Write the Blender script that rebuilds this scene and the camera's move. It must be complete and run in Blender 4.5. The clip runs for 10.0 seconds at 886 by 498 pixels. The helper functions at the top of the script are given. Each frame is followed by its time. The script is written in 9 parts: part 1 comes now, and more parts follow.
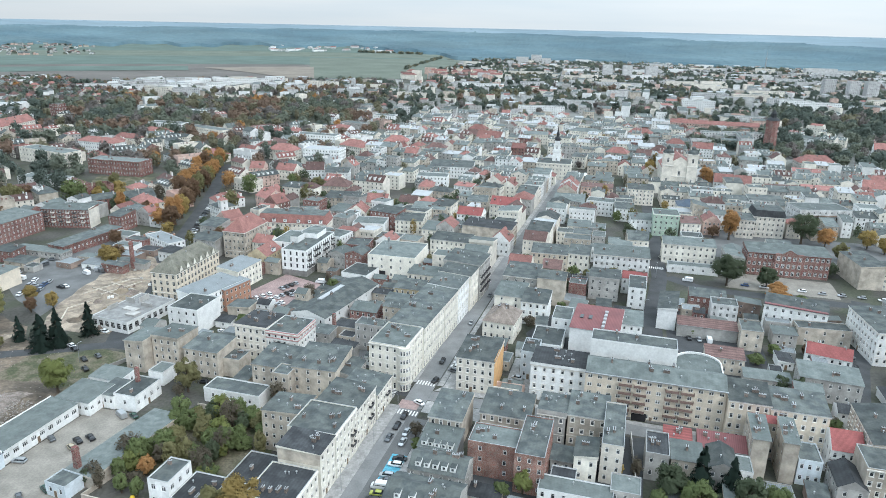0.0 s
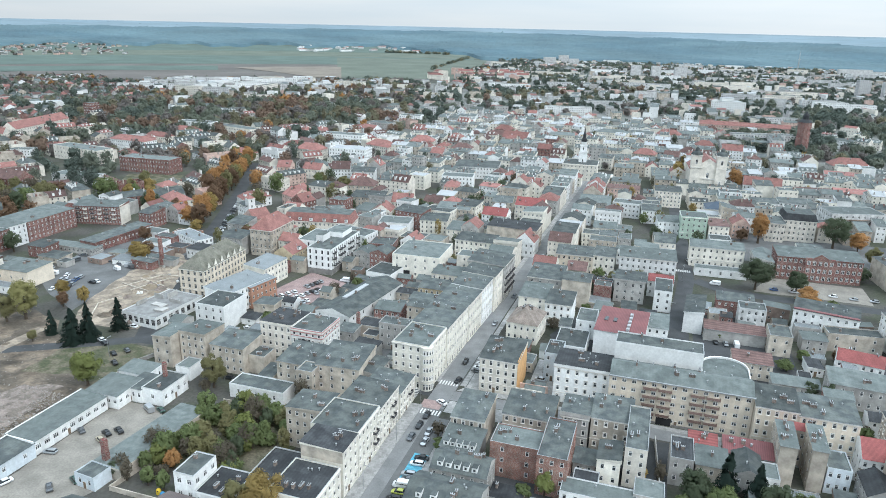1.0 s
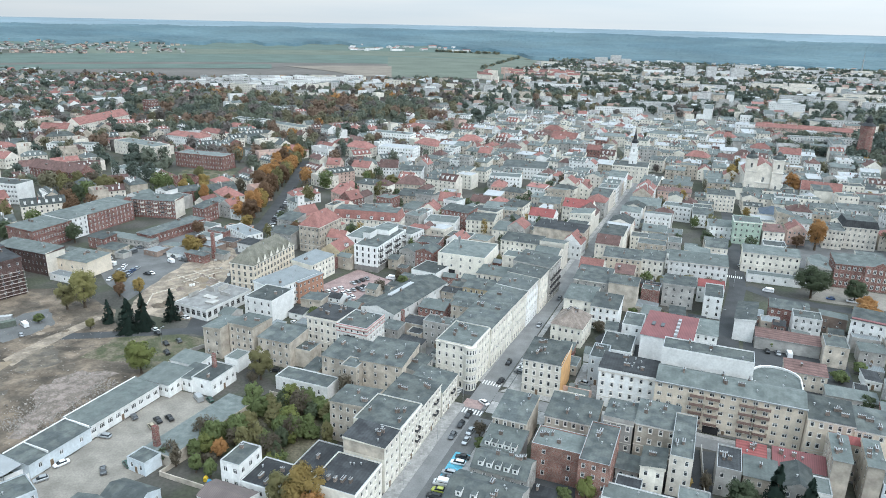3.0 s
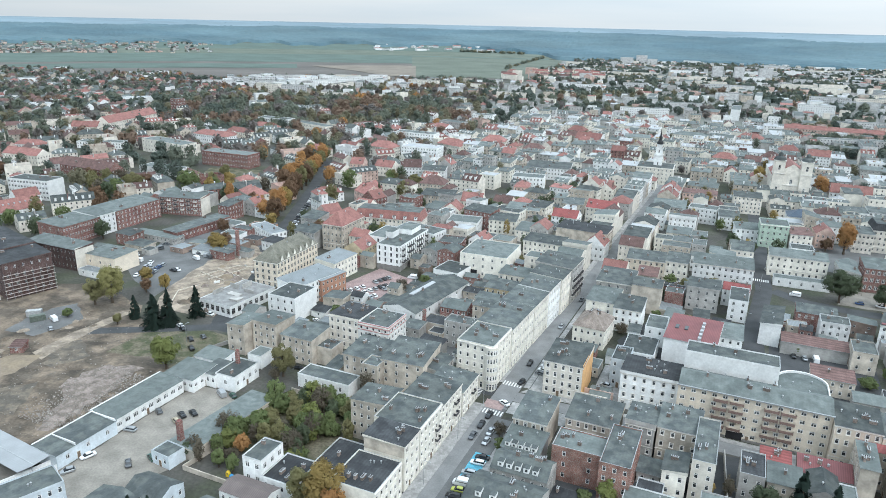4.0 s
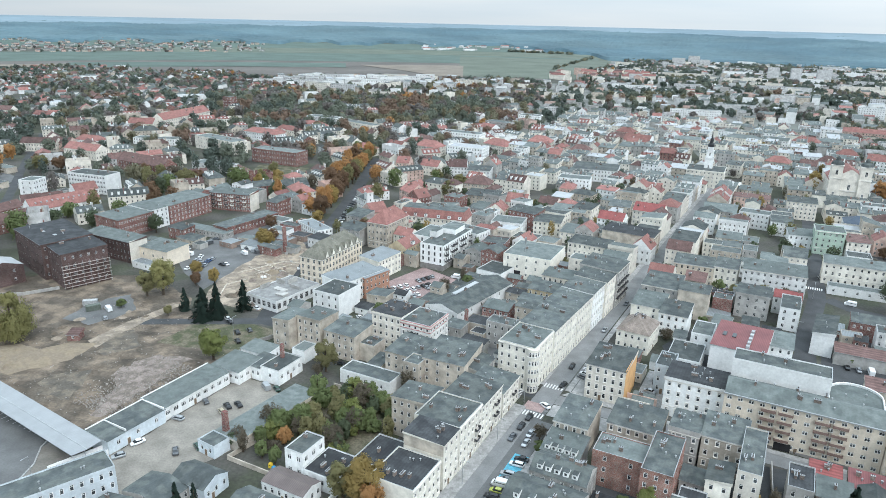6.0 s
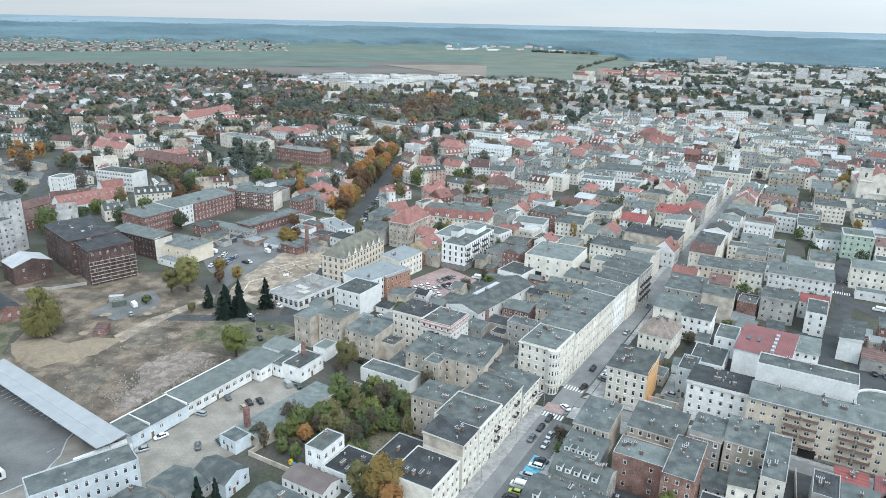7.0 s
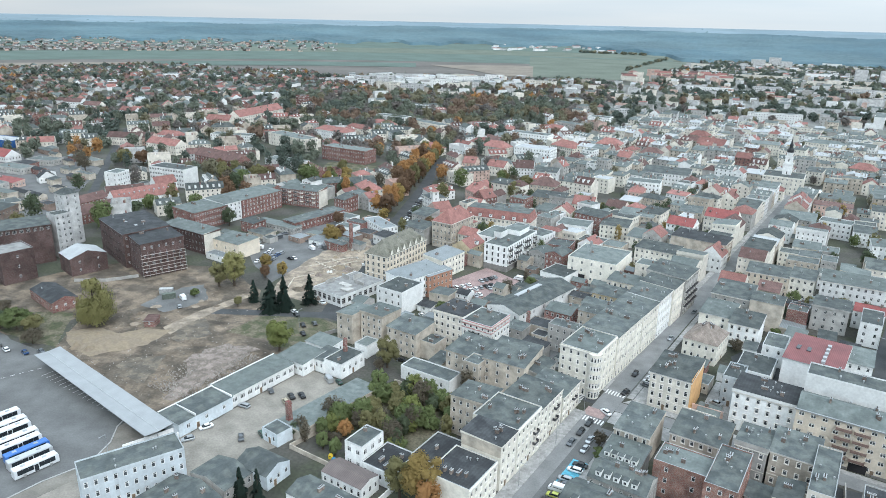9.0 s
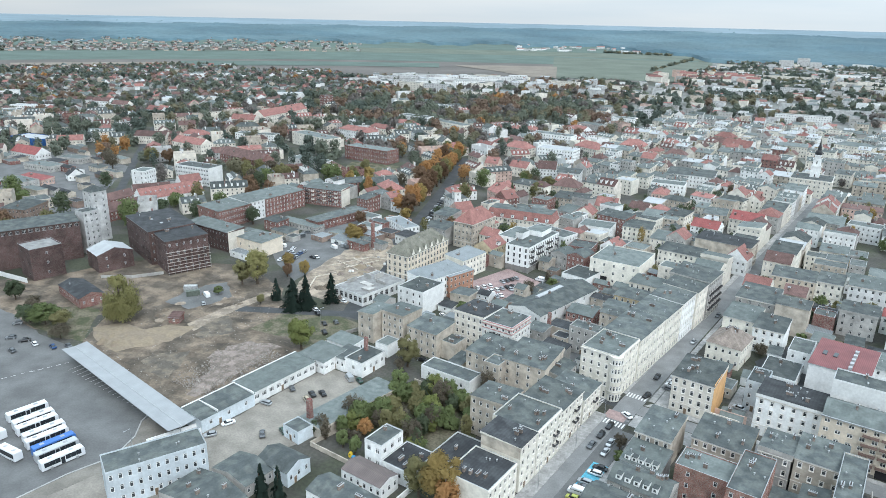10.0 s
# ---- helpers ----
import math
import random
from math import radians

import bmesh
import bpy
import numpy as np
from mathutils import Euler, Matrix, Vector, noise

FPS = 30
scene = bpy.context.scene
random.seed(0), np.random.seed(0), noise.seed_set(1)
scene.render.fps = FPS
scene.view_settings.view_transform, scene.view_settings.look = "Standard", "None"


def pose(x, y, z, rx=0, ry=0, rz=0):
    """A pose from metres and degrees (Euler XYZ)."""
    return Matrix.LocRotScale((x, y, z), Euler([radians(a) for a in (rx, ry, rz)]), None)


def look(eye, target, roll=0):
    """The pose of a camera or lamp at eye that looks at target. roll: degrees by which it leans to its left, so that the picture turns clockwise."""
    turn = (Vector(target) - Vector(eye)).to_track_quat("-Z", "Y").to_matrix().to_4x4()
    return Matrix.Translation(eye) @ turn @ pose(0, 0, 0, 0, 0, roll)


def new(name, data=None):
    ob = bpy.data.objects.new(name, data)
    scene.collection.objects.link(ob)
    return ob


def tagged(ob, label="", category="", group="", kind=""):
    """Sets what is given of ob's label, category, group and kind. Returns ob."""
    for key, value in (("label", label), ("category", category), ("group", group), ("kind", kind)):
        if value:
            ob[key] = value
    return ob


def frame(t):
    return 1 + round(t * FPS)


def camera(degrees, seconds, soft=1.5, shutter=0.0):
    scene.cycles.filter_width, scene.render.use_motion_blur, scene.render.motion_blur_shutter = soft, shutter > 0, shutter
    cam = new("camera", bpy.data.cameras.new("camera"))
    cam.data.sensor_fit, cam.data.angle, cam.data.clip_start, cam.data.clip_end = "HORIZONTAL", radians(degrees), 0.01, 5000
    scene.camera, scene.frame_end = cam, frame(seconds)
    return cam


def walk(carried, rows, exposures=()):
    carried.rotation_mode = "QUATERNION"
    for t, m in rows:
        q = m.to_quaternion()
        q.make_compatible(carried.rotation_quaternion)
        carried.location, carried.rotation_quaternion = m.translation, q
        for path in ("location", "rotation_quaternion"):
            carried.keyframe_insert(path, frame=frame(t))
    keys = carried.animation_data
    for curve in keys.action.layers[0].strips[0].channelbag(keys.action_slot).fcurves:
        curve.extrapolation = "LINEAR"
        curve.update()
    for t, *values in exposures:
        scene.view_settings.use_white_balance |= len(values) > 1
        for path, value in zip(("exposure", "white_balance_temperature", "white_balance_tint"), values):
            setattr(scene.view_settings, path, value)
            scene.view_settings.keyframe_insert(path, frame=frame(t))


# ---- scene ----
# the camera hovers over the town and turns slowly to its left
LENS = 65.4
cam = camera(LENS, 10.0, 0.9)
TURN = [(0.0, 0.0, -18.1, 1.25), (1.0, 2.15, -18.13, 1.25), (2.0, 4.18, -18.18, 1.25),
        (3.0, 6.15, -18.25, 1.26), (4.0, 8.1, -18.3, 1.26), (5.0, 10.02, -18.34, 1.26), (6.0, 11.92, -18.39, 1.26),
        (7.0, 13.79, -18.43, 1.26), (8.0, 15.64, -18.47, 1.26), (9.0, 17.51, -18.495, 1.25), (10.0, 19.39, -18.51, 1.22)]
EYE = (0.0, 0.0, 125.0)
DRIFT = (0.07, -0.14, 0.04)


def aim(t, yaw, pitch, roll):
    eye = Vector(EYE) + Vector(DRIFT) * t
    a, b = radians(yaw), radians(pitch)
    way = Vector((-math.sin(a) * math.cos(b), math.cos(a) * math.cos(b), math.sin(b)))
    return look(eye, eye + way * 100, roll)


walk(cam, [(t, aim(t, a, b, c)) for t, a, b, c in TURN], [(0, 0.18, 6340, 9.2), (10, 0.18, 6340, 9.2)])

# ---- light: a bright overcast autumn day ----
world = bpy.data.worlds.new("overcast_sky")
scene.world = world
world.use_nodes = True
wn, wl = world.node_tree.nodes, world.node_tree.links
wn.clear()
w_out, w_bg = wn.new("ShaderNodeOutputWorld"), wn.new("ShaderNodeBackground")
sky = wn.new("ShaderNodeTexSky")
sky.sky_type, sky.sun_disc = "NISHITA", False
sky.sun_elevation, sky.sun_rotation = radians(47), radians(135)
sky.air_density, sky.dust_density, sky.ozone_density = 1.0, 3.0, 1.0
# cloud cover: a pale layer with soft broken bands over the clear sky
w_co, w_map, w_noise = wn.new("ShaderNodeTexCoord"), wn.new("ShaderNodeMapping"), wn.new("ShaderNodeTexNoise")
w_map.inputs["Scale"].default_value = (1.5, 1.5, 14.0)
w_noise.inputs["Scale"].default_value, w_noise.inputs["Detail"].default_value = 1.6, 5.0
w_ramp = wn.new("ShaderNodeValToRGB")
w_ramp.color_ramp.elements[0].position, w_ramp.color_ramp.elements[0].color = 0.35, (5.6, 6.8, 7.7, 1)
w_ramp.color_ramp.elements[1].position, w_ramp.color_ramp.elements[1].color = 0.68, (6.6, 7.5, 8.1, 1)
w_mix = wn.new("ShaderNodeMix")
w_mix.data_type = "RGBA"
w_mix.inputs["Factor"].default_value = 0.9
wl.new(w_co.outputs["Generated"], w_map.inputs["Vector"])
wl.new(w_map.outputs["Vector"], w_noise.inputs["Vector"])
wl.new(w_noise.outputs["Fac"], w_ramp.inputs["Fac"])
wl.new(sky.outputs["Color"], w_mix.inputs[6])
wl.new(w_ramp.outputs["Color"], w_mix.inputs[7])
# an overcast sky is three times as bright overhead as at the horizon
w_sep, w_up, w_gain = wn.new("ShaderNodeSeparateXYZ"), wn.new("ShaderNodeValToRGB"), wn.new("ShaderNodeMix")
w_up.color_ramp.elements[0].position, w_up.color_ramp.elements[0].color = 0.0, (1.25, 1.16, 1.10, 1)
w_up.color_ramp.elements[1].position, w_up.color_ramp.elements[1].color = 1.0, (3.3, 3.3, 3.3, 1)
middle_sky = w_up.color_ramp.elements.new(0.2)
middle_sky.color = (1.55, 1.56, 1.56, 1)
w_gain.data_type, w_gain.blend_type = "RGBA", "MULTIPLY"
w_gain.inputs["Factor"].default_value = 1.0
wl.new(w_co.outputs["Generated"], w_sep.inputs[0])
wl.new(w_sep.outputs["Z"], w_up.inputs["Fac"])
wl.new(w_mix.outputs[2], w_gain.inputs[6])
wl.new(w_up.outputs[0], w_gain.inputs[7])
w_east, w_side = wn.new("ShaderNodeMapRange"), wn.new("ShaderNodeMix")
w_east.inputs["From Min"].default_value, w_east.inputs["From Max"].default_value = -0.8, 0.5
w_east.inputs["To Min"].default_value, w_east.inputs["To Max"].default_value = 0.80, 1.04
w_side.data_type, w_side.blend_type = "RGBA", "MULTIPLY"
w_side.inputs["Factor"].default_value = 1.0
wl.new(w_sep.outputs["X"], w_east.inputs["Value"])
wl.new(w_gain.outputs[2], w_side.inputs[6])
wl.new(w_east.outputs[0], w_side.inputs[7])
wl.new(w_side.outputs[2], w_bg.inputs["Color"])
w_bg.inputs["Strength"].default_value = 0.1
wl.new(w_bg.outputs["Background"], w_out.inputs["Surface"])
sun_data = bpy.data.lights.new("sun", "SUN")
sun_data.energy, sun_data.angle, sun_data.color = 1.3, radians(25), (1.0, 0.98, 0.95)
sun = new("sun", sun_data)
sun.matrix_world = look((98, -98, 150), (0, 0, 0))

# ---- materials ----
MATS = {}


def material(name, color, rough=0.85, metal=0.0, grain=0.0, grain_size=0.4, stain=0.0, stain_size=6.0, vary=0.0, island=0.0, bump=0.0, brick=None, rows=None, spec=0.3, flat=False, second=None):
    """A surface with fine grain, larger stains, and variation from thing to thing."""
    if name in MATS:
        return MATS[name]
    m = bpy.data.materials.new(name)
    m.use_nodes = True
    n, l = m.node_tree.nodes, m.node_tree.links
    b = n["Principled BSDF"]
    b.inputs["Roughness"].default_value, b.inputs["Metallic"].default_value = rough, metal
    b.inputs["Specular IOR Level"].default_value = spec
    co = n.new("ShaderNodeTexCoord").outputs["Object"]
    rgb = n.new("ShaderNodeRGB")
    rgb.outputs[0].default_value = (*color, 1)
    out = rgb.outputs[0]
    relief = None
    if second:
        t, r, mx = n.new("ShaderNodeTexNoise"), n.new("ShaderNodeMapRange"), n.new("ShaderNodeMix")
        t.inputs["Scale"].default_value, t.inputs["Detail"].default_value = 1 / second[1], 4.0
        r.inputs["From Min"].default_value, r.inputs["From Max"].default_value = 0.44, 0.56
        mx.data_type = "RGBA"
        mx.inputs[7].default_value = (*second[0], 1)
        l.new(co, t.inputs["Vector"]), l.new(t.outputs["Fac"], r.inputs["Value"]), l.new(r.outputs[0], mx.inputs["Factor"]), l.new(out, mx.inputs[6])
        out = mx.outputs[2]
    if brick:
        t = n.new("ShaderNodeTexBrick")
        t.inputs["Scale"].default_value = 1.0
        t.inputs["Brick Width"].default_value, t.inputs["Row Height"].default_value = brick[0], brick[1]
        t.inputs["Mortar Size"].default_value = brick[2]
        t.inputs["Color1"].default_value = (*color, 1)
        t.inputs["Color2"].default_value = (*[c * 0.72 for c in color], 1)
        t.inputs["Mortar"].default_value = (*brick[3], 1)
        # upright faces: run the courses along the wall and up it
        sep, com, add = n.new("ShaderNodeSeparateXYZ"), n.new("ShaderNodeCombineXYZ"), n.new("ShaderNodeMath")
        l.new(co, sep.inputs[0])
        l.new(sep.outputs[0], add.inputs[0]), l.new(sep.outputs[1], add.inputs[1])
        l.new(add.outputs[0], com.inputs[0]), l.new(sep.outputs[2], com.inputs[1])
        l.new(co if flat else com.outputs[0], t.inputs["Vector"])
        out, relief = t.outputs["Color"], t.outputs["Fac"]
    if rows:
        w = n.new("ShaderNodeTexWave")
        w.wave_type, w.bands_direction = "BANDS", rows[0]
        w.inputs["Scale"].default_value, w.inputs["Distortion"].default_value = rows[1], 0.4
        l.new(co, w.inputs["Vector"])
        mx = n.new("ShaderNodeMix")
        mx.data_type, mx.blend_type = "RGBA", "MULTIPLY"
        mx.inputs["Factor"].default_value = rows[2]
        l.new(out, mx.inputs[6]), l.new(w.outputs["Color"], mx.inputs[7])
        out, relief = mx.outputs[2], w.outputs["Fac"]

    def shade(source, low, high, amount):
        nonlocal out
        r = n.new("ShaderNodeMapRange")
        r.inputs["From Min"].default_value, r.inputs["From Max"].default_value = low, high
        r.inputs["To Min"].default_value, r.inputs["To Max"].default_value = 1 - amount, 1 + amount * 0.5
        l.new(source, r.inputs["Value"])
        mx = n.new("ShaderNodeMix")
        mx.data_type, mx.blend_type = "RGBA", "MULTIPLY"
        mx.inputs["Factor"].default_value = 1.0
        l.new(out, mx.inputs[6]), l.new(r.outputs[0], mx.inputs[7])
        out = mx.outputs[2]

    for amount, size, detail in ((grain, grain_size, 4.0), (stain, stain_size, 5.0)):
        if amount:
            t = n.new("ShaderNodeTexNoise")
            t.inputs["Scale"].default_value, t.inputs["Detail"].default_value = 1 / size, detail
            l.new(co, t.inputs["Vector"])
            shade(t.outputs["Fac"], 0.32, 0.68, amount)
            relief = relief or t.outputs["Fac"]
    if vary:
        shade(n.new("ShaderNodeObjectInfo").outputs["Random"], 0, 1, vary)
    if island:
        shade(n.new("ShaderNodeNewGeometry").outputs["Random Per Island"], 0, 1, island)
    if bump and relief:
        bp = n.new("ShaderNodeBump")
        bp.inputs["Strength"].default_value, bp.inputs["Distance"].default_value = bump, 0.05
        l.new(relief, bp.inputs["Height"]), l.new(bp.outputs[0], b.inputs["Normal"])
    l.new(out, b.inputs["Base Color"])
    MATS[name] = m
    return m


def stucco(name, color, stain=0.28):
    return material(name, color, 0.92, grain=0.10, grain_size=0.7, stain=stain, stain_size=3.5, vary=0.17, island=0.10, bump=0.15)


STUCCO = {
    "cream": stucco("cream_stucco", (0.735, 0.690, 0.615), 0.2),
    "ivory": stucco("ivory_stucco", (0.765, 0.73, 0.65), 0.16),
    "white": stucco("white_stucco", (0.780, 0.785, 0.775), 0.12),
    "grey": stucco("grey_render", (0.42, 0.41, 0.39)),
    "tan": stucco("tan_render", (0.505, 0.452, 0.385), 0.35),
    "beige": stucco("beige_stucco", (0.720, 0.635, 0.525), 0.15),
    "yellow": stucco("yellow_stucco", (0.54, 0.45, 0.31)),
    "orange": stucco("orange_stucco", (0.60, 0.36, 0.17), 0.15),
    "terracotta": stucco("terracotta_stucco", (0.42, 0.235, 0.165), 0.15),
    "pink": stucco("pink_stucco", (0.60, 0.44, 0.38)),
    "mint": stucco("mint_stucco", (0.50, 0.62, 0.52), 0.15),
    "brown": stucco("brown_render", (0.25, 0.19, 0.16), 0.35),
    "blue": stucco("pale_blue_stucco", (0.58, 0.635, 0.675), 0.15),
    "royal": stucco("royal_blue_cladding", (0.04, 0.13, 0.36), 0.1),
    "ash": stucco("ash_grey_render", (0.56, 0.56, 0.555), 0.3),
    "brick": material("red_brick", (0.250, 0.096, 0.088), 0.9, grain=0.15, grain_size=0.5, stain=0.35, stain_size=4, vary=0.15, island=0.1, bump=0.2, brick=(0.27, 0.085, 0.012, (0.33, 0.29, 0.25))),
    "oldbrick": material("weathered_red_brick", (0.345, 0.158, 0.125), 0.9, grain=0.15, grain_size=0.5, stain=0.4, stain_size=3, vary=0.1, island=0.1, bump=0.2, brick=(0.27, 0.085, 0.012, (0.36, 0.31, 0.27))),
    "darkbrick": material("sooty_brick", (0.112, 0.066, 0.062), 0.9, grain=0.15, grain_size=0.5, stain=0.4, stain_size=5, vary=0.1, bump=0.2, brick=(0.27, 0.085, 0.012, (0.16, 0.13, 0.12))),
}
ROOF = {
    "felt": material("roofing_felt", (0.084, 0.097, 0.098), 0.9, second=((0.120, 0.134, 0.128), 4.0), grain=0.12, grain_size=0.6, stain=0.28, stain_size=3.0, vary=0.35, island=0.25, bump=0.1, rows=("X", 0.32, 0.04)),
    "pale": material("weathered_felt", (0.158, 0.180, 0.174), 0.9, second=((0.122, 0.142, 0.138), 4.0), grain=0.10, grain_size=0.6, stain=0.24, stain_size=3.5, vary=0.25, island=0.2, bump=0.1, rows=("X", 0.32, 0.03)),
    "dark": material("new_bitumen_felt", (0.036, 0.039, 0.043), 0.8, second=((0.056, 0.060, 0.064), 4.0), grain=0.12, grain_size=0.5, stain=0.28, stain_size=3.0, vary=0.25, bump=0.1, rows=("X", 0.32, 0.15)),
    "sheet": material("sheet_metal_roof", (0.25, 0.275, 0.285), 0.5, metal=0.3, grain=0.06, stain=0.18, stain_size=5.0, vary=0.2, bump=0.3, rows=("X", 0.55, 0.25)),
    "tile": material("red_clay_tile", (0.345, 0.168, 0.148), 0.85, grain=0.2, grain_size=0.5, stain=0.25, stain_size=3.0, vary=0.3, island=0.3, bump=0.4, rows=("Z", 1.6, 0.3)),
    "redtile": material("bright_red_tile", (0.300, 0.095, 0.090), 0.75, grain=0.14, grain_size=0.5, stain=0.2, stain_size=3.0, vary=0.2, bump=0.4, rows=("Z", 1.6, 0.3)),
    "oldtile": material("brown_clay_tile", (0.180, 0.112, 0.102), 0.9, grain=0.2, grain_size=0.5, stain=0.3, stain_size=3.0, vary=0.3, island=0.3, bump=0.4, rows=("Z", 1.6, 0.3)),
    "mossy": material("mossy_old_tile", (0.27, 0.225, 0.195), 0.9, grain=0.2, grain_size=0.5, stain=0.35, stain_size=2.5, bump=0.4, rows=("Z", 1.6, 0.25)),
    "redsheet": material("red_sheet_metal_roof", (0.205, 0.075, 0.076), 0.55, grain=0.06, stain=0.2, stain_size=5.0, bump=0.3, rows=("X", 0.55, 0.25)),
    "white": material("white_roof_membrane", (0.36, 0.375, 0.385), 0.6, grain=0.05, stain=0.15, stain_size=4.0, vary=0.1),
    "brownsheet": material("brown_sheet_roof", (0.150, 0.122, 0.116), 0.6, grain=0.06, stain=0.2, stain_size=4.0, bump=0.3, rows=("X", 0.55, 0.2)),
    "olive": material("olive_grey_slate", (0.205, 0.200, 0.165), 0.85, grain=0.2, grain_size=0.5, stain=0.3, stain_size=3.0, bump=0.3, rows=("Z", 1.6, 0.25)),
    "concrete": material("raw_concrete_roof", (0.235, 0.235, 0.23), 0.9, grain=0.12, stain=0.3, stain_size=3.0),
    "copper": material("verdigris_sheet", (0.10, 0.17, 0.16), 0.6, stain=0.25, stain_size=2.0, bump=0.2, rows=("X", 0.6, 0.2)),
    "bluesheet": material("blue_grey_sheet_roof", (0.06, 0.085, 0.12), 0.5, stain=0.2, stain_size=4.0, bump=0.3, rows=("X", 0.55, 0.25)),
}
GLASS = material("window_glass", (0.078, 0.086, 0.094), 0.12, vary=0.6, island=0.6, spec=0.45)
# near-black that stands in for the shade inside gateways, flues, belfries and slots
DARK = material("opening_shade", (0.025, 0.025, 0.028), 0.8, grain=0.2)
FRAME = material("white_window_frame", (0.75, 0.75, 0.73), 0.6, vary=0.15)
TRIM = material("pale_render_trim", (0.72, 0.69, 0.64), 0.85, grain=0.1, stain=0.2, stain_size=2.0, vary=0.15)
CAP = material("zinc_flashing", (0.40, 0.42, 0.43), 0.5, metal=0.3, grain=0.1, stain=0.2, stain_size=2.0, vary=0.2)
PLINTH = material("grey_plinth_render", (0.24, 0.23, 0.22), 0.9, grain=0.1, stain=0.3, stain_size=2.0)
STACK = material("chimney_brick", (0.25, 0.19, 0.165), 0.9, grain=0.2, stain=0.35, stain_size=1.0, vary=0.35, brick=(0.27, 0.085, 0.012, (0.3, 0.27, 0.24)))
STEEL = material("galvanised_steel", (0.42, 0.44, 0.45), 0.45, metal=0.7, stain=0.2, stain_size=1.0)
IRON = material("dark_painted_iron", (0.07, 0.07, 0.074), 0.5, grain=0.1)
TIMBER = material("weathered_timber", (0.20, 0.145, 0.10), 0.85, grain=0.25, grain_size=0.3, stain=0.2)
ASPHALT = material("asphalt", (0.062, 0.065, 0.068), 0.9, grain=0.14, grain_size=0.5, stain=0.25, stain_size=7.0, bump=0.1)
PAVING = material("concrete_paving", (0.365, 0.36, 0.35), 0.9, grain=0.14, grain_size=0.6, stain=0.22, stain_size=5.0, bump=0.1, brick=(1.0, 1.0, 0.015, (0.28, 0.28, 0.27)), flat=True)
KERB = material("granite_kerb", (0.36, 0.36, 0.35), 0.85, grain=0.2, stain=0.2)
PAINT = material("white_road_paint", (0.68, 0.68, 0.67), 0.7, grain=0.2, stain=0.25, stain_size=1.0)
REDPAINT = material("red_road_paint", (0.33, 0.24, 0.225), 0.75, grain=0.15, stain=0.25, stain_size=1.5)
BLUEPAINT = material("blue_parking_paint", (0.11, 0.38, 0.50), 0.75, grain=0.2, stain=0.3, stain_size=1.2)
REDBLOCK = material("red_block_paving", (0.36, 0.265, 0.255), 0.9, grain=0.15, stain=0.2, stain_size=5.0, brick=(0.2, 0.1, 0.008, (0.25, 0.17, 0.15)), flat=True)
GRASS = material("autumn_grass", (0.088, 0.096, 0.054), 0.95, second=((0.135, 0.120, 0.085), 6.0), grain=0.35, grain_size=0.8, stain=0.3, stain_size=6.0, bump=0.4)
DIRT = material("bare_clay_soil", (0.195, 0.155, 0.118), 0.95, second=((0.105, 0.088, 0.070), 11.0), grain=0.25, grain_size=0.9, stain=0.5, stain_size=7.0, bump=0.5)
TORN = material("torn_sandy_soil", (0.330, 0.275, 0.215), 0.95, second=((0.215, 0.180, 0.145), 5.0), grain=0.2, grain_size=0.9, stain=0.3, stain_size=6.0, bump=0.6)
SAND = material("pale_sand", (0.262, 0.212, 0.152), 0.95, second=((0.20, 0.162, 0.122), 5.0), grain=0.15, grain_size=0.8, stain=0.22, stain_size=5.0, bump=0.5)
GRAVEL = material("compacted_gravel", (0.245, 0.226, 0.198), 0.95, grain=0.16, grain_size=0.6, stain=0.25, stain_size=6.0, bump=0.4)
DAMP = material("damp_soil", (0.108, 0.096, 0.080), 0.9, second=((0.165, 0.138, 0.108), 5.0), grain=0.2, grain_size=0.8, stain=0.3, stain_size=4.0, bump=0.5)
RUBBLE_BED = material("rubble_bed", (0.265, 0.220, 0.195), 0.95, second=((0.16, 0.135, 0.115), 2.5), grain=0.3, grain_size=0.5, stain=0.25, stain_size=5.0, bump=0.8)
RUBBLE = material("broken_concrete", (0.29, 0.265, 0.24), 0.95, grain=0.2, grain_size=0.4, island=0.4, bump=0.3)


def leaves(name, color):
    """Thin foliage: some of the light passes through each spray."""
    m = material(name, color, 0.75, grain=0.10, grain_size=1.6, island=0.07, vary=0.16, spec=0.08)
    n, l = m.node_tree.nodes, m.node_tree.links
    b, thin, mx = n["Principled BSDF"], n.new("ShaderNodeBsdfTranslucent"), n.new("ShaderNodeMixShader")
    l.new(b.inputs["Base Color"].links[0].from_socket, thin.inputs["Color"])
    mx.inputs["Fac"].default_value = 0.42
    l.new(b.outputs[0], mx.inputs[1]), l.new(thin.outputs[0], mx.inputs[2])
    l.new(mx.outputs[0], n["Material Output"].inputs["Surface"])
    return m


LEAF = {
    "green": leaves("green_leaves", (0.168, 0.206, 0.092)), "dark": leaves("dark_green_leaves", (0.098, 0.122, 0.076)),
    "olive": leaves("olive_leaves", (0.225, 0.212, 0.108)), "yellow": leaves("yellow_leaves", (0.365, 0.272, 0.108)),
    "orange": leaves("orange_leaves", (0.450, 0.255, 0.112)), "rust": leaves("rusty_leaves", (0.205, 0.134, 0.088)),
    "needle": leaves("spruce_needles", (0.030, 0.048, 0.039)), "lime": leaves("light_green_leaves", (0.215, 0.240, 0.090)),
    "willow": leaves("willow_leaves", (0.315, 0.298, 0.135)), "bare": leaves("thin_brown_twigs", (0.150, 0.130, 0.098)),
}
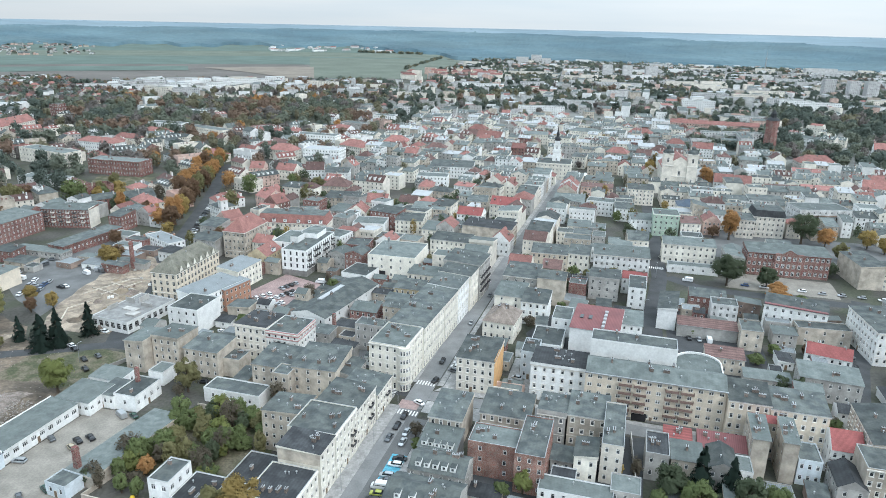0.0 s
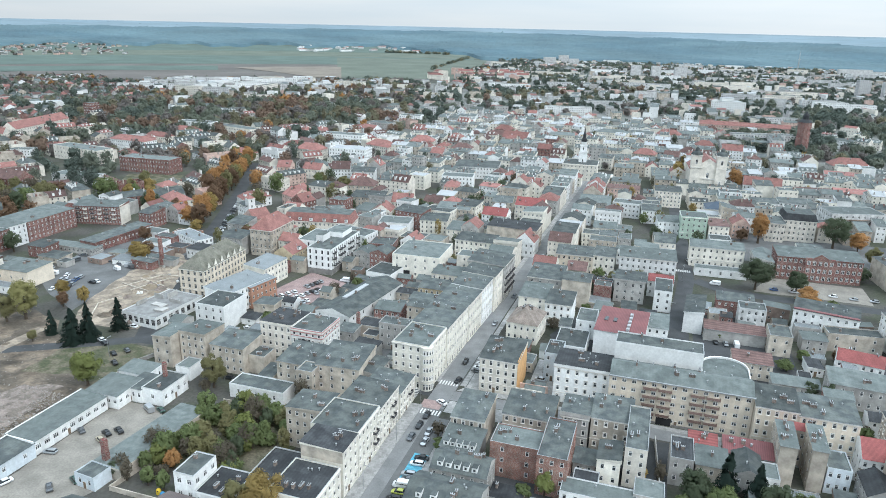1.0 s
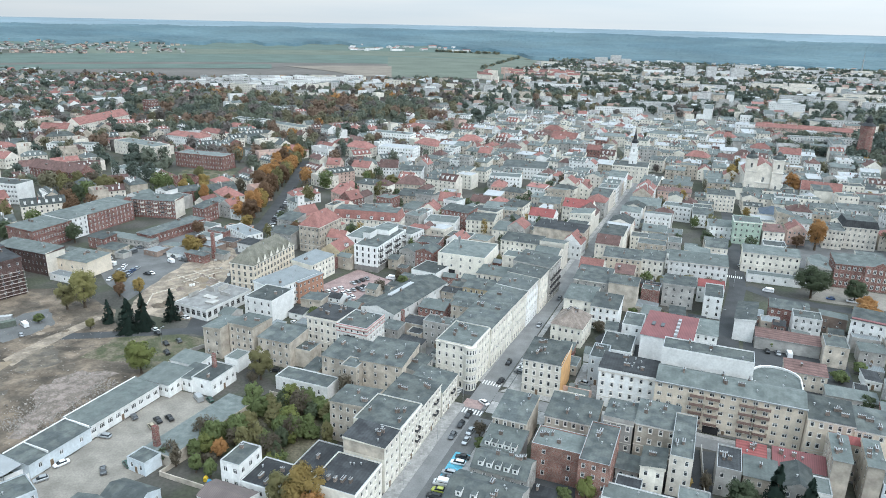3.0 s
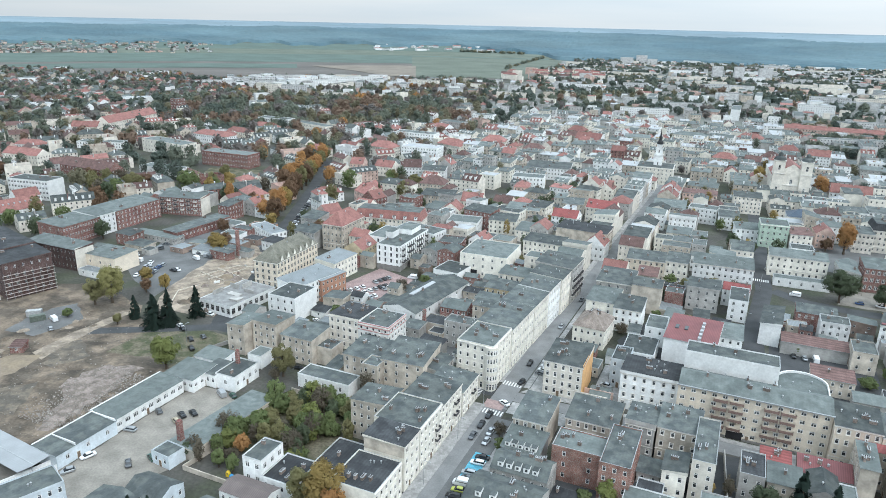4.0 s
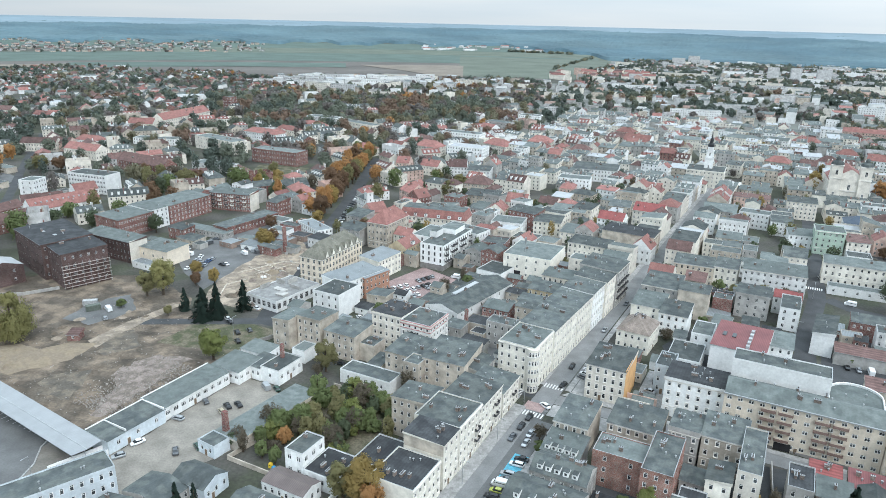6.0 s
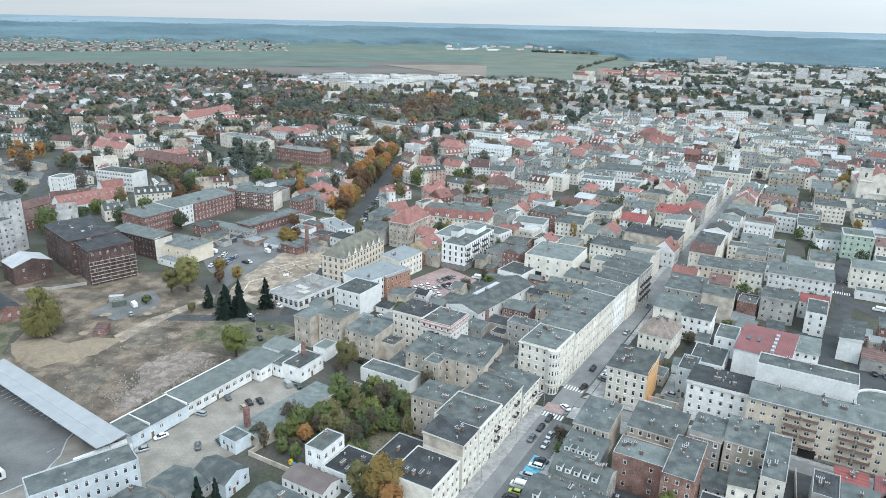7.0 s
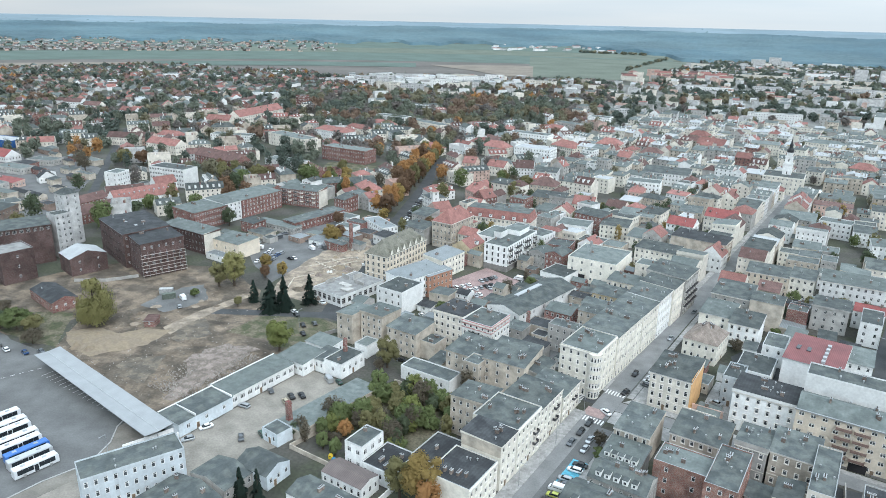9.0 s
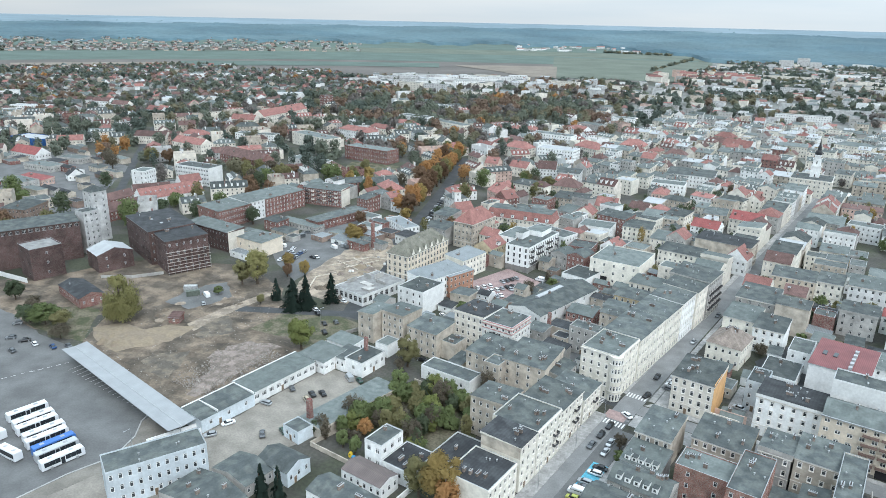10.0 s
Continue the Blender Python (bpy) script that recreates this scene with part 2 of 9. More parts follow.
# leaf colours for trees past 560 m, greyed and paled with haze
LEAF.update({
    "greygreen": leaves("hazed_green_leaves", (0.168, 0.188, 0.148)), "greybrown": leaves("hazed_brown_twigs", (0.192, 0.176, 0.164)), "softrust": leaves("hazed_rust_leaves", (0.225, 0.162, 0.124)),
    "softolive": leaves("hazed_olive_leaves", (0.225, 0.212, 0.145)), "bluegreen": leaves("hazed_dark_leaves", (0.128, 0.156, 0.134))})
BARK = material("bark", (0.085, 0.066, 0.05), 0.95, grain=0.3, grain_size=0.2, bump=0.4)

# ---- mesh helpers ----
AXIS = radians(-15.5)
ORIGIN = Vector((-8.82, 219.48, 0))
ALONG = Vector((math.sin(-AXIS), math.cos(-AXIS), 0))
ACROSS = Vector((math.cos(-AXIS), -math.sin(-AXIS), 0))


def spot(s, q, z=0.0):
    """A place in the world: s metres up the main street from the crossing, q metres to its right."""
    return ORIGIN + ALONG * s + ACROSS * q + Vector((0, 0, z))


def stand(s, q, rot=0.0, z=0.0):
    return Matrix.Translation(spot(s, q, z)) @ Matrix.Rotation(AXIS + radians(rot), 4, "Z")


def street_frame(x, y):
    d = Vector((x, y, 0)) - ORIGIN
    return d.dot(ALONG), d.dot(ACROSS)


class Geo:
    """Vertices and faces gathered for one mesh."""

    def __init__(self):
        self.v, self.f, self.m = [], [], []

    def face(self, pts, mat=0):
        k = len(self.v)
        self.v.extend(pts)
        self.f.append(tuple(range(k, k + len(pts))))
        self.m.append(mat)

    def box(self, x0, x1, y0, y1, z0, z1, mat=0, bottom=False, top=None):
        k = len(self.v)
        self.v += [(x0, y0, z0), (x1, y0, z0), (x1, y1, z0), (x0, y1, z0), (x0, y0, z1), (x1, y0, z1), (x1, y1, z1), (x0, y1, z1)]
        quads = [(0, 1, 5, 4), (1, 2, 6, 5), (2, 3, 7, 6), (3, 0, 4, 7), (4, 5, 6, 7)] + ([(3, 2, 1, 0)] if bottom else [])
        self.f += [tuple(k + i for i in q) for q in quads]
        self.m += [mat] * 4 + [mat if top is None else top] + [mat] * bottom

    def solid(self, verts, faces, mats):
        k = len(self.v)
        self.v += verts
        self.f += [tuple(k + i for i in q) for q in faces]
        self.m += mats

    def tube(self, path, sides=6, mat=0):
        """A tapering tube through (x, y, z, radius) rows."""
        k, rows = len(self.v), len(path)
        for x, y, z, r in path:
            for i in range(sides):
                a = 2 * math.pi * i / sides
                self.v.append((x + r * math.cos(a), y + r * math.sin(a), z))
        for j in range(rows - 1):
            for i in range(sides):
                p, o = k + j * sides + i, k + j * sides + (i + 1) % sides
                self.f.append((p, o, o + sides, p + sides))
                self.m.append(mat)
        self.f.append(tuple(k + (rows - 1) * sides + i for i in range(sides)))
        self.m.append(mat)

    def mesh(self, name, mats):
        me = bpy.data.meshes.new(name)
        me.from_pydata(self.v, [], self.f)
        for m in mats:
            me.materials.append(m)
        if len(mats) > 1:
            me.polygons.foreach_set("material_index", self.m)
        me.update()
        return me


def part(name, geo, mats, parent=None, label="", m=None):
    """One mesh object, under its thing."""
    data = geo if isinstance(geo, bpy.types.Mesh) else geo.mesh(name, mats if isinstance(mats, (list, tuple)) else [mats])
    ob = new(name, data)
    ob.parent = parent
    if m is not None:
        ob.matrix_basis = m
    if label:
        ob["label"] = label
    return ob


def root(name, m, label, category, group="", kind=""):
    ob = new(name)
    ob.empty_display_size = 0.5
    ob.matrix_basis = m
    return tagged(ob, label, category, group, kind)


SHARED = {}


def window_mesh(w, h, glass=GLASS, frame=FRAME, trim=0):
    """A casement: frame, mullion and transom proud of dark panes; it faces -y."""
    key = (round(w * 20), round(h * 20), glass.name, frame.name, trim)
    if key not in SHARED:
        g, b = Geo(), 0.13
        g.face([(-w / 2, 0, 0), (w / 2, 0, 0), (w / 2, 0, h), (-w / 2, 0, h)], 0)
        bars = [(-w / 2, -w / 2 + b, 0, h), (w / 2 - b, w / 2, 0, h), (-w / 2 + b, w / 2 - b, 0, b), (-w / 2 + b, w / 2 - b, h - b, h)]
        count = max(1, round(w / 0.75))
        for i in range(1, count):
            x = -w / 2 + w * i / count
            bars.append((x - b / 2, x + b / 2, b, h - b))
        if 1.3 < h < 2.4:
            bars.append((-w / 2 + b, w / 2 - b, h * 0.68, h * 0.68 + b))
        for x0, x1, z0, z1 in bars:
            g.face([(x0, -0.05, z0), (x1, -0.05, z0), (x1, -0.05, z1), (x0, -0.05, z1)], 1)
            g.face([(x0, 0, z0), (x0, -0.05, z0), (x0, -0.05, z1), (x0, 0, z1)], 1)
            g.face([(x1, -0.05, z0), (x1, 0, z0), (x1, 0, z1), (x1, -0.05, z1)], 1)
        if trim:
            for x0, x1, y, z0, z1 in ((-w / 2 - 0.16, w / 2 + 0.16, -0.32, -0.14, -0.02), (-w / 2 - 0.14, -w / 2, -0.2, -0.02, h), (w / 2, w / 2 + 0.14, -0.2, -0.02, h), (-w / 2 - 0.2, w / 2 + 0.2, -0.28 if trim > 1 else -0.2, h, h + (0.26 if trim > 1 else 0.14))):
                g.box(x0, x1, y, -0.142, z0, z1, 2, True)
        SHARED[key] = g.mesh("window", [glass, frame, TRIM])
    return SHARED[key]


def door_mesh(w):
    """A panelled timber door in a pale surround; it faces -y."""
    key = ("door", round(w * 20))
    if key not in SHARED:
        g = Geo()
        g.box(-w / 2 - 0.1, w / 2 + 0.1, -0.05, -0.003, 0, 2.3, 1)
        g.box(-w / 2, w / 2, -0.08, -0.05, 0.05, 2.15, 0)
        for z in (0.25, 1.2):
            g.box(-w / 2 + 0.12, w / 2 - 0.12, -0.1, -0.08, z, z + 0.75, 0)
        SHARED[key] = g.mesh("door", [TIMBER, TRIM])
    return SHARED[key]


def chimney_mesh(kind=0):
    key = ("chimney", kind)
    if key not in SHARED:
        g = Geo()
        if kind == 0:
            g.box(-0.3, 0.3, -0.55, 0.55, -0.6, 1.3)
            g.box(-0.37, 0.37, -0.62, 0.62, 1.3, 1.42, 1)
            for y in (-0.28, 0.28):
                g.box(-0.13, 0.13, y - 0.13, y + 0.13, 1.42, 1.62, 0, top=2)
        elif kind == 1:
            g.box(-0.35, 0.35, -1.0, 1.0, -0.6, 1.0)
            g.box(-0.42, 0.42, -1.07, 1.07, 1.0, 1.12, 1)
            for y in (-0.7, -0.23, 0.23, 0.7):
                g.box(-0.14, 0.14, y - 0.12, y + 0.12, 1.12, 1.3, 0, top=2)
        else:
            g.tube([(0, 0, -0.4, 0.16), (0, 0, 0.7, 0.16), (0, 0, 0.7, 0.3), (0, 0, 0.85, 0.26), (0, 0, 1.0, 0.06)], 8, 1)
        SHARED[key] = g.mesh("chimney", [STACK, CAP, DARK])
    return SHARED[key]


def facade_turn(side):
    return {"S": 0, "E": 90, "N": 180, "W": 270}[side]


def wall_geo(w, d, h, storeys, cols, win, lift, shop, sides_shop, first=0.0):
    """The walls with real openings. Returns the geometry and where each window sits: side, x, z, width, height."""
    g, spots = Geo(), []
    for side in "SENW":
        length, off = (w, d / 2) if side in "SN" else (d, w / 2)
        a = radians(facade_turn(side))
        ca, sa = math.cos(a), math.sin(a)

        def put(x, y, z):
            return (x * ca - y * sa, x * sa + y * ca, z)

        n = cols.get(side, 0)
        xs, zs, holes = [-length / 2, length / 2], [0, h], set()
        if n and storeys:
            pitch = length / n
            ww = min(win[0], pitch * 0.62)
            cx = [-length / 2 + pitch * (i + 0.5) for i in range(n)]
            sh = (h - lift - first) / storeys
            rows = []
            for k in range(storeys):
                z0 = lift + first + sh * k
                if k == 0 and shop and side in sides_shop:
                    rows.append((0.35, 0.35 + 2.3))
                else:
                    wh = min(win[1], sh * 0.62)
                    zb = z0 + (sh - wh) * 0.52
                    rows.append((zb, zb + wh))
            xs = sorted([-length / 2, length / 2] + [c + e * ww / 2 for c in cx for e in (-1, 1)])
            zs = sorted([0, h] + [z for r in rows for z in r])
            for c in cx:
                for z0, z1 in rows:
                    spots.append((side, c, z0, ww, z1 - z0))
        depth = 0.2
        for i in range(len(xs) - 1):
            for j in range(len(zs) - 1):
                x0, x1, z0, z1 = xs[i], xs[i + 1], zs[j], zs[j + 1]
                if n and storeys and i % 2 == 1 and j % 2 == 1:
                    y, yb = -off, -off + depth
                    g.face([put(x0, y, z0), put(x0, yb, z0), put(x0, yb, z1), put(x0, y, z1)])
                    g.face([put(x1, yb, z0), put(x1, y, z0), put(x1, y, z1), put(x1, yb, z1)])
                    g.face([put(x0, y, z0), put(x1, y, z0), put(x1, yb, z0), put(x0, yb, z0)])
                    g.face([put(x0, yb, z1), put(x1, yb, z1), put(x1, y, z1), put(x0, y, z1)])
                elif not (n and storeys) or i % 2 == 0:
                    if n and storeys and j > 0:
                        continue
                    zt = h if (n and storeys) else z1
                    g.face([put(x0, -off, z0), put(x1, -off, z0), put(x1, -off, zt), put(x0, -off, zt)])
                else:
                    g.face([put(x0, -off, z0), put(x1, -off, z0), put(x1, -off, z1), put(x0, -off, z1)])
    return g, spots


def roof_geo(kind, w, d, h, rise, over=0.3, high="N", ridge="x", lean=0.35):
    """Roof solids; material 0 is the covering, 1 the wall of a gable, 2 the metal edging."""
    g = Geo()
    a, b = w / 2 + over, d / 2 + over
    if kind == "flat":
        t = 0.2
        g.face([(-w / 2 + t, -d / 2 + t, h + 0.05), (w / 2 - t, -d / 2 + t, h + 0.05), (w / 2 - t, d / 2 - t, h + 0.05), (-w / 2 + t, d / 2 - t, h + 0.05)])
    elif kind == "mono":
        zz = {"N": (0, 0, 1, 1), "S": (1, 1, 0, 0), "E": (0, 1, 1, 0), "W": (1, 0, 0, 1)}[high]
        base = [(-a, -b), (a, -b), (a, b), (-a, b)]
        v = [(x, y, h) for x, y in base] + [(x, y, h + 0.18 + rise * k) for (x, y), k in zip(base, zz)]
        g.solid(v, [(0, 1, 5, 4), (1, 2, 6, 5), (2, 3, 7, 6), (3, 0, 4, 7), (4, 5, 6, 7), (3, 2, 1, 0)], [2 if zz[0] + zz[1] == 0 else 1, 1, 1, 1, 0, 2])
    elif kind == "gable":
        if ridge == "x":
            v = [(-w / 2, -b, h), (w / 2, -b, h), (w / 2, b, h), (-w / 2, b, h), (-w / 2, 0, h + rise), (w / 2, 0, h + rise)]
            g.solid(v, [(0, 1, 5, 4), (2, 3, 4, 5), (3, 0, 4), (1, 2, 5), (3, 2, 1, 0)], [0, 0, 1, 1, 2])
        else:
            v = [(-a, -d / 2, h), (a, -d / 2, h), (a, d / 2, h), (-a, d / 2, h), (0, -d / 2, h + rise), (0, d / 2, h + rise)]
            g.solid(v, [(1, 2, 5, 4), (3, 0, 4, 5), (0, 1, 4), (2, 3, 5), (3, 2, 1, 0)], [0, 0, 1, 1, 2])
    elif kind == "hip":
        if w >= d:
            r = w / 2 - d / 2 * 0.9
            top = [(-r, 0, h + rise), (r, 0, h + rise)]
            faces = [(0, 1, 5, 4), (1, 2, 5), (2, 3, 4, 5), (3, 0, 4), (3, 2, 1, 0)]
        else:
            r = d / 2 - w / 2 * 0.9
            top = [(0, -r, h + rise), (0, r, h + rise)]
            faces = [(0, 1, 4), (1, 2, 5, 4), (2, 3, 5), (3, 0, 4, 5), (3, 2, 1, 0)]
        g.solid([(-a, -b, h), (a, -b, h), (a, b, h), (-a, b, h)] + top, faces, [0, 0, 0, 0, 2])
    elif kind == "mansard":
        i = lean * rise
        v = [(-a, -b, h), (a, -b, h), (a, b, h), (-a, b, h), (-a + i, -b + i, h + rise), (a - i, -b + i, h + rise), (a - i, b - i, h + rise), (-a + i, b - i, h + rise)]
        g.solid(v, [(0, 1, 5, 4), (1, 2, 6, 5), (2, 3, 7, 6), (3, 0, 4, 7), (4, 5, 6, 7), (3, 2, 1, 0)], [0, 0, 0, 0, 3, 2])
    return g


def parapet_geo(w, d, h, rise, t=0.2):
    """A parapet ring round a flat roof, with a metal top."""
    g = Geo()
    out = [(-w / 2, -d / 2), (w / 2, -d / 2), (w / 2, d / 2), (-w / 2, d / 2)]
    inn = [(-w / 2 + t, -d / 2 + t), (w / 2 - t, -d / 2 + t), (w / 2 - t, d / 2 - t), (-w / 2 + t, d / 2 - t)]
    v = [(x, y, h) for x, y in out] + [(x, y, h + rise) for x, y in out] + [(x, y, h + rise) for x, y in inn] + [(x, y, h + 0.05) for x, y in inn]
    f = [(k * 4 + i, k * 4 + (i + 1) % 4, k * 4 + 4 + (i + 1) % 4, k * 4 + 4 + i) for k in range(3) for i in range(4)]
    g.solid(v, f, [0] * 4 + [1] * 4 + [0] * 4)
    return g


TAKEN = []


def house(label, s, q, w, d, h, wall="cream", roof="mono", cover="felt", rot=0.0, storeys=None, S=None, E=None, N=None, W=None, win=(1.05, 1.6), rise=None,
          high="N", ridge="x", lift=0.5, shop="", chimneys=2, cornice=True, lite=False, name="house", category="house", group="", glass=GLASS, frame=FRAME, base_z=0.0, seed=None, band=False, first=0.0):
    """A building at (s, q) in the street's frame: w across, d deep, walls h high, with real openings, roof, cornice and chimneys."""
    rnd = random.Random(seed if seed is not None else int(s * 131 + q * 17 + w * 7))
    TAKEN.append((s, q, w, d, rot))
    storeys = max(1, round((h - lift) / 3.35)) if storeys is None else storeys
    if s > 95 or q < -130:
        lite = True
        win = (min(win[0], 1.0), min(win[1], 1.5)) if win == (1.05, 1.6) else win
    if N is None:
        N = 0 if not lite else None
    if q < 55 and W is None and not lite:
        W = 0
    if q > 85 and E is None and not lite:
        E = 0
    cols = {k: (max(1, round(n / 2.7)) if v is None else v) for k, v, n in (("S", S, w), ("E", E, d), ("N", N, w), ("W", W, d))}
    m = stand(s, q, rot, base_z)
    g, spots = wall_geo(w, d, h, storeys, cols, win, lift, bool(shop), shop, first)
    wm = STUCCO[wall]
    top = root(name, m, label, category, group)
    part("wall", g, [wm], top)
    rise = {"flat": 0.42, "mono": 0.9, "gable": min(w, d) * 0.36, "hip": min(w, d) * 0.34, "mansard": 3.0}[roof] if rise is None else rise
    part("roof", roof_geo(roof, w, d, h, rise, high=high, ridge=ridge), [ROOF[cover], wm, CAP, ROOF["felt"]], top)
    if roof == "flat":
        part("parapet", parapet_geo(w, d, h, rise), [wm, CAP], top)
    if cornice:
        for z, o, t, nm in ((h - 0.42, 0.28, 0.34, "cornice"),) + ((lift + (h - lift) / storeys - 0.12, 0.12, 0.2, "string_course"),) * (storeys > 2):
            for side in "SENW":
                if cols[side]:
                    length, off = (w, d / 2) if side in "SN" else (d, w / 2)
                    g = Geo()
                    g.box(-length / 2 - o * (side in "SN"), length / 2 + o * (side in "SN"), -off - o, -off - 0.003, z, z + t, 0, True)
                    part(nm, g, TRIM if wall not in ("brick", "oldbrick", "darkbrick") else wm, top, m=Matrix.Rotation(radians(facade_turn(side)), 4, "Z"))
    if lite:
        g = Geo()
        for side, c, z, ww, wh in spots:
            a = radians(facade_turn(side))
            off = (d if side in "SN" else w) / 2 - 0.13
            n, bar = (2, 0.15) if wall == "brick" else (2 if ww < 1.3 else 3, 0.07)
            panes = [(c - ww / 2, c + ww / 2, z, z + wh, off, 1)]
            for i in range(n):
                x0, x1 = c - ww / 2 + bar + (ww - bar) * i / n, c - ww / 2 + (ww - bar) * (i + 1) / n
                panes += [(x0, x1, z + 0.01 + bar, z + wh * 0.66, off + 0.02, 0), (x0, x1, z + wh * 0.66 + 0.01 + bar, z + wh - 0.08, off + 0.02, 0)]
            for x0, x1, z0, z1, o, mt in panes:
                g.face([(x * math.cos(a) + o * math.sin(a), x * math.sin(a) - o * math.cos(a), k) for x, k in ((x0, z0), (x1, z0), (x1, z1), (x0, z1))], mt)
        if g.v:
            part("window_panes", g, [glass, frame], top)["kind"] = "stuff"
    else:
        for side, c, z, ww, wh in spots:
            off = (d if side in "SN" else w) / 2 - 0.14
            part("window", window_mesh(ww, wh, glass, frame, (2 if wall in ("ivory", "cream", "white") else 1) if cornice and wh < 2.2 else 0), None, top, m=Matrix.Rotation(radians(facade_turn(side)), 4, "Z") @ Matrix.Translation((c, -off, z)))
    if not lite and not shop:
        side = max("SEW", key=lambda k: cols[k])
        n = cols[side]
        if n > 1:
            length, off = (w, d / 2) if side == "S" else (d, w / 2)
            x = -length / 2 + length / n * (n // 2)
            part("door", door_mesh(min(0.95, length / n * 0.36)), None, top, m=Matrix.Rotation(radians(facade_turn(side)), 4, "Z") @ Matrix.Translation((x, -off, 0)))
    if chimneys > 1 and s < 40 and -75 < q < 130 and name == "house":
        chimneys += 3
    for _ in range(chimneys):
        x, y = rnd.uniform(-0.38, 0.38) * w, rnd.uniform(-0.3, 0.36) * d
        k = rnd.choice((0, 0, 1, 2, 2, 2))
        if roof == "mono":
            f = {"N": y / d + 0.5, "S": 0.5 - y / d, "E": x / w + 0.5, "W": 0.5 - x / w}[high]
            z = h + 0.18 + rise * f
        elif roof == "flat":
            z = h + 0.05
        elif roof == "gable":
            z = h + rise * (1 - abs((y / (d / 2)) if ridge == "x" else (x / (w / 2))))
        elif roof == "hip":
            x, y = x * 0.4, y * 0.3
            z = h + rise * 0.75
        else:
            x, y = x * 0.6, y * 0.6
            z = h + rise
        part("chimney" if k < 2 else "vent", chimney_mesh(k), None, top, m=Matrix.Translation((x, y, z - 0.05)) @ Matrix.Rotation(radians(rnd.choice((0, 90))), 4, "Z"))
    return top

# ---- ground ----
SKYLINE_RISE = 86.0


def ground_z(x, y):
    """Level under the town; far off it is raised so the ground meets the camera's skyline."""
    t = min(max((math.hypot(x, y) - 2500) / 2300, 0), 1)
    return SKYLINE_RISE * t * t * (3 - 2 * t)


def ring_sheet(name, az0, az1, steps, radii, mat, lift, label, category, kind="structure", rough=0.0, edge=None):
    """A sheet laid on the land over a sector of the compass (degrees to the left of north)."""
    g, rows = Geo(), []
    for j, r in enumerate(radii):
        row = []
        for i in range(steps + 1):
            a = radians(az0 + (az1 - az0) * i / steps)
            rr = r + (edge(math.degrees(a), j) if edge else 0)
            x, y = -math.sin(a) * rr, math.cos(a) * rr
            z = ground_z(x, y) + lift
            if rough and 0 < j:
                z += rough * (0.6 * noise.noise((x / 60, y / 60, 0)) + 1.2 * noise.noise((x / 15, y / 15, 3)))
            row.append(len(g.v))
            g.v.append((x, y, z if not (rough and j == 0) else ground_z(x, y) - 1))
        rows.append(row)
    for a, b in zip(rows, rows[1:]):
        for i in range(steps):
            g.f.append((a[i + 1], a[i], b[i], b[i + 1]))
            g.m.append(0)
    return tagged(part(name, g, mat), label, category, kind=kind)


TOWN_SOIL = material("town_ground", (0.082, 0.079, 0.070), 0.95, second=((0.066, 0.072, 0.050), 22.0), grain=0.25, grain_size=1.2, stain=0.4, stain_size=25.0, bump=0.3)
GREEN_FIELD = material("winter_crop_field", (0.088, 0.124, 0.106), 0.95, grain=0.12, grain_size=8, stain=0.2, stain_size=90)
PALE_FIELD = material("pale_meadow", (0.112, 0.132, 0.104), 0.95, grain=0.12, grain_size=8, stain=0.2, stain_size=90)
BROWN_FIELD = material("ploughed_field", (0.120, 0.110, 0.100), 0.95, grain=0.12, grain_size=8, stain=0.22, stain_size=110)
STUBBLE = material("stubble_field", (0.195, 0.168, 0.138), 0.95, grain=0.12, grain_size=8, stain=0.2, stain_size=60)
# far town ground, its base colour lightened to suggest haze
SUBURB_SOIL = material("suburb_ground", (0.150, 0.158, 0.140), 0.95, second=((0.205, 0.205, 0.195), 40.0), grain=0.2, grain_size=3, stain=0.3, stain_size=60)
# haze is mixed into this colour, so the woods are bluer than their needles
FOREST = material("hazed_forest_canopy", (0.068, 0.122, 0.148), 0.95, second=((0.092, 0.150, 0.172), 520.0), grain=0.12, grain_size=30, stain=0.22, stain_size=380)
# distance haze is the base colour of this horizon land
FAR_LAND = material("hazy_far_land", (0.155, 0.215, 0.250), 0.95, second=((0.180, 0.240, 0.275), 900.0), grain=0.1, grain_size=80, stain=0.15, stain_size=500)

ring_sheet("ground", -180, 180, 180, [0.5, 40, 90, 150, 220, 300, 400, 550, 800, 1200, 1700, 2200, 2500, 2700, 2900, 3100, 3300, 3500, 3700, 3900, 4100, 4300, 4500, 4700, 4800, 4960], TOWN_SOIL, 0.0,
           "wide flat land of grey brown soil under the town", "ground")


ring_sheet("suburb_ground", -46, 9, 60, [760, 900, 1050, 1200, 1350, 1520], SUBURB_SOIL, 0.3, "ground between the outer houses paled for haze", "ground", edge=lambda az, j: 40 * math.sin(az * 0.8) + 25 * math.sin(az * 2.3 + j))
ring_sheet("suburb_ground", -46, 0, 60, [1500, 1700, 1900, 2100, 2300, 2560], SUBURB_SOIL, 0.4, "ground under the far estates paled for haze", "ground", edge=lambda az, j: 20 * math.sin(az * 0.8))


def sway(period, size, phase):
    return lambda az, j: size * math.sin(az / period + phase + j * 2.1)


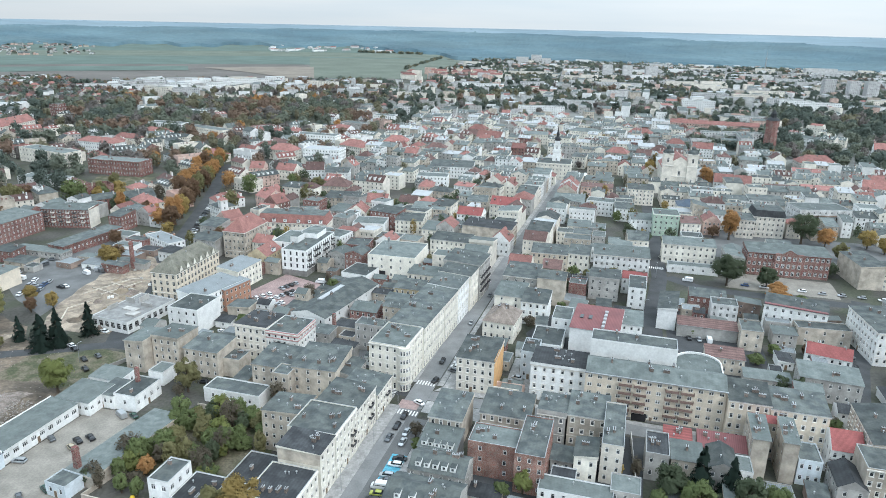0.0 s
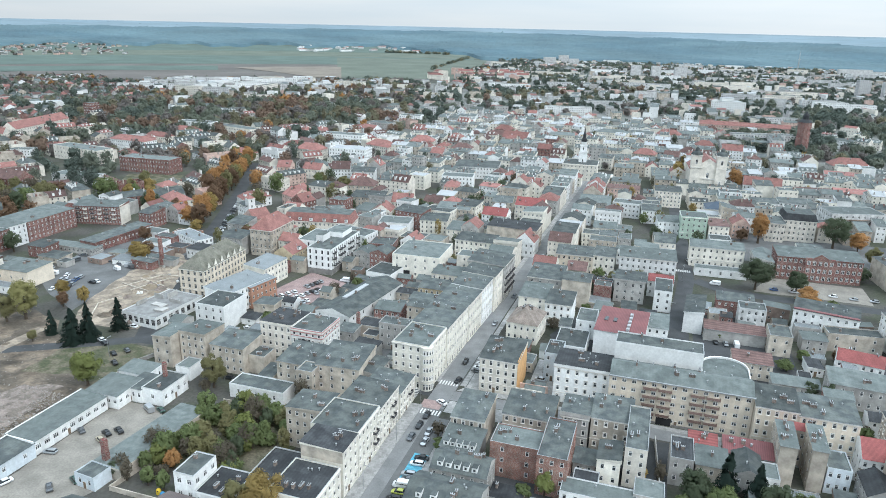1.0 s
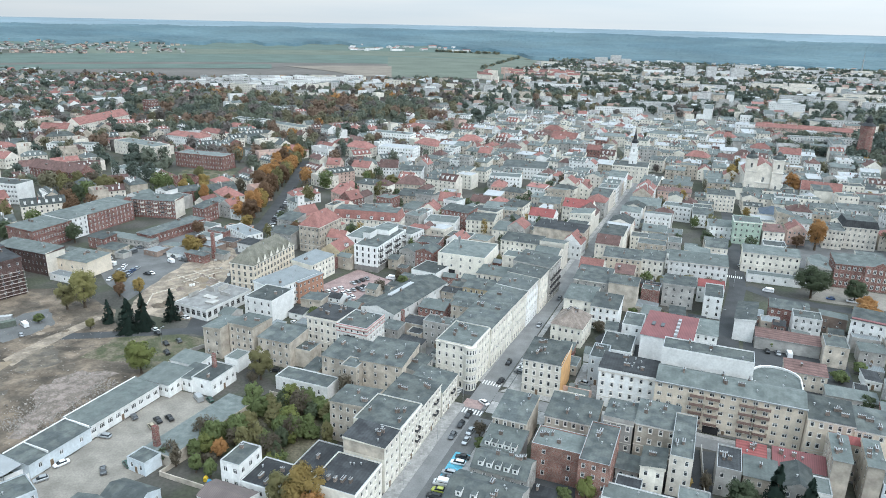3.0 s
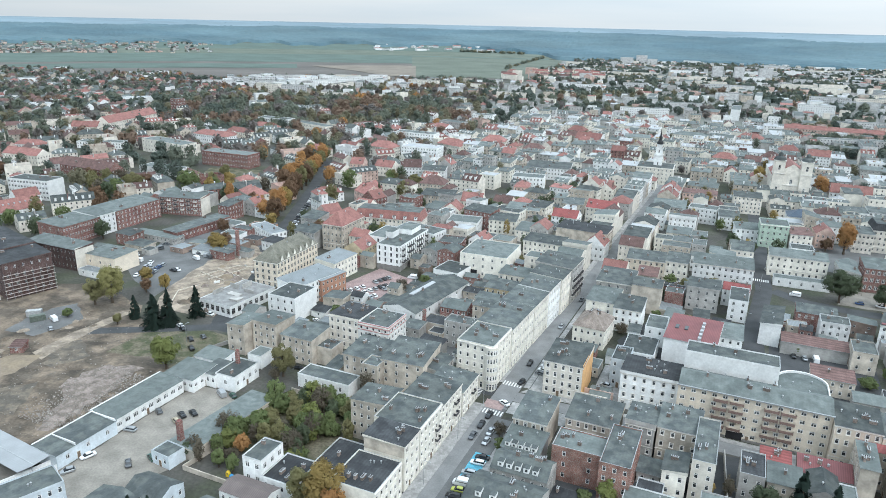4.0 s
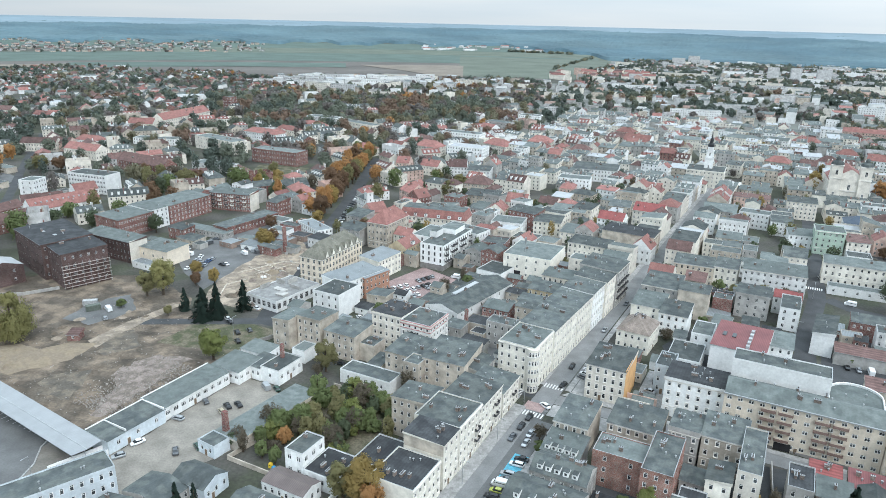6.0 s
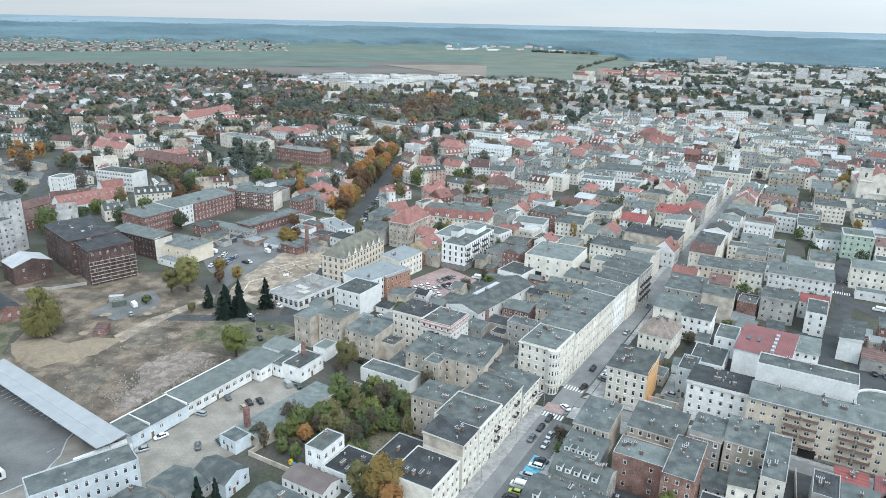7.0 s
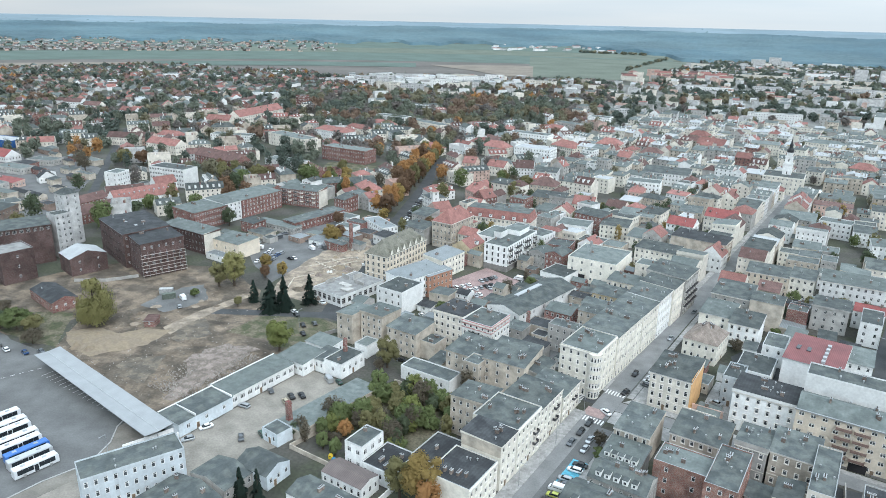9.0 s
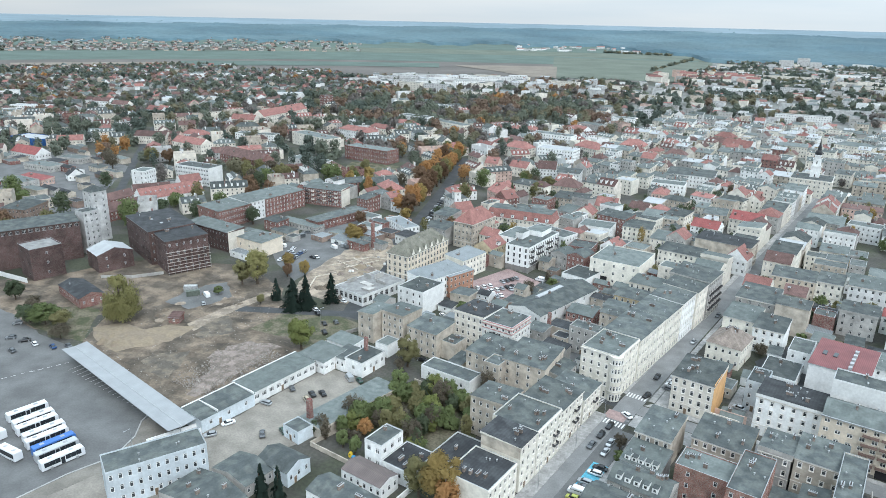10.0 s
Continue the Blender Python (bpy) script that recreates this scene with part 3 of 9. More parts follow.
for nm, a0, a1, r0, r1, mt, lb, lf in (
        ("ploughed_field", 4, 60, 1500, 2160, BROWN_FIELD, "large grey brown ploughed field beyond the town", 0.5),
        ("crop_field", 0, 60, 2150, 2620, GREEN_FIELD, "long green field of winter crop", 0.8),
        ("meadow", -1, 10.9, 1640, 2560, PALE_FIELD, "pale green meadow at the town's edge", 1.1),
        ("crop_field", 20, 40, 1880, 2060, GREEN_FIELD, "dull green strip between ploughed fields", 1.1),
        ("stubble_field", 40, 51, 1900, 2020, STUBBLE, "tan stubble strip beyond the suburb", 1.1),
        ("meadow", -1, 34, 2610, 2880, PALE_FIELD, "pale meadow in front of the far woods", 0.8),
        ("crop_field", 2, 60, 2870, 3180, GREEN_FIELD, "dark green field before the far woods", 0.8)):
    ring_sheet(nm, a0, a1, 60, [r0 + (r1 - r0) * k / 8 for k in range(9)], mt, lf, lb, "field", edge=sway(4.0, 6, a0))


def taper(az, j):
    """The stubble field narrows to a point at its far corner."""
    k = min(max((az - 12.5) / 6.5, 0), 1)
    return (1985 - (1635 + 50 * j)) * k + 5 * math.sin(az * 1.7)


ring_sheet("stubble_field", 10.6, 18.8, 60, [1635 + 50 * k for k in range(9)], STUBBLE, 1.4, "tapering tan stubble field behind the white apartments", "field", edge=taper)


WOOD_RINGS = [2560 + 45 * k for k in range(14)] + [3250 + 90 * k for k in range(19)]


def wood_edge(az, j):
    """Where the far woods begin, by compass direction."""
    near = 2560 if az < -2 else 3130 if az > 6 else 2560 + (az + 2) / 8 * 570
    return (near + 70 * math.sin(az * 0.9) + 40 * math.sin(az * 2.7) - 2560) * (1 - (WOOD_RINGS[j] - 2560) / (WOOD_RINGS[-1] - 2560))


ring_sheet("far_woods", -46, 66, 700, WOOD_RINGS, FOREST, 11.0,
           "pine forest blued by haze that runs to the horizon", "forest", kind="stuff", rough=2.2, edge=wood_edge)

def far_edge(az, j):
    """Where the last dark wood ends and the haze-coloured far country begins."""
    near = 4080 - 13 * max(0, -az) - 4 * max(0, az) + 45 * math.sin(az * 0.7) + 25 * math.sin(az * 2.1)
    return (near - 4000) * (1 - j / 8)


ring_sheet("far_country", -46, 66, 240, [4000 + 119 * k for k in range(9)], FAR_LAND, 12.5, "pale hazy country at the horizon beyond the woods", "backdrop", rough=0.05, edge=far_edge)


def patch(name, pts, z, mat, label, category, wobble=0.0, cell=6.0, kind="structure", hump=0.0):
    """A flat piece of ground from corners in the street's frame, with an uneven outline."""
    rnd, out = random.Random(len(pts) + int(pts[0][0])), []
    for (s0, q0), (s1, q1) in zip(pts, pts[1:] + pts[:1]):
        n = max(1, int(math.hypot(s1 - s0, q1 - q0) / cell)) if wobble else 1
        for i in range(n):
            k = i / n
            out.append(spot(s0 + (s1 - s0) * k + rnd.uniform(-1, 1) * wobble, q0 + (q1 - q0) * k + rnd.uniform(-1, 1) * wobble, z))
    g = Geo()
    if hump:
        c = sum(out, Vector()) / len(out)
        last = out
        for k in range(1, 6):
            ring = [c + (p - c) * (1 - k / 6) + Vector((rnd.uniform(-0.5, 0.5), rnd.uniform(-0.5, 0.5), hump * (math.sin(k / 6 * math.pi / 2) + rnd.uniform(-0.1, 0.1)))) for p in out]
            for i in range(len(out)):
                o = (i + 1) % len(out)
                g.face([tuple(last[i]), tuple(last[o]), tuple(ring[o]), tuple(ring[i])])
            last = ring
        g.face([tuple(p) for p in last])
    else:
        g.face([tuple(p) for p in out])
    ob = part(name, g, mat)
    if hump:
        ob.data.polygons.foreach_set("use_smooth", [True] * len(ob.data.polygons))
    if ob.data.polygons[0].normal.z < 0:
        ob.data.flip_normals()
    return tagged(ob, label, category, kind=kind)


def ribbon(name, pts, width, z, mat, label, category, thick=0.0, shift=0.0):
    """A road or pavement along a line of (s, q), shifted to its right."""
    g, edge = Geo(), []
    for i, (s, q) in enumerate(pts):
        s0, q0 = pts[max(i - 1, 0)]
        s1, q1 = pts[min(i + 1, len(pts) - 1)]
        n = Vector((-(q1 - q0), s1 - s0))
        n.normalize()
        edge.append([spot(s + n.x * (shift + k * width / 2), q + n.y * (shift + k * width / 2), z) for k in (-1, 1)])
    for a, b in zip(edge, edge[1:]):
        g.face([tuple(a[0]), tuple(a[1]), tuple(b[1]), tuple(b[0])])
        if thick:
            for p, o in ((a[0], b[0]), (b[1], a[1])):
                g.face([tuple(p), tuple(o), (o.x, o.y, o.z - thick), (p.x, p.y, p.z - thick)])
    ob = part(name, g, mat)
    for f in ob.data.polygons:
        if f.normal.z < -0.5:
            ob.data.flip_normals()
            break
    return tagged(ob, label, category, kind="structure")


MAIN = [(-190, 2.3), (-90, 2.3), (-12, 2.3), (5, 2.4), (85, 3.8), (157, 5.4), (240, 7.6), (330, 9.5), (420, 12)]
ROADS = [("main_road", MAIN, 7.6, "worn asphalt carriageway of the main street"),
         ("side_road", [(-3, -125), (-3, -60), (-2.5, -1.6)], 6.0, "narrow asphalt side street"),
         ("side_road", [(-2.5, 6.2), (-2.5, 60), (-4, 120), (-10, 180)], 6.5, "asphalt side street beside the long tenement"),
         ("cross_road", [(20, 84), (96, 82), (150, 86), (215, 84), (330, 78)], 8.0, "asphalt street with a zebra crossing"),
         ("cross_road", [(153, 90.2), (143, 103), (140, 125), (140, 170), (141, 240)], 8.0, "asphalt street past the brick school"),
         ("side_road", [(30, 150), (70, 160), (100, 172), (147, 180)], 8.0, "asphalt street round a corner house"),
         ("yard_road", [(-30, -170), (-3, -125)], 6.0, "dusty asphalt lane past the building site"),
         ("avenue", [(-3, -125), (60, -160), (125, -187), (225, -233), (330, -285)], 9.0, "tree-lined asphalt avenue"),
         ("side_road", [(10, -350), (67, -422), (151, -534), (250, -660)], 6.0, "long straight suburban street")]
WORN = material("worn_grey_asphalt", (0.205, 0.208, 0.208), 0.9, grain=0.12, grain_size=0.5, stain=0.22, stain_size=6.0, bump=0.1)
for k, (nm, pts, wd, lb) in enumerate(ROADS):
    ribbon(nm, pts, wd, 0.06 + 0.005 * k, WORN if nm == "main_road" or "beside" in lb else ASPHALT, lb, "road")
for sh, wd, lb in ((-5.9, 4.2, "wide paved footway in front of the pale tenements"), (9.6, 3.4, "paved footway beside parked cars")):
    ribbon("pavement", MAIN[:3], wd, 0.18, PAVING, lb, "pavement", 0.14, sh)
    ribbon("pavement", MAIN[3:], wd - 1.4, 0.18, PAVING, lb, "pavement", 0.14, sh + (0.7 if sh < 0 else -4.2))
PALE_ASPHALT = material("worn_pale_asphalt", (0.132, 0.134, 0.134), 0.9, grain=0.12, grain_size=0.6, stain=0.25, stain_size=8.0, bump=0.1)
ribbon("parking_lane", MAIN[:3], 2.9, 0.095, PALE_ASPHALT, "pale worn parking lane beside the carriageway", "road", 0, 2.35)
ribbon("pavement_strip", [(-190, 8.0), (-90, 8.0), (-18, 8.0)], 4.0, 0.062, PALE_ASPHALT, "pale worn strip of parking bays", "road")


def markings(name, s, q, n, pitch, w, d, mat, label, turn=0.0):
    g = Geo()
    for i in range(n):
        x = (i - (n - 1) / 2) * pitch
        g.box(x - w / 2, x + w / 2, -d / 2, d / 2, 0, 0.008)
    ob = part(name, g, mat, m=stand(s, q, turn, 0.115))
    return tagged(ob, label, "road marking", kind="structure")


markings("zebra_crossing", -15.5, 2.3, 7, 1.05, 0.5, 3.0, PAINT, "white painted zebra crossing over the main street")
markings("zebra_crossing", 5.5, 2.4, 7, 1.05, 0.5, 3.0, PAINT, "worn white zebra crossing over the main street")
markings("zebra_crossing", -3, -7.5, 6, 1.0, 0.5, 3.4, PAINT, "white zebra crossing at the mouth of the side street", 90)
markings("zebra_crossing", 166, 84.5, 8, 1.0, 0.5, 3.5, PAINT, "white zebra crossing on the cross street")
markings("red_junction_paint", -10.6, 1.2, 1, 1, 7.0, 5.4, REDPAINT, "red painted patch on the junction")
markings("blue_parking_bay", -46.5, 8.2, 1, 1, 5.4, 15, BLUEPAINT, "bright blue painted disabled parking bay")
markings("bay_lines", -101, -142, 22, 2.9, 0.15, 5.5, PAINT, "white bay lines beside the canopy")
markings("bay_dashes", -110.8, -181.5, 8, 2.9, 1.6, 0.22, PAINT, "dashed white line at the coach yard's end", 72)

patch("coach_yard", [(-172, -112), (-104, -103), (-93, -185), (-99, -260), (-172, -260)], 0.05, PALE_ASPHALT, "wide worn asphalt coach yard", "yard")
patch("waste_ground", [(-64, -208), (-24, -204), (-8, -166), (0, -170), (10, -215), (-20, -262), (-60, -275), (-95, -300), (-118, -250), (-92, -214)], 0.035, DIRT, "rough trodden earth before the old brewery", "ground", 1.5)
patch("grass_waste", [(-88, -190), (-66, -216), (-80, -240), (-92, -232), (-94, -205)], 0.045, GRASS, "scrubby grass beside the plot", "ground", 1.5)
patch("works_yard", [(-20, -400), (10, -352), (40, -405), (110, -480), (125, -600), (60, -640), (10, -560)], 0.03, PALE_ASPHALT, "worn asphalt yard between white works buildings", "yard", 1.5)
patch("industrial_yard", [(10, -175), (30, -215), (100, -245), (130, -205), (100, -170), (62, -182)], 0.035, PALE_ASPHALT, "stained asphalt industrial yard", "yard", 1.0)
patch("lane_ground", [(-124, -195), (-98, -186), (-92, -240), (-96, -300), (-150, -300)], 0.055, PALE_ASPHALT, "worn lane beside the coach yard", "lane", 1.0)
patch("plot_grass", [(-40, -150), (-14, -150), (-14, -128), (-34, -122)], 0.07, GRASS, "thin rough grass on the plot's corner", "ground", 1.5)
patch("dark_court", [(-46, 73.5), (-8, 73), (-7, 79.5), (-46, 79)], 0.06, ASPHALT, "dark asphalt court beside the gateway", "yard")
patch("gravel_lot", [(-135, -84), (-98, -99), (-44, -99), (-44, -84), (-62, -64), (-104, -78)], 0.06, GRAVEL, "pale compacted gravel car park", "parking lot", 0.5)
patch("access_lane", [(-172, -112), (-104, -103), (-96, -99), (-135, -84), (-172, -84)], 0.04, GRAVEL, "dusty access lane beside the coach yard", "lane", 0.4)
SANDY = material("sandy_worn_asphalt", (0.185, 0.172, 0.152), 0.95, grain=0.14, grain_size=0.6, stain=0.3, stain_size=7.0, bump=0.2)
patch("access_lane", [(-104, -103.5), (-100, -122), (-107, -120.6), (-113, -114.6), (-119, -111.6), (-126, -110.6), (-135, -112.6), (-172, -114), (-172, -111)], 0.068, SANDY, "sandy worn lane round the coach yard", "lane")
ribbon("kerb", [(-97, -126), (-107, -121), (-113, -115), (-119, -112), (-126, -111), (-135, -113), (-172, -114.4)], 0.4, 0.2, KERB, "curved granite kerb of the coach yard", "kerb", 0.18)
patch("building_plot", [(-95, -118), (-52, -113), (-28, -118), (-18, -140), (-10, -165), (-20, -206), (-62, -214), (-93, -186)], 0.05, DIRT, "cleared plot of brown bare earth", "ground", 1.2)
patch("sand_mound", [(-84, -190), (-79, -200), (-69, -195), (-66, -178), (-58, -178), (-53, -168), (-67, -164), (-86, -173)], 0.1, SAND, "low spread heap of pale yellow sand", "heap", 0.7, 2.6, "", 1.5)
patch("rubble", [(-66, -142), (-48, -140), (-44, -126), (-66, -121.5), (-86, -120.5), (-89, -124), (-72, -132)], 0.1, RUBBLE_BED, "spread bed of broken pinkish concrete rubble", "heap", 1.6, 3.0, "", 0.7)
patch("damp_ground", [(-49, -171), (-36, -165), (-46, -150), (-59, -158)], 0.075, DAMP, "dark damp churned soil", "ground", 2.0, 4.0)
patch("damp_ground", [(-90, -150), (-78, -160), (-66, -152), (-84, -138)], 0.075, DAMP, "dark damp churned soil", "ground", 2.0, 4.0)
patch("plot_parking", [(-44, -201), (-27, -206), (-12, -200), (-21, -182), (-43, -185)], 0.075, PALE_ASPHALT, "worn dark parking patch on the plot", "ground", 1.2, 4.0)
patch("dirt_track", [(-53, -173), (-32, -174.5), (-9, -174), (-8, -169), (-34, -168.5), (-56, -165)], 0.1, TORN, "worn pale dirt track over the plot", "track", 0.6, 5.0)
patch("red_parking", [(46, -82), (84, -76), (92, -100), (60, -106)], 0.06, REDBLOCK, "red block-paved car park", "parking lot")
patch("lawn", [(70, -76), (112, -70), (112, -63), (72, -66)], 0.07, GRASS, "narrow green lawn beside the white apartments", "lawn")
patch("building_ground", [(0, -165), (22, -178), (60, -187), (94, -185), (82, -166), (60, -158), (30, -142), (4, -135)], 0.12, TORN, "torn-up sandy building ground", "ground", 1.0)
patch("garden", [(-66, -30), (-36, -30), (-34, -64), (-70, -66)], 0.05, GRASS, "overgrown green garden behind the tenements", "garden", 0.8)
patch("verge", [(-42, -112), (-8, -112), (-8, -132), (-30, -136)], 0.06, GRASS, "rough autumn grass verge", "verge", 0.8)
patch("school_yard", [(147, 118), (172, 126), (172, 172), (147, 172)], 0.06, GRAVEL, "pale sandy school yard", "yard", 0.5)
patch("court", [(10, 30), (36, 30), (36, 40), (10, 40)], 0.06, PAVING, "small paved court with parked cars", "yard")
patch("sports_ground", [(205, -330), (250, -355), (262, -310), (222, -290)], 0.06, GRASS, "worn grass sports ground", "lawn", 0.8)
patch("pavement", [(-14, 6.4), (-14, 26), (-6.2, 30), (-6.2, 6.4)], 0.16, PAVING, "paved corner of the crossing beside the old house", "pavement")
patch("pavement", [(1.2, 6.6), (1.2, 30), (5, 30), (4, 14), (34, 14), (34, 9.4), (5, 9.2)], 0.16, PAVING, "paved footway round the cream tenement", "pavement")
patch("parking_strip", [(5, 6.4), (46, 7.2), (46, 10.4), (5, 9.4)], 0.07, PALE_ASPHALT, "pale parking strip beside the cream tenement", "road")
patch("pavement", [(1.0, -2.2), (1.0, -60), (2.6, -60), (2.6, -2.2)], 0.16, PAVING, "narrow paved footway of the side street", "pavement")
patch("pavement", [(-8.8, -5.6), (-8.8, -60), (-6.2, -60), (-6.2, -5.6)], 0.16, PAVING, "narrow footway opposite in the side street", "pavement")
patch("pavement", [(0.9, 30), (3.2, 30), (2.0, 104), (-0.4, 104)], 0.16, PAVING, "paved footway before the long tenement", "pavement")
patch("square", [(198, 114), (256, 114), (256, 222), (198, 222)], 0.05, PALE_ASPHALT, "open asphalt square behind the brick school", "yard")
# the dark asphalt colour here adds to the shade of the enclosed yards
patch("back_yard", [(30, 42), (60, 30), (100, 44), (100, 74), (70, 80), (30, 56)], 0.03, ASPHALT, "asphalt back yards, darkened for shade", "yard")
patch("back_yard", [(26, 100), (50, 126), (100, 126), (120, 92), (96, 88), (76, 88)], 0.03, ASPHALT, "dark asphalt court with parked cars", "yard")
# dark ground colour again stands for shade between the walls
patch("back_yard", [(-52, 30), (-10, 28), (-8, 72), (-52, 72)], 0.03, ASPHALT, "asphalt yards between the tenements, darkened for shade", "yard")
patch("back_yard", [(10, -20), (110, -14), (110, -70), (44, -74), (8, -48)], 0.03, PALE_ASPHALT, "worn asphalt courtyards", "yard")
patch("yard_east", [(50, 90), (75, 90), (75, 125), (50, 125)], 0.05, ASPHALT, "dark asphalt back yard", "yard")

# ---- buildings round the crossing ----
T = "mono"
house("two-storey pale corner house with a grey felt roof", -16, -12.2, 13, 14, 9.2, "ivory", T, "felt", high="W", S=0, N=4, W=3, chimneys=2)
house("three-storey white tenement with street balconies", -32, -12.5, 13.5, 16, 13.2, "ivory", T, "felt", high="W", S=0, N=0, W=4, chimneys=3)
house("white four-storey tenement with a parapet roof", -48, -13, 15, 15.5, 14.6, "ivory", "flat", "felt", S=0, N=0, W=0, chimneys=4)
house("beige rear wing of a tenement", -43, -26.6, 12.5, 11, 13.6, "tan", T, "felt", high="E", N=0, E=0, W=3, chimneys=2, cornice=False)
house("white four-storey tenement with a black felt roof", -60.6, -12, 12.8, 9.4, 14.6, "ivory", T, "dark", high="W", rise=0.5, S=0, N=0, W=3, chimneys=4)
house("pale three-storey tenement with a dark parapet roof", -74.5, -12.3, 13.4, 15, 10.8, "ivory", "flat", "dark", S=0, N=0, W=3, chimneys=4)
house("low grey garden annexe with a flat roof", -66, -25, 11, 14, 6.5, "grey", "flat", "dark", E=0, N=0, chimneys=1, cornice=False)
# east of the main street, south of the side street
house("old two-storey corner house with a dark felt roof", -23, 19.5, 10.5, 15.5, 10, "tan", T, "felt", high="N", E=0, rise=1.2, chimneys=3)
house("low house with a grey green felt roof and dormers", -36.5, 20, 11.5, 10.5, 6.4, "grey", T, "pale", high="N", E=0, N=0, rise=1.4, chimneys=2, cornice=False)
house("long low house with a dark roof and small dormers", -49, 23.5, 16.5, 10, 7.5, "grey", "gable", "felt", ridge="x", rise=2.6, N=0, chimneys=3, cornice=False)
house("rambling low house with a slate grey roof", -63, 23, 20, 14, 7.2, "grey", "gable", "felt", ridge="x", rise=3.0, N=0, chimneys=4, cornice=False)
house("red brick tenement with a grey green flat roof", -36.5, 36.6, 14.5, 10, 11, "oldbrick", "flat", "pale", W=3, N=0, E=0, chimneys=2, cornice=False, S=2)
house("taller red brick tenement with a grey roof", -35.5, 47.8, 8.4, 20.5, 12.4, "oldbrick", "flat", "felt", N=0, W=0, chimneys=5, cornice=False, S=3, E=5)
house("old tenement with a sloping dark felt roof", -16.5, 36.5, 15.5, 13, 9.6, "tan", T, "felt", high="N", rise=1.6, E=0, W=0, chimneys=4)
house("tenement wing with a sloping grey roof", -12.5, 50.6, 8.6, 13.5, 10.5, "grey", T, "felt", high="S", rise=1.4, W=0, E=0, chimneys=4)
house("plastered tenement with a wide grey felt roof", -12.5, 61.5, 12, 12.5, 11.4, "tan", T, "felt", high="N", rise=1.4, W=0, chimneys=3)
house("narrow light tenement with a roof terrace", -22, 69.6, 6.2, 24, 12.6, "cream", "flat", "felt", W=0, E=6, chimneys=2, cornice=False)
house("small white back house with a grey roof", -31, 62.5, 6.5, 10, 8.6, "ivory", T, "felt", high="E", W=0, chimneys=1, cornice=False)
house("low white yard building with a flat grey roof", -47, 61, 20, 7, 6.0, "white", "flat", "pale", N=0, chimneys=1, cornice=False)
house("low yard building with a grey green roof", -42, 74, 8, 8, 6.5, "grey", "flat", "pale", N=0, chimneys=1, cornice=False)
house("grey back house with a felt roof", -40.5, 57, 7, 5, 5.5, "white", "flat", "dark", N=0, chimneys=0, cornice=False)
# north-east of the crossing
house("cream corner tenement with a grey felt roof", 12.8, 20.6, 13.6, 16.5, 13, "cream", T, "felt", high="N", rise=1.3, E=0, chimneys=7, win=(1.1, 1.8))
house("white tenement with rich window surrounds and dark roof", 13.8, 49.3, 18.8, 14.5, 13.6, "white", T, "dark", high="S", rise=0.8, S=6, E=0, W=0, chimneys=6)
house("grey court tenement with a flat roof", 26, 37.2, 6, 12, 11, "blue", "flat", "felt", E=0, chimneys=2, cornice=False)
house("long beige tenement with brown balconies", 9.4, 81, 44.6, 12.4, 15.6, "beige", "gable", "pale", ridge="x", rise=2.4, S=14, W=0, E=0, N=12, storeys=5, win=(1.5, 1.35), chimneys=9, cornice=False)
house("white windowless hall behind the long tenement", 21.6, 73.5, 29, 9, 21, "white", "flat", "felt", S=0, W=0, E=0, N=0, chimneys=3, cornice=False)
TAKEN.append((27, 96.5, 17, 24, 0))
house("beige tenement with ornate plaster and a grey roof", 5.8, 109.6, 12.2, 12, 14.6, "beige", T, "felt", high="N", rise=1.8, S=5, W=0, E=0, chimneys=4)
house("beige tenement with ornate window hoods", 5.8, 124.2, 16.6, 12, 13.8, "beige", T, "felt", high="N", rise=1.6, S=6, W=0, E=0, chimneys=5)
house("low house with a bright red sheet roof", -2.5, 136.5, 9, 12, 7.8, "white", "gable", "redtile", ridge="x", rise=4, S=4, E=0, chimneys=1, cornice=False)
house("grey tenement with a long felt roof", 1, 147.5, 12, 24, 12.8, "tan", T, "felt", high="E", rise=2.0, E=0, chimneys=4)
# yards in front of the long tenement
house("pale grey back house with a dark flat roof", -22.5, 82.3, 6.5, 12, 8.8, "grey", "flat", "dark", chimneys=2, cornice=False, N=0)
house("low shed with a red sheet roof", -12, 88.5, 8, 6, 6.2, "brown", T, "redtile", high="N", rise=1.0, chimneys=3, cornice=False, N=0)
house("small plastered house with a grey roof", -24, 90.3, 8.5, 9, 8.4, "tan", T, "pale", high="N", rise=0.8, chimneys=1, cornice=False, N=0)
house("low row with a weathered red roof", -13.5, 101, 13.6, 7, 6.6, "brown", T, "redsheet", high="N", rise=1.6, chimneys=4, cornice=False, N=0)
house("plain house with a blue grey roof", -23.5, 99.8, 7.5, 12, 8.2, "grey", "gable", "felt", ridge="y", rise=2.0, chimneys=1, cornice=False, N=0)
house("small white house with a flat roof", -23, 106, 4.5, 8, 7.0, "white", "flat", "pale", chimneys=0, cornice=False, N=0)
house("tall narrow tan firewall tenement", -12.6, 110.6, 4.6, 12.6, 13.4, "tan", T, "pale", high="N", rise=1, S=0, E=3, chimneys=2, cornice=False, N=0)
house("tall tan tenement wing round a light well", -12.0, 118.8, 4.0, 12.6, 13.4, "tan", T, "pale", high="N", rise=1, S=0, W=3, chimneys=2, cornice=False, N=0)
house("low tenement link with a red tile roof", -4.0, 114.7, 12, 4, 12.0, "tan", "gable", "redtile", ridge="x", rise=1.6, chimneys=1, cornice=False, N=0)
house("pale blue terrace house with a grey flat roof", -12.5, 124.6, 6.4, 10, 8, "blue", "flat", "felt", chimneys=1, cornice=False, N=0, S=3)
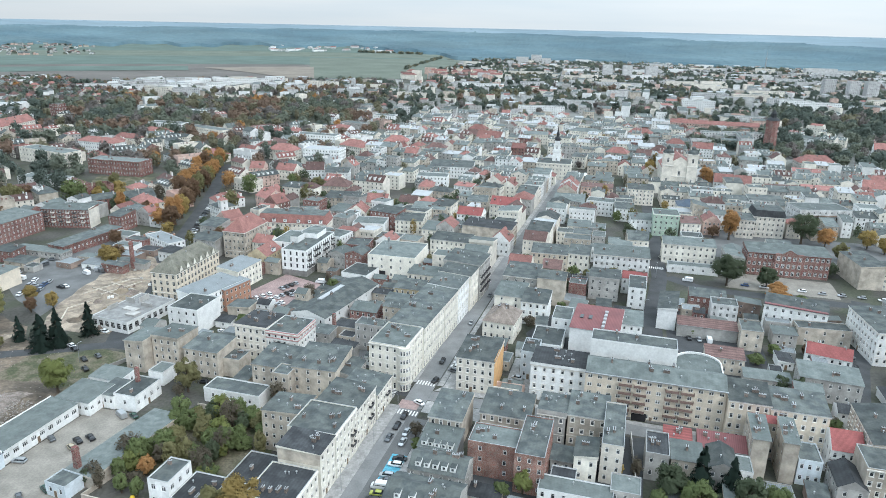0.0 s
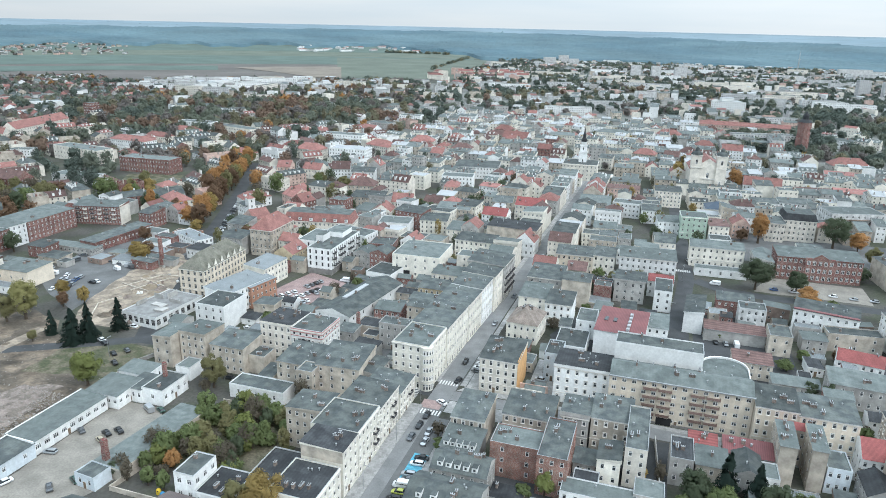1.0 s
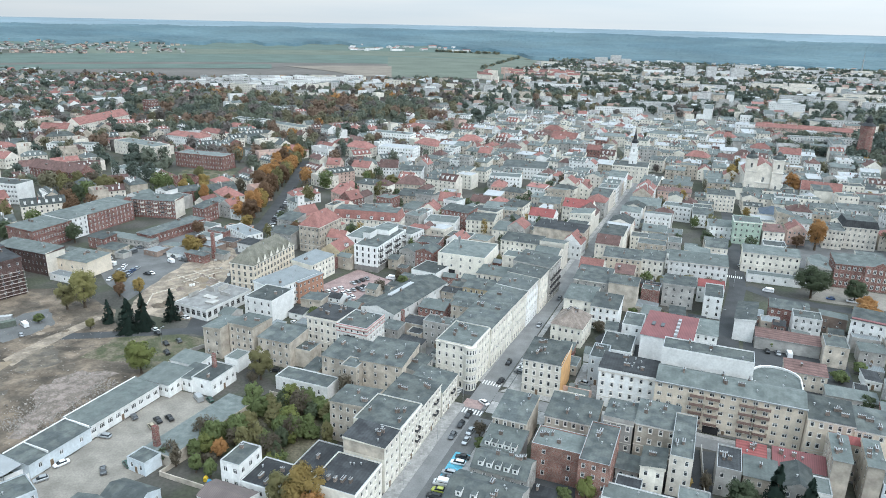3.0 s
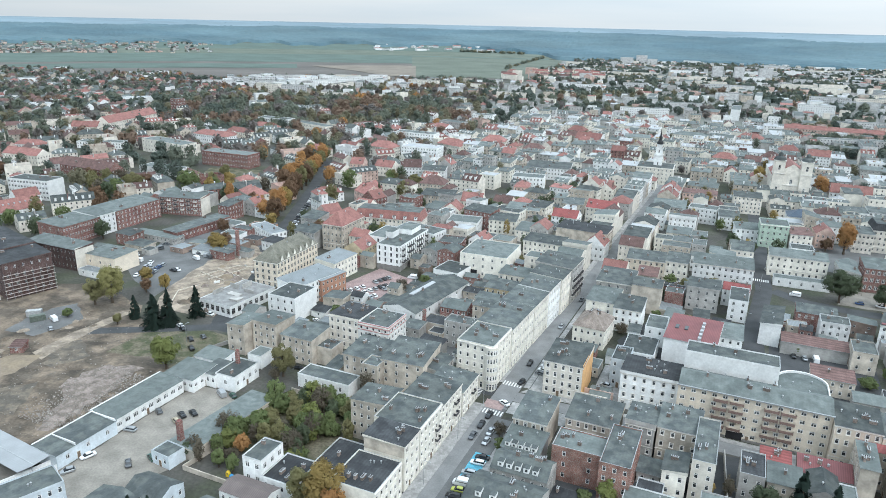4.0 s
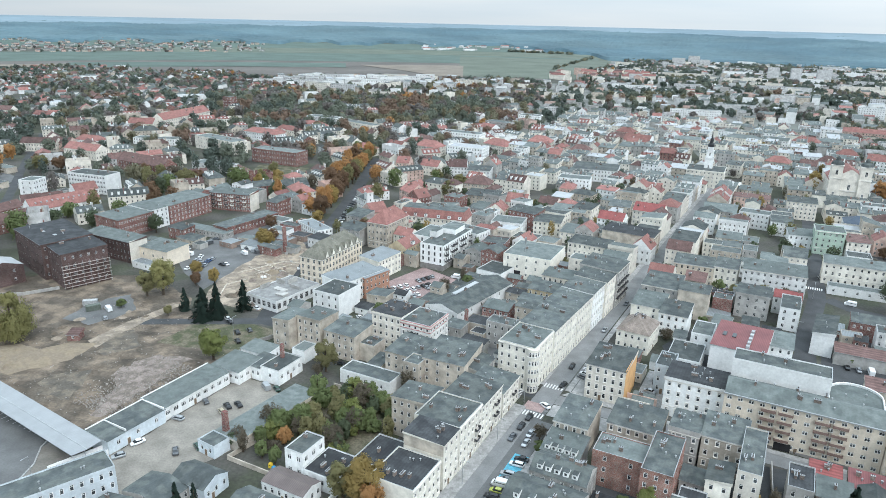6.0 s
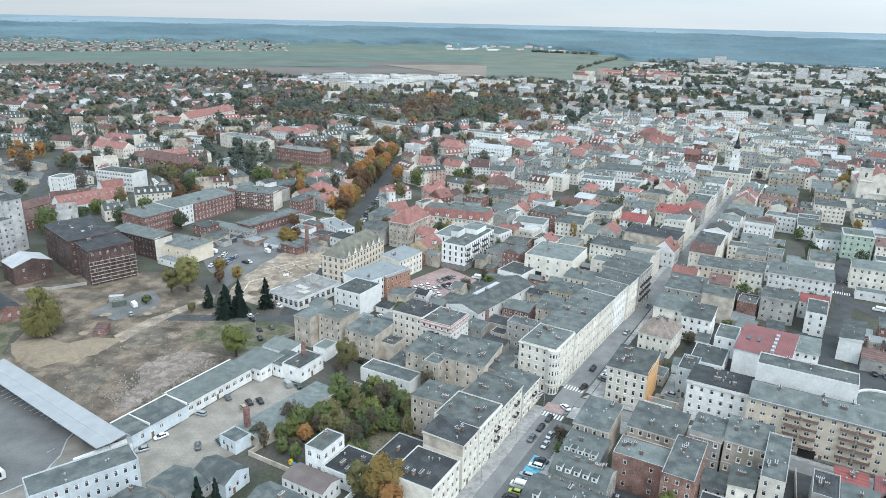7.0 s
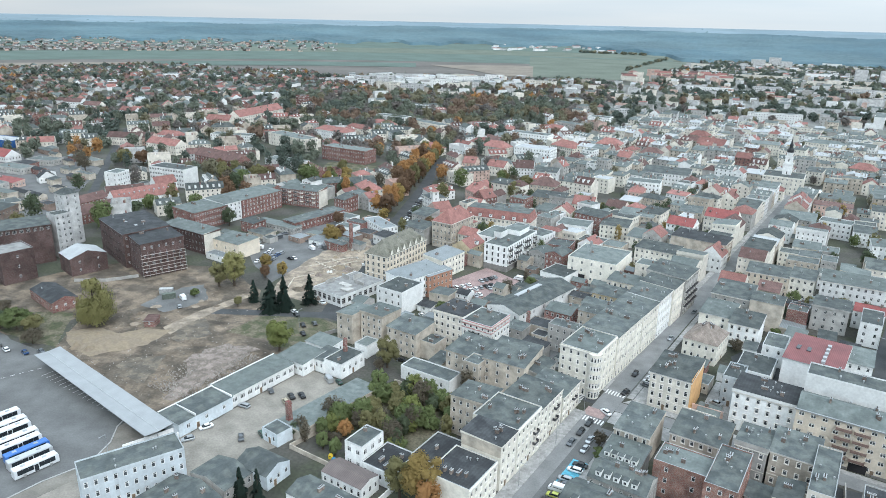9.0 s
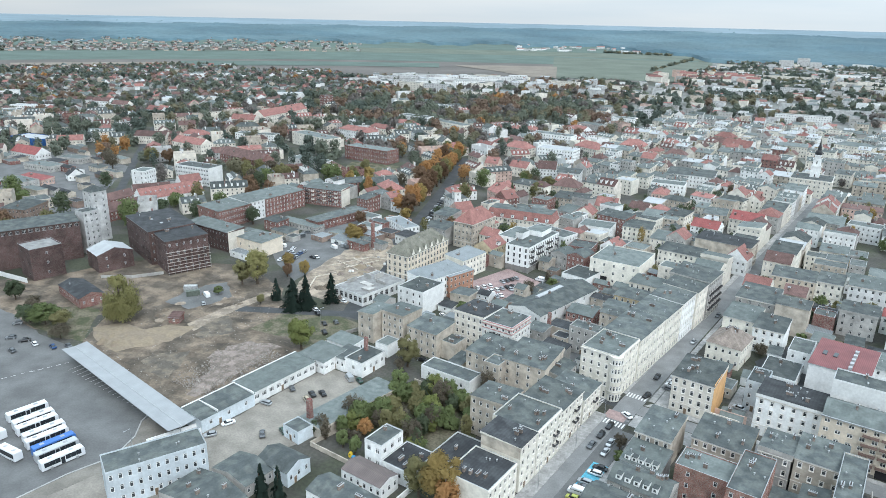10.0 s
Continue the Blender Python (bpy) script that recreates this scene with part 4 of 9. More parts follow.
house("grey terrace house with a dark gabled roof", -20.5, 133.5, 7.5, 12, 7, "grey", "gable", "dark", ridge="y", rise=2.6, chimneys=0, cornice=False, N=0, S=2)
house("tan tenement with brick bands and a flat roof", -17.5, 141.5, 9.5, 12, 12.5, "tan", "flat", "felt", chimneys=2, N=0, S=4, W=0)
# north-west block along the main street
house("ivory corner tenement with a rounded shopfront corner", 7, -9.6, 14, 18, 17, "ivory", "flat", "pale", rot=-2, S=5, E=6, W=0, N=0, shop="SE", chimneys=8, storeys=5, win=(0.95, 1.6))
house("long white tenement with street-floor shops", 28.5, -8.4, 14, 24.8, 16.4, "ivory", T, "felt", high="W", rise=1.0, rot=-2.6, S=0, N=0, W=4, E=9, shop="E", chimneys=6, storeys=4, win=(0.95, 1.6))
house("white tenement with grey felt roof and shops", 50, -7.3, 14, 17.6, 16.4, "ivory", T, "felt", high="W", rise=1.0, rot=-2.6, S=0, N=0, W=4, E=7, shop="E", chimneys=5, storeys=4, win=(0.95, 1.6))
house("white tenement with a plain parapet and shops", 67, -6.4, 14, 15.8, 16.8, "white", T, "felt", high="W", rise=0.8, rot=-2.6, S=0, N=0, W=4, E=6, shop="E", chimneys=5, storeys=4, win=(0.95, 1.6))
house("pale tenement with bay balconies and shops", 82, -5.6, 15, 13.6, 17, "cream", T, "felt", high="W", rise=0.8, rot=-2.6, S=0, N=0, W=4, E=5, shop="E", chimneys=4, storeys=4, win=(0.95, 1.6))
house("dark grey tenement with deep balconies", 98.5, -5.8, 18, 18.6, 17.6, "grey", T, "felt", high="W", rise=1.0, rot=-2.6, S=0, N=5, W=5, E=7, shop="E", chimneys=6, storeys=5)
house("low courtyard wing with a flat roof", 27, -26, 14, 7, 11, "grey", "flat", "felt", N=0, chimneys=3, cornice=False)
house("grey courtyard wing with chimneys", 46, -22.5, 12, 6, 11.5, "tan", T, "felt", high="N", rise=0.8, N=0, E=0, chimneys=4, cornice=False)
house("pale yellow courtyard house with a grey roof", 72, -25.5, 13, 10, 10.5, "yellow", T, "felt", high="N", rise=1.2, N=0, chimneys=2, cornice=False)
house("long grey courtyard wing", 58, -24, 16, 7, 9.5, "grey", T, "felt", high="N", rise=0.8, N=0, E=0, chimneys=3, cornice=False)
house("pale courtyard wing with a felt roof", 91, -24, 16, 11, 11, "cream", T, "pale", high="N", rise=0.8, N=0, chimneys=2, cornice=False)
house("tall pale stair tower block", 112, -22, 8, 10, 14, "cream", "flat", "pale", N=0, chimneys=1, cornice=False, S=1)
house("tan yard wall building with a lean-to roof", 33, -38, 15, 9, 6, "tan", "flat", "dark", S=0, N=0, chimneys=0, cornice=False)
house("big pale hall with a gateway and wide flat roof", 115.5, -47, 25, 26, 12.2, "ivory", "flat", "pale", rot=2, S=5, E=0, N=0, W=4, storeys=3, chimneys=3, cornice=False)
house("market hall with a low grey roof and rooflight strip", 55, -55, 17, 46, 7.4, "white", "gable", "felt", ridge="y", rise=2.4, rot=-8, S=4, E=6, N=0, W=0, storeys=2, chimneys=1, cornice=False)
house("dark red yard house with a grey green roof", 51, -38.5, 12.5, 11, 6.6, "brick", "gable", "pale", ridge="x", rise=1.8, N=0, chimneys=2, cornice=False)
house("cream tenement on the side street", 10.5, -67.3, 13.5, 15, 13.4, "cream", T, "dark", high="S", rise=0.6, S=5, E=0, W=0, chimneys=5)
house("white tenement with a pink striped parapet", 10, -53.8, 13.2, 15, 13.2, "white", "flat", "felt", S=5, W=0, chimneys=3, band=True)
house("large tan tenement with a grey felt roof", -10.5, -31, 16, 17, 12.8, "tan", T, "felt", high="N", rise=1.2, S=4, E=0, W=4, chimneys=8, rot=4, cornice=False)
house("grey lower tenement wing", -8, -20.5, 5, 12, 9.5, "grey", T, "felt", high="W", rise=1.0, S=0, W=0, N=0, chimneys=1, cornice=False)
house("tan tenement with a stepped grey roof", -11.5, -46.5, 15, 14.5, 11, "tan", T, "felt", high="N", rise=1.2, S=5, E=0, W=4, chimneys=4, cornice=False)
house("tan stair wing of a tenement", -21, -40, 6, 7, 12, "tan", "flat", "felt", N=0, chimneys=1, cornice=False, S=2, E=2)
house("low grey garage building with a wide flat roof", -25.5, -56, 21, 8, 5.0, "white", "flat", "felt", N=0, E=0, S=3, chimneys=0, cornice=False)
house("three-storey tan house with plain windows", -8.8, -77.2, 14, 12.6, 10.6, "tan", T, "felt", high="N", rise=0.8, S=5, E=0, W=0, chimneys=2, cornice=False)
house("tan annexe with a blank end wall", -8, -67, 7, 8, 7, "tan", "flat", "felt", N=0, E=0, W=0, S=0, chimneys=2, cornice=False)
house("tall tan tenement with a sloping grey roof", -8, -92.6, 11, 12.5, 12.6, "tan", T, "pale", high="S", rise=0.8, S=4, E=0, W=0, chimneys=2, cornice=False)
house("narrow tan stair tower house", -13, -102.5, 8, 12, 12, "tan", T, "pale", high="E", rise=0.8, S=2, E=0, chimneys=1, cornice=False, N=0)
house("white modern office cube with roof machinery", 22, -105.5, 14, 16, 11.2, "white", "flat", "felt", S=4, E=0, W=0, chimneys=4, cornice=False, storeys=3)
house("long grey-roofed white row house", 42, -110.5, 14, 26, 10.6, "white", T, "sheet", high="W", rise=1.0, rot=-12, S=0, W=0, N=0, chimneys=3, cornice=False)
house("orange plastered end house", 48, -103.2, 6, 16, 10.2, "terracotta", T, "sheet", high="W", rise=0.6, rot=-12, N=0, W=0, chimneys=0, cornice=False)
house("ochre school building with a steep olive roof", 60.5, -136.3, 13.2, 36, 13.4, "beige", "hip", "olive", rot=2, rise=6.8, S=4, E=13, chimneys=4, W=0, win=(1.3, 2.0))
house("cream corner house with a red roof", 99, -116, 11, 16, 8.6, "yellow", "gable", "tile", ridge="y", rise=4.0, rot=0, chimneys=3, cornice=False, N=0)
house("white modern apartment block with narrow dark windows", 109.5, -95.5, 13.6, 36, 13.6, "white", "flat", "felt", rot=1, S=4, E=14, W=0, storeys=4, win=(1.0, 2.1), chimneys=4, cornice=False, frame=IRON)
house("small dark red brick house with a flat roof", 127, -74, 13, 13, 10, "brick", "flat", "felt", rot=8, S=4, N=0, chimneys=2, cornice=False)
house("low pale yard building with a dark roof", 97, -60.5, 14, 16, 5.6, "white", "flat", "felt", rot=-6, N=0, E=0, chimneys=1, cornice=False, S=0)
house("pale apartment block set behind the courtyard", 133, -96, 26, 13, 12, "white", "flat", "felt", rot=-10, chimneys=3, cornice=False, N=0)
house("large tan school with a red hipped roof", 118, -138.5, 13, 24.5, 15, "tan", "hip", "tile", rot=0, rise=6.5, chimneys=3)
house("cream villa with a red mansard roof", 155, -127, 42, 15, 10, "cream", "mansard", "tile", rot=11, rise=5.0, chimneys=4)
# sheds round the gravel lot
house("long white workshop with a grey sheet roof", -89.1, -104.6, 10, 20.6, 4.5, "blue", T, "felt", high="W", rise=0.6, S=0, N=0, W=0, E=3, storeys=1, win=(1.2, 1.5), chimneys=0, cornice=False, rot=-1)
house("long white workshop with a weathered felt roof", -64.5, -105, 10.4, 28.4, 4.5, "white", T, "pale", high="W", rise=0.6, S=0, N=0, W=0, E=9, storeys=1, win=(2.0, 1.6), chimneys=0, cornice=False, rot=-1)
house("white workshop end with a grey felt roof", -43.5, -102.5, 13, 12, 4.8, "white", T, "pale", high="N", rise=0.6, N=0, W=0, storeys=1, win=(1.4, 1.3), chimneys=0, cornice=False)
house("pale low building with a grey green roof", -31, -102.5, 12, 8, 5.2, "white", T, "pale", high="N", rise=0.6, N=0, W=0, chimneys=0, cornice=False)
house("white gate house with a parapet roof", -36.5, -87.5, 8.5, 13, 5.6, "white", "flat", "felt", N=0, W=0, storeys=1, S=1, E=4, win=(1.2, 1.6), chimneys=1, cornice=False)
house("white linking garage with a grey roof", -38.5, -95, 7, 10, 5.0, "white", T, "felt", high="N", rise=0.4, N=0, W=0, E=0, storeys=1, S=3, chimneys=0, cornice=False)
house("white double garage with a pale roof", -21.5, -89, 6, 7.5, 5, "white", "flat", "pale", N=0, W=0, S=0, E=0, chimneys=0, cornice=False)
house("long low shed with a grey felt roof", -62, -71.2, 10.5, 35, 3.6, "tan", T, "pale", high="E", rise=0.4, S=0, N=0, E=0, W=6, storeys=1, chimneys=0, cornice=False, rot=-5)
house("small grey shed with a grey flat roof", -82.6, -74.6, 7.2, 6.0, 4.0, "blue", "flat", "felt", N=0, E=0, S=2, W=0, storeys=1, chimneys=0, cornice=False, rot=-5)
house("pale blue office building of the coach station", -122.2, -88.8, 9.4, 26, 11, "blue", "flat", "felt", rot=-22, S=3, E=11, N=0, W=6, storeys=3, win=(1.0, 1.7), chimneys=4, cornice=False)
house("dark-roofed low workshop with white eaves", -121, -70, 20, 13, 4.6, "grey", "gable", "felt", ridge="y", rise=2.2, rot=0, chimneys=2, cornice=False)
house("blue-walled low workshop with a slate roof", -97.6, -64.8, 12.4, 9, 4.6, "blue", "gable", "felt", ridge="x", rise=2.0, rot=2, chimneys=0, cornice=False, S=2)
house("low dark shed with white edging", -107, -71, 14, 10, 4, "grey", "gable", "felt", ridge="y", rise=1.6, rot=0, chimneys=0, cornice=False, S=1)
house("white two-storey house with a flat roof", -76.2, -45, 6.4, 10, 8.8, "white", "flat", "felt", S=2, E=3, chimneys=1, cornice=False, storeys=2, win=(1.4, 1.6))
house("single-storey annexe with a black flat roof", -76, -36, 10.6, 12, 4.8, "white", "flat", "dark", S=4, N=0, W=0, storeys=1, chimneys=2, cornice=False)
house("long low house with a brown shallow roof", -87.4, -41, 14.5, 7.4, 4.6, "white", "gable", "brownsheet", ridge="x", rise=1.2, S=6, storeys=1, chimneys=0, cornice=False)
house("low house with a grey shallow roof", -99, -38.5, 22, 9, 4.8, "white", "gable", "felt", ridge="x", rise=1.6, S=4, storeys=1, chimneys=2, cornice=False)
# old brewery quarter
house("long sooty brick factory hall with a clerestory", -58, -304, 16, 54, 20, "darkbrick", T, "felt", rot=-18, high="W", rise=1.5, E=18, S=0, N=0, W=0, storeys=1, first=16.5, win=(1.8, 1.8), chimneys=0, cornice=False)
house("tall pale concrete silo tower", -27, -294, 8, 8.5, 23.5, "ash", "flat", "felt", rot=0, S=0, E=3, N=0, W=0, storeys=7, chimneys=1, cornice=False, name="tower", category="tower")
house("upper stage of the pale silo tower", -12, -312, 9, 9, 29, "ash", "hip", "felt", rot=0, S=2, E=2, N=0, W=0, storeys=8, chimneys=0, cornice=False, name="tower", category="tower")
house("large dark brick malthouse", -3.5, -264.3, 38, 24, 18, "darkbrick", T, "dark", rot=-15, high="N", rise=0.8, S=11, E=7, N=0, storeys=4, chimneys=4, cornice=False)
house("dark brick malthouse wing wrapped in scaffolding", -10, -236.5, 20, 21, 17.2, "darkbrick", T, "dark", rot=-17, high="N", rise=0.8, S=6, E=6, N=0, W=0, storeys=4, chimneys=2, cornice=False)
house("square brick boiler house with a worn flat roof", -59.8, -279.3, 15, 15, 15.5, "darkbrick", "flat", "concrete", rot=-6, rise=0.5, S=2, E=1, N=0, storeys=3, chimneys=0, cornice=False)
house("brick engine house with a white gabled roof", -32.9, -264.9, 15.5, 17.5, 9.0, "darkbrick", "gable", "white", ridge="x", rise=3, rot=-11, S=0, N=0, E=2, storeys=2, chimneys=0, cornice=False)
house("low brick shed with a black felt roof", -64.8, -234.6, 25, 11, 4.6, "brick", "gable", "dark", ridge="x", rise=2.0, rot=-8, S=9, E=3, N=0, storeys=1, chimneys=1, cornice=False)
house("long white house with a red tiled roof", 64, -357, 14, 44, 5.5, "white", "gable", "tile", ridge="y", rise=6.5, rot=-10, S=3, E=13, chimneys=3, cornice=False)
house("white gabled wing with a red tiled roof", 92, -374, 10, 16, 7, "white", "gable", "tile", ridge="y", rise=5, rot=-10, chimneys=2, cornice=False)
house("white three-storey clinic with ribbon windows", 112, -389, 34, 15, 13.6, "white", "flat", "felt", rot=9, S=13, E=0, storeys=4, win=(1.6, 1.5), chimneys=3, cornice=False)
house("white tower block at the street's end", 75, -404, 11, 13, 14, "white", "flat", "pale", rot=20, S=2, storeys=4, chimneys=0, cornice=False)
house("long brick row with a grey felt roof", 23, -252.5, 36, 11, 11.4, "darkbrick", T, "pale", rot=0, high="N", rise=1.0, S=13, E=0, storeys=3, chimneys=4, cornice=False)
house("red brick row with pale balconies", 54, -283.5, 20, 25, 11.4, "brick", T, "pale", rot=0, high="W", rise=1.0, E=14, S=3, storeys=3, chimneys=4, cornice=False)
house("low beige industrial building", 31, -225, 21, 15, 8, "beige", T, "pale", rot=1, high="N", rise=0.5, S=3, E=0, storeys=1, chimneys=3, cornice=False)
house("red brick tenement with white balconies", 128, -268, 30, 12, 11.6, "brick", T, "pale", rot=14, high="N", rise=1.2, E=0, S=16, W=0, storeys=4, chimneys=4, cornice=False)
house("red brick school with a grey flat roof", 266, -346, 49, 17, 12, "brick", "flat", "pale", rot=2, S=18, E=5, storeys=3, chimneys=3, cornice=True)
house("cream villa with an orange hipped roof", 172, -246, 22, 14, 7.6, "cream", "hip", "tile", rot=-30, rise=4.6, chimneys=3, cornice=False)
house("white villa with a small corner tower", 172, -188, 13, 12, 9.5, "white", "hip", "felt", rot=-30, rise=3, chimneys=1)
house("narrow white corner tower of a villa", 166, -184, 4.5, 4.5, 15, "white", "hip", "tile", rot=-30, rise=2, chimneys=0, name="tower", category="tower", S=1, E=1, W=1, N=1)
house("pink gabled house with a red roof", 152, -170, 14, 12, 8, "pink", "gable", "tile", ridge="y", rise=5, rot=-30, chimneys=2, cornice=False)
house("red-roofed gabled villa with pink walls", 212, -176, 15, 15, 8, "pink", "gable", "tile", ridge="x", rise=5, rot=-30, chimneys=2, cornice=False)
house("red brick gabled villa with a tiled roof", 196, -162, 12, 12, 9, "brick", "gable", "tile", ridge="y", rise=5, rot=-20, chimneys=2, cornice=False)
house("white flat-roofed works by the avenue", 110, -186, 26, 10, 5.6, "white", "flat", "sheet", rot=-25, chimneys=2, cornice=False)
house("white workshop with a dark sloping roof", 92, -165, 18, 9, 5.5, "white", T, "dark", rot=-5, high="N", rise=0.6, chimneys=1, cornice=False)
house("low grey garage row on the industrial yard", 76, -239, 31, 8, 3.4, "grey", T, "pale", rot=3, high="W", rise=0.5, E=8, chimneys=0, cornice=False)
house("brick shed row on the industrial yard", 99, -230, 12, 41, 5.4, "brick", T, "felt", rot=-6, high="N", rise=0.5, chimneys=2, cornice=False)
house("white plastered middle part of the brick row", 71.5, -284, 20, 12.6, 12, "white", T, "pale", high="W", rise=1.0, E=4, S=0, N=0, storeys=4, chimneys=1, cornice=False)
house("long red brick row round a dark court", 96, -284.3, 20, 34.5, 11.6, "brick", T, "pale", high="W", rise=1.0, E=12, S=0, storeys=4, chimneys=4, cornice=False)
house("rear wing of the white apartments with a flat roof", 119, -110.5, 13, 22, 11.4, "white", "flat", "pale", rot=1, S=3, E=7, storeys=3, win=(1.0, 2.1), chimneys=3, cornice=False, frame=IRON)
house("pale end of the grey-roofed row", 72.8, -114.9, 12, 19.2, 10, "ivory", T, "sheet", high="W", rise=1.0, rot=-4, S=0, E=7, N=0, W=0, chimneys=3, cornice=False)
house("brick back house with a red front wall", 64, -248, 12, 9, 6.4, "brick", T, "felt", high="N", rise=0.8, S=3, storeys=2, chimneys=2, cornice=False)
house("low white yard office with a grey roof", 112, -215, 14, 9, 4.6, "white", "flat", "pale", rot=-4, S=4, storeys=1, chimneys=1, cornice=False)
house("low red painted shop row", 118, -196, 16, 7, 4.2, "terracotta", "flat", "felt", rot=6, S=4, storeys=1, chimneys=0, cornice=False)
# east of the crossing, further up
house("odd gabled old house with a mossy hipped roof", 56, 20.5, 13, 16, 8.5, "ivory", "hip", "mossy", ridge="y", rise=5.0, rot=-4, chimneys=5, cornice=False, N=0)
house("white tenement with small windows and a grey roof", 77, 31.5, 11.5, 15, 10.4, "white", T, "felt", high="N", rise=1.0, S=4, E=0, chimneys=3)
house("white back building with a parapet", 68, 44.4, 8, 14, 8, "white", "flat", "felt", S=2, N=0, chimneys=1, cornice=False)
house("flat-roofed court building with skylights", 47, 41, 12, 17, 6.2, "white", "flat", "felt", S=0, N=0, chimneys=3, cornice=False)
house("warehouse with a red sheet roof and white walls", 57, 59.3, 19, 23, 11.6, "white", T, "redsheet", high="N", rise=1.2, S=0, E=0, W=0, N=0, chimneys=0, cornice=False, rot=-3)
house("white end house with a grey green roof", 69.5, 73, 8.5, 15, 9, "white", T, "pale", high="N", rise=0.5, S=3, chimneys=1, cornice=False)
house("tan tenement with a blank firewall", 99, 35.5, 13, 9, 13, "tan", T, "felt", high="N", rise=1.0, S=0, E=2, chimneys=3, cornice=False)
house("grey corner tenement with a felt roof", 106, 20.5, 16, 18, 11.4, "grey", T, "felt", high="N", rise=1.2, S=4, chimneys=4)
house("low tenement with a pale green roof", 85, 19, 13, 16, 9, "ivory", T, "pale", high="N", rise=1.2, S=2, chimneys=3)
house("small red-walled back house", 108, 47, 8, 8, 8.5, "brick", "flat", "felt", S=0, chimneys=1, cornice=False)
house("pale grey block with a green roof", 117, 59, 14, 16, 10.6, "grey", T, "felt", high="S", rise=0.8, S=4, E=0, chimneys=4, cornice=False)
house("narrow pale yard house", 112, 74.5, 8, 18, 10, "white", "flat", "felt", S=2, chimneys=1, cornice=False)
house("small house with a red gabled roof", 126, 73, 12, 9, 8, "white", "gable", "redtile", ridge="x", rise=2.5, chimneys=1, cornice=False)
house("long white tenement with many windows", 147, 65.5, 28, 15, 13.2, "white", T, "pale", high="N", rise=1.2, S=10, E=5, chimneys=5, rot=3)
house("small court house with a brown roof", 126.5, 32.5, 10, 13, 9.2, "tan", "gable", "oldtile", ridge="x", rise=3, chimneys=3, cornice=False)
house("ochre arcaded tenement with white windows", 146, 28.5, 19, 14, 10.8, "beige", T, "felt", high="N", rise=1.0, S=7, chimneys=4, rot=4)
house("pale narrow tenement beside the arcade", 148, 44, 11, 14, 11.4, "ivory", T, "felt", high="N", rise=1.0, S=4, chimneys=3)
house("white yard house with a mansard end", 94, 88.2, 8, 22, 9.4, "white", T, "felt", high="E", rise=1.0, S=0, chimneys=2, rot=-4, cornice=False)
house("low garage row with a rusty roof", 82, 104, 24, 8, 5.2, "grey", T, "oldtile", high="N", rise=1.0, S=0, chimneys=0, cornice=False)
house("plain grey yard house", 100, 112, 11, 9, 9.6, "ash", "flat", "felt", chimneys=2, cornice=False)
house("long brick yard building", 112, 106, 16, 9, 8, "brick", T, "felt", high="N", rise=1, chimneys=2, cornice=False)
house("tan yard house with a flat roof", 78, 120.5, 8.5, 12, 8.6, "tan", "flat", "felt", S=2, chimneys=1, cornice=False)
house("white corner tenement with a red-edged roof", 104, 142, 25, 13, 10.8, "white", T, "felt", high="N", rise=1.0, S=8, W=2, chimneys=4, rot=-12)
house("tan plastered low hall with a flat roof", 90, 150, 21, 8, 7.6, "tan", "flat", "felt", S=3, chimneys=1, cornice=False, rot=6)
house("small house with an orange red roof", 66, 147.5, 16, 10, 6.6, "white", "gable", "redtile", ridge="x", rise=3.0, rot=-12, chimneys=3, cornice=False)
house("low grey yard building", 42, 142, 20, 12, 8.6, "grey", T, "pale", high="N", rise=1, chimneys=2, cornice=False, rot=-4)
house("white corner tenement with rows of tall windows", 88, 170.5, 14, 28, 14, "white", T, "felt", high="E", rise=1.0, W=10, S=5, chimneys=4, rot=8)
house("tan tenement with a long blank side", 180, 187, 12, 26, 12, "tan", T, "felt", high="E", rise=1, S=0, W=0, rot=10, chimneys=3)
house("three-storey red brick school with white windows", 181, 150.5, 41, 14, 12.6, "brick", T, "pale", high="N", rise=1.6, S=16, storeys=3, win=(1.5, 2.1), rot=4, chimneys=2, cornice=True)
house("four-storey pale office with dark windows", 184, 101, 28, 12, 11.2, "ivory", T, "pale", high="N", rise=1, S=9, rot=2, chimneys=2)
house("low white shop row by the crossing", 166, 103, 26, 7, 4, "white", "flat", "pale", chimneys=0, cornice=False, rot=2, S=5)
house("tan house behind the beige tenement", 52, 108, 14, 9, 6.5, "tan", T, "oldtile", high="N", rise=1, chimneys=1, cornice=False)
house("small shed with a pale roof", 42, 122, 16, 7, 4.4, "grey", T, "pale", high="N", rise=0.5, S=4, chimneys=0, cornice=False)
# landmarks in the old town
house("pale green four-storey bank", 238, 89.6, 15.6, 15, 14, "mint", "flat", "pale", rot=4, S=5, E=4, chimneys=2)
house("cream five-storey corner house with a dark mansard", 258.6, 152, 18.7, 18, 13.6, "cream", "mansard", "dark", rot=3, rise=4, S=7, chimneys=3)
house("cream house beside the mansard corner", 251, 138.2, 10.4, 14, 12, "cream", T, "felt", high="N", rise=1, S=5, chimneys=3)
house("house with a broad dark blue roof", 295, 108, 18.5, 16, 7, "white", "hip", "bluesheet", rot=3, rise=4, chimneys=0)
house("pale unfinished block with scaffolded front", 286, 187.5, 34, 20, 14.6, "ash", "flat", "pale", rot=16, S=9, chimneys=2, cornice=False)
house("cream town hall with a flat roof", 388, 0.3, 29, 26, 13.6, "ivory", "flat", "felt", rot=3, S=9, chimneys=3)
